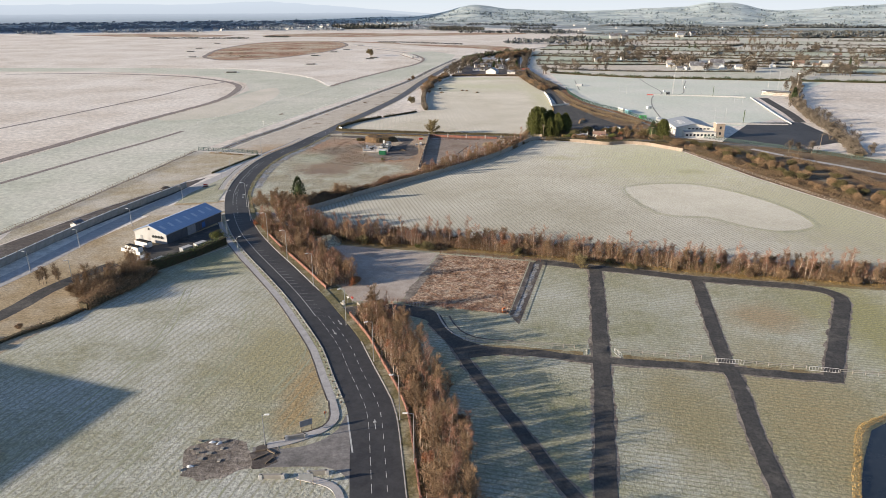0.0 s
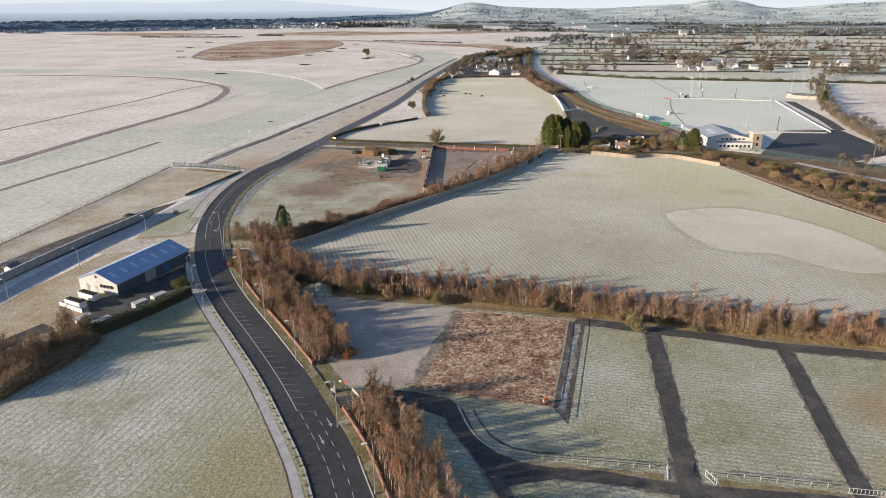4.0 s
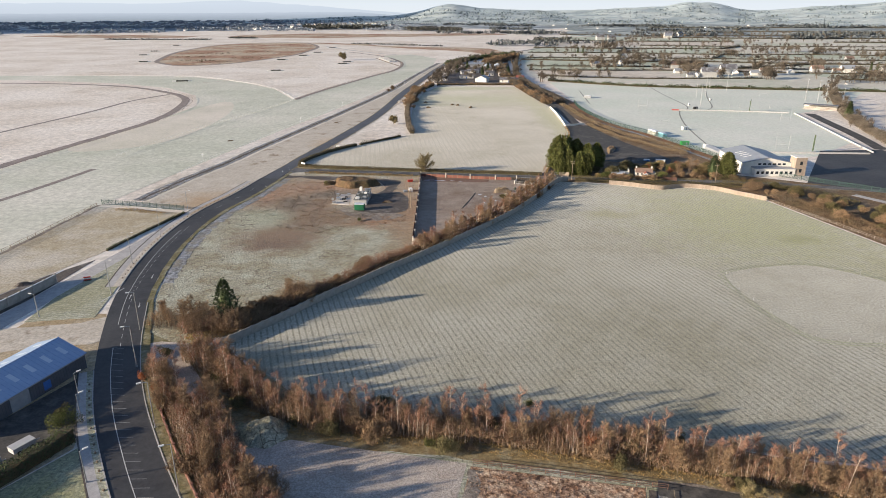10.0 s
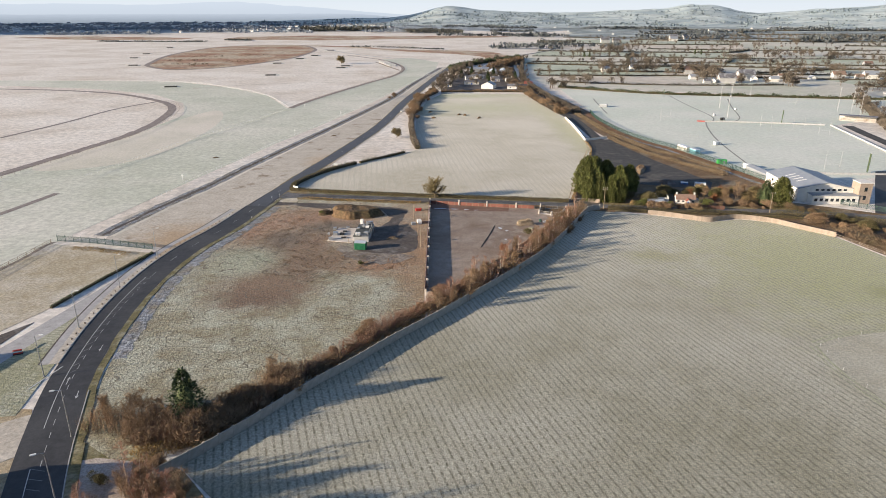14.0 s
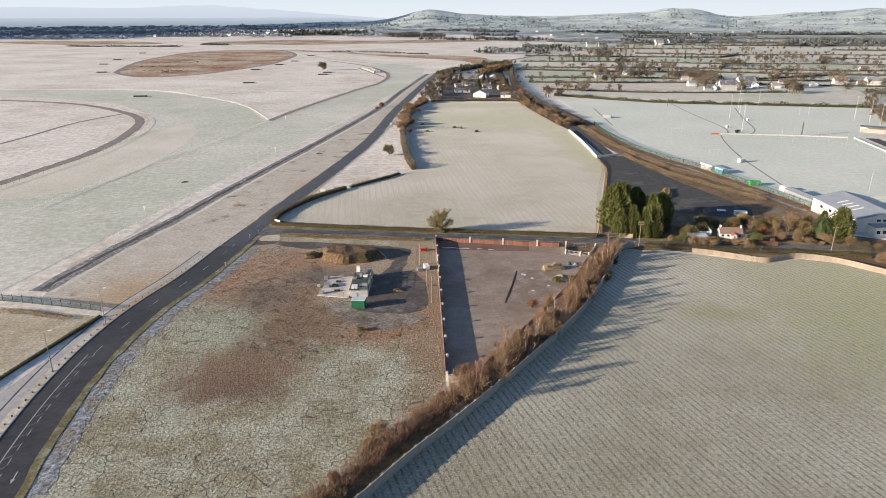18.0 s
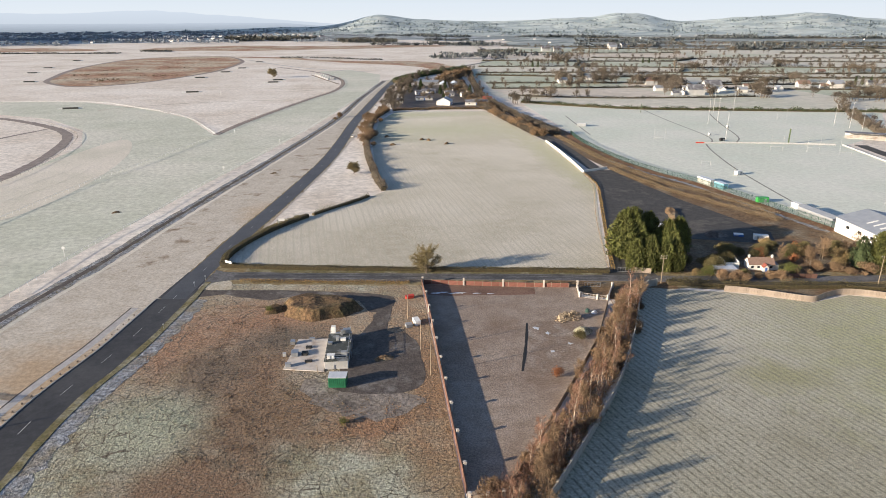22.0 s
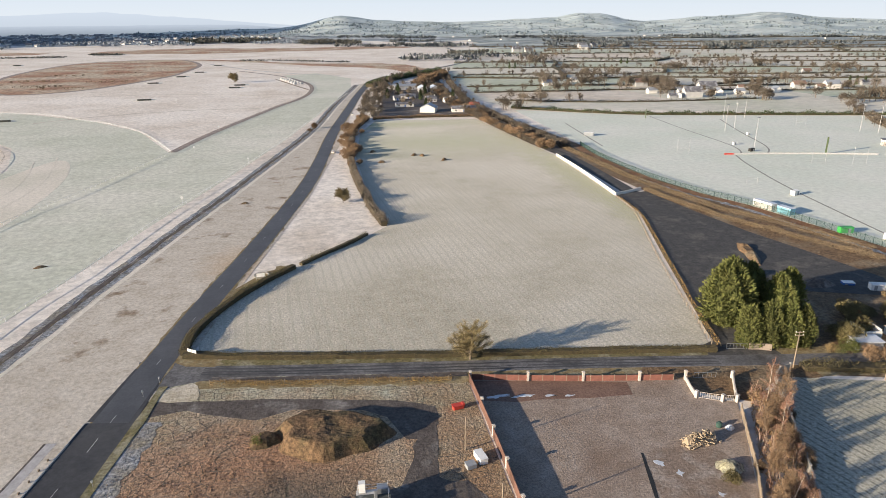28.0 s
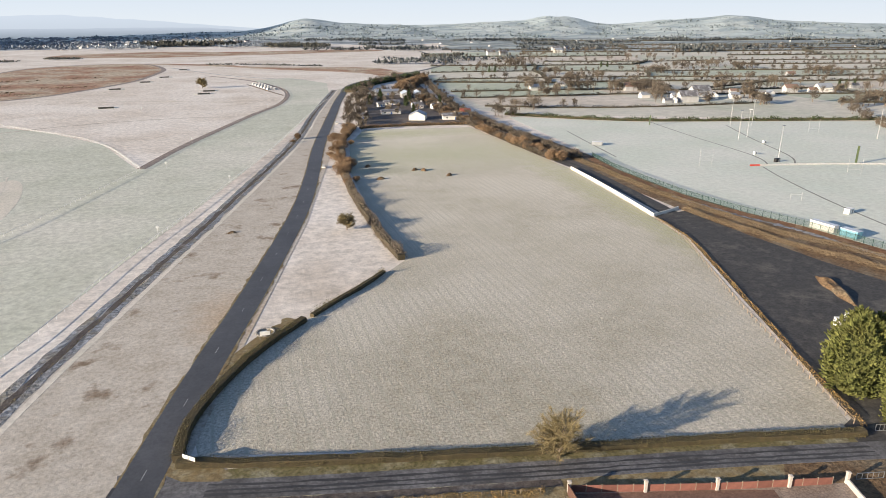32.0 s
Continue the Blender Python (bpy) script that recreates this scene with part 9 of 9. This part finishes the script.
# small paddock marked off inside the drilled field
LOOP = [(78.1, 270.6), (88, 275), (104, 277), (114, 271), (124, 258), (131, 240), (131.5, 222), (127, 215.5), (114.7, 213), (105, 220), (98, 229), (89, 230.5), (82, 233.5), (78.5, 246), (77, 260)]
ground_sheet("paddock", patch(LOOP, 0.037, 0.005, curve=True, step=3), "field_in", "grazed oval inside the drilled field", "field")
ring = [tuple(p) for p in smooth(LOOP + LOOP[:1], 3.0)]
for k, off in enumerate((0.9, 2.1)):
    ground_sheet("wheel_track_%d" % (20 + k), ribbon(ring, 0.4, 0.05, 0.01, off=off, wob=0.08, raw=True), "wheel_mark", "worn track round the small paddock", "track")
tp = thing("tape_post", "short pale electric fence post", "post", "paddock posts")
part("stake", tube((0, 0, 0), (0, 0, 0.8), 0.035, 0.03, 5), "cladding", tp)
part("clip", box(0, 0, 0.7, 0.08, 0.08, 0.06), "cladding", tp)
for i, (x, y, a) in enumerate(along(LOOP + LOOP[:1], 7.0)):
    if i == 0:
        tp.matrix_world = pose(x, y, 0.03, 0, 0, a)
    else:
        copy_thing(tp, pose(x, y, 0.03, 0, 0, a))
# odds and ends beside the lane mouth
bar = thing("road_barrier", "red and white plastic road barrier on the lane", "barrier", at=(-102.8, 273.9, 0.06), turn=20)
for k in range(3):
    part("board", box(0, 0, 0.15 + 0.35 * k, 1.8, 0.3, 0.3, cut=0.04), "white" if k % 2 else "red", bar)
part("foot", box(0, 0, 0, 2.0, 0.7, 0.15, cut=0.1), "black", bar)
hedge([(-124, 342.5), (-117, 341.5), (-104, 337)], 2.2, 0.9, "leaf_gold", "strip of dead golden bracken under the green fence", "bracken", 0.15, 14, 0.4, 2.0, 0.3, "bracken")
mound("soil_heap", -119, 271.5, 2.6, 1.2, 0.9, 35, "mud", "heap of dark clods beside the wall", 0.2, 0.3, 18, "heap")
for x, y, a in ((-41, 96.5, 10), (-39.6, 96.2, 40), (-42.6, 90, 0)):
    mound("frozen_clod", x, y, 0.8, 0.4, 0.35, a, "ice", "frost-white clod in the mud", 0.2, 0.1, 12, "clod")
GREENB.put(-30.7, 325.8, 0.5, which=0, label="small green and rusty bush on the site")
GREENB.put(-49.5, 378, 0.7, which=0, label="olive green bush beside the earth heap")
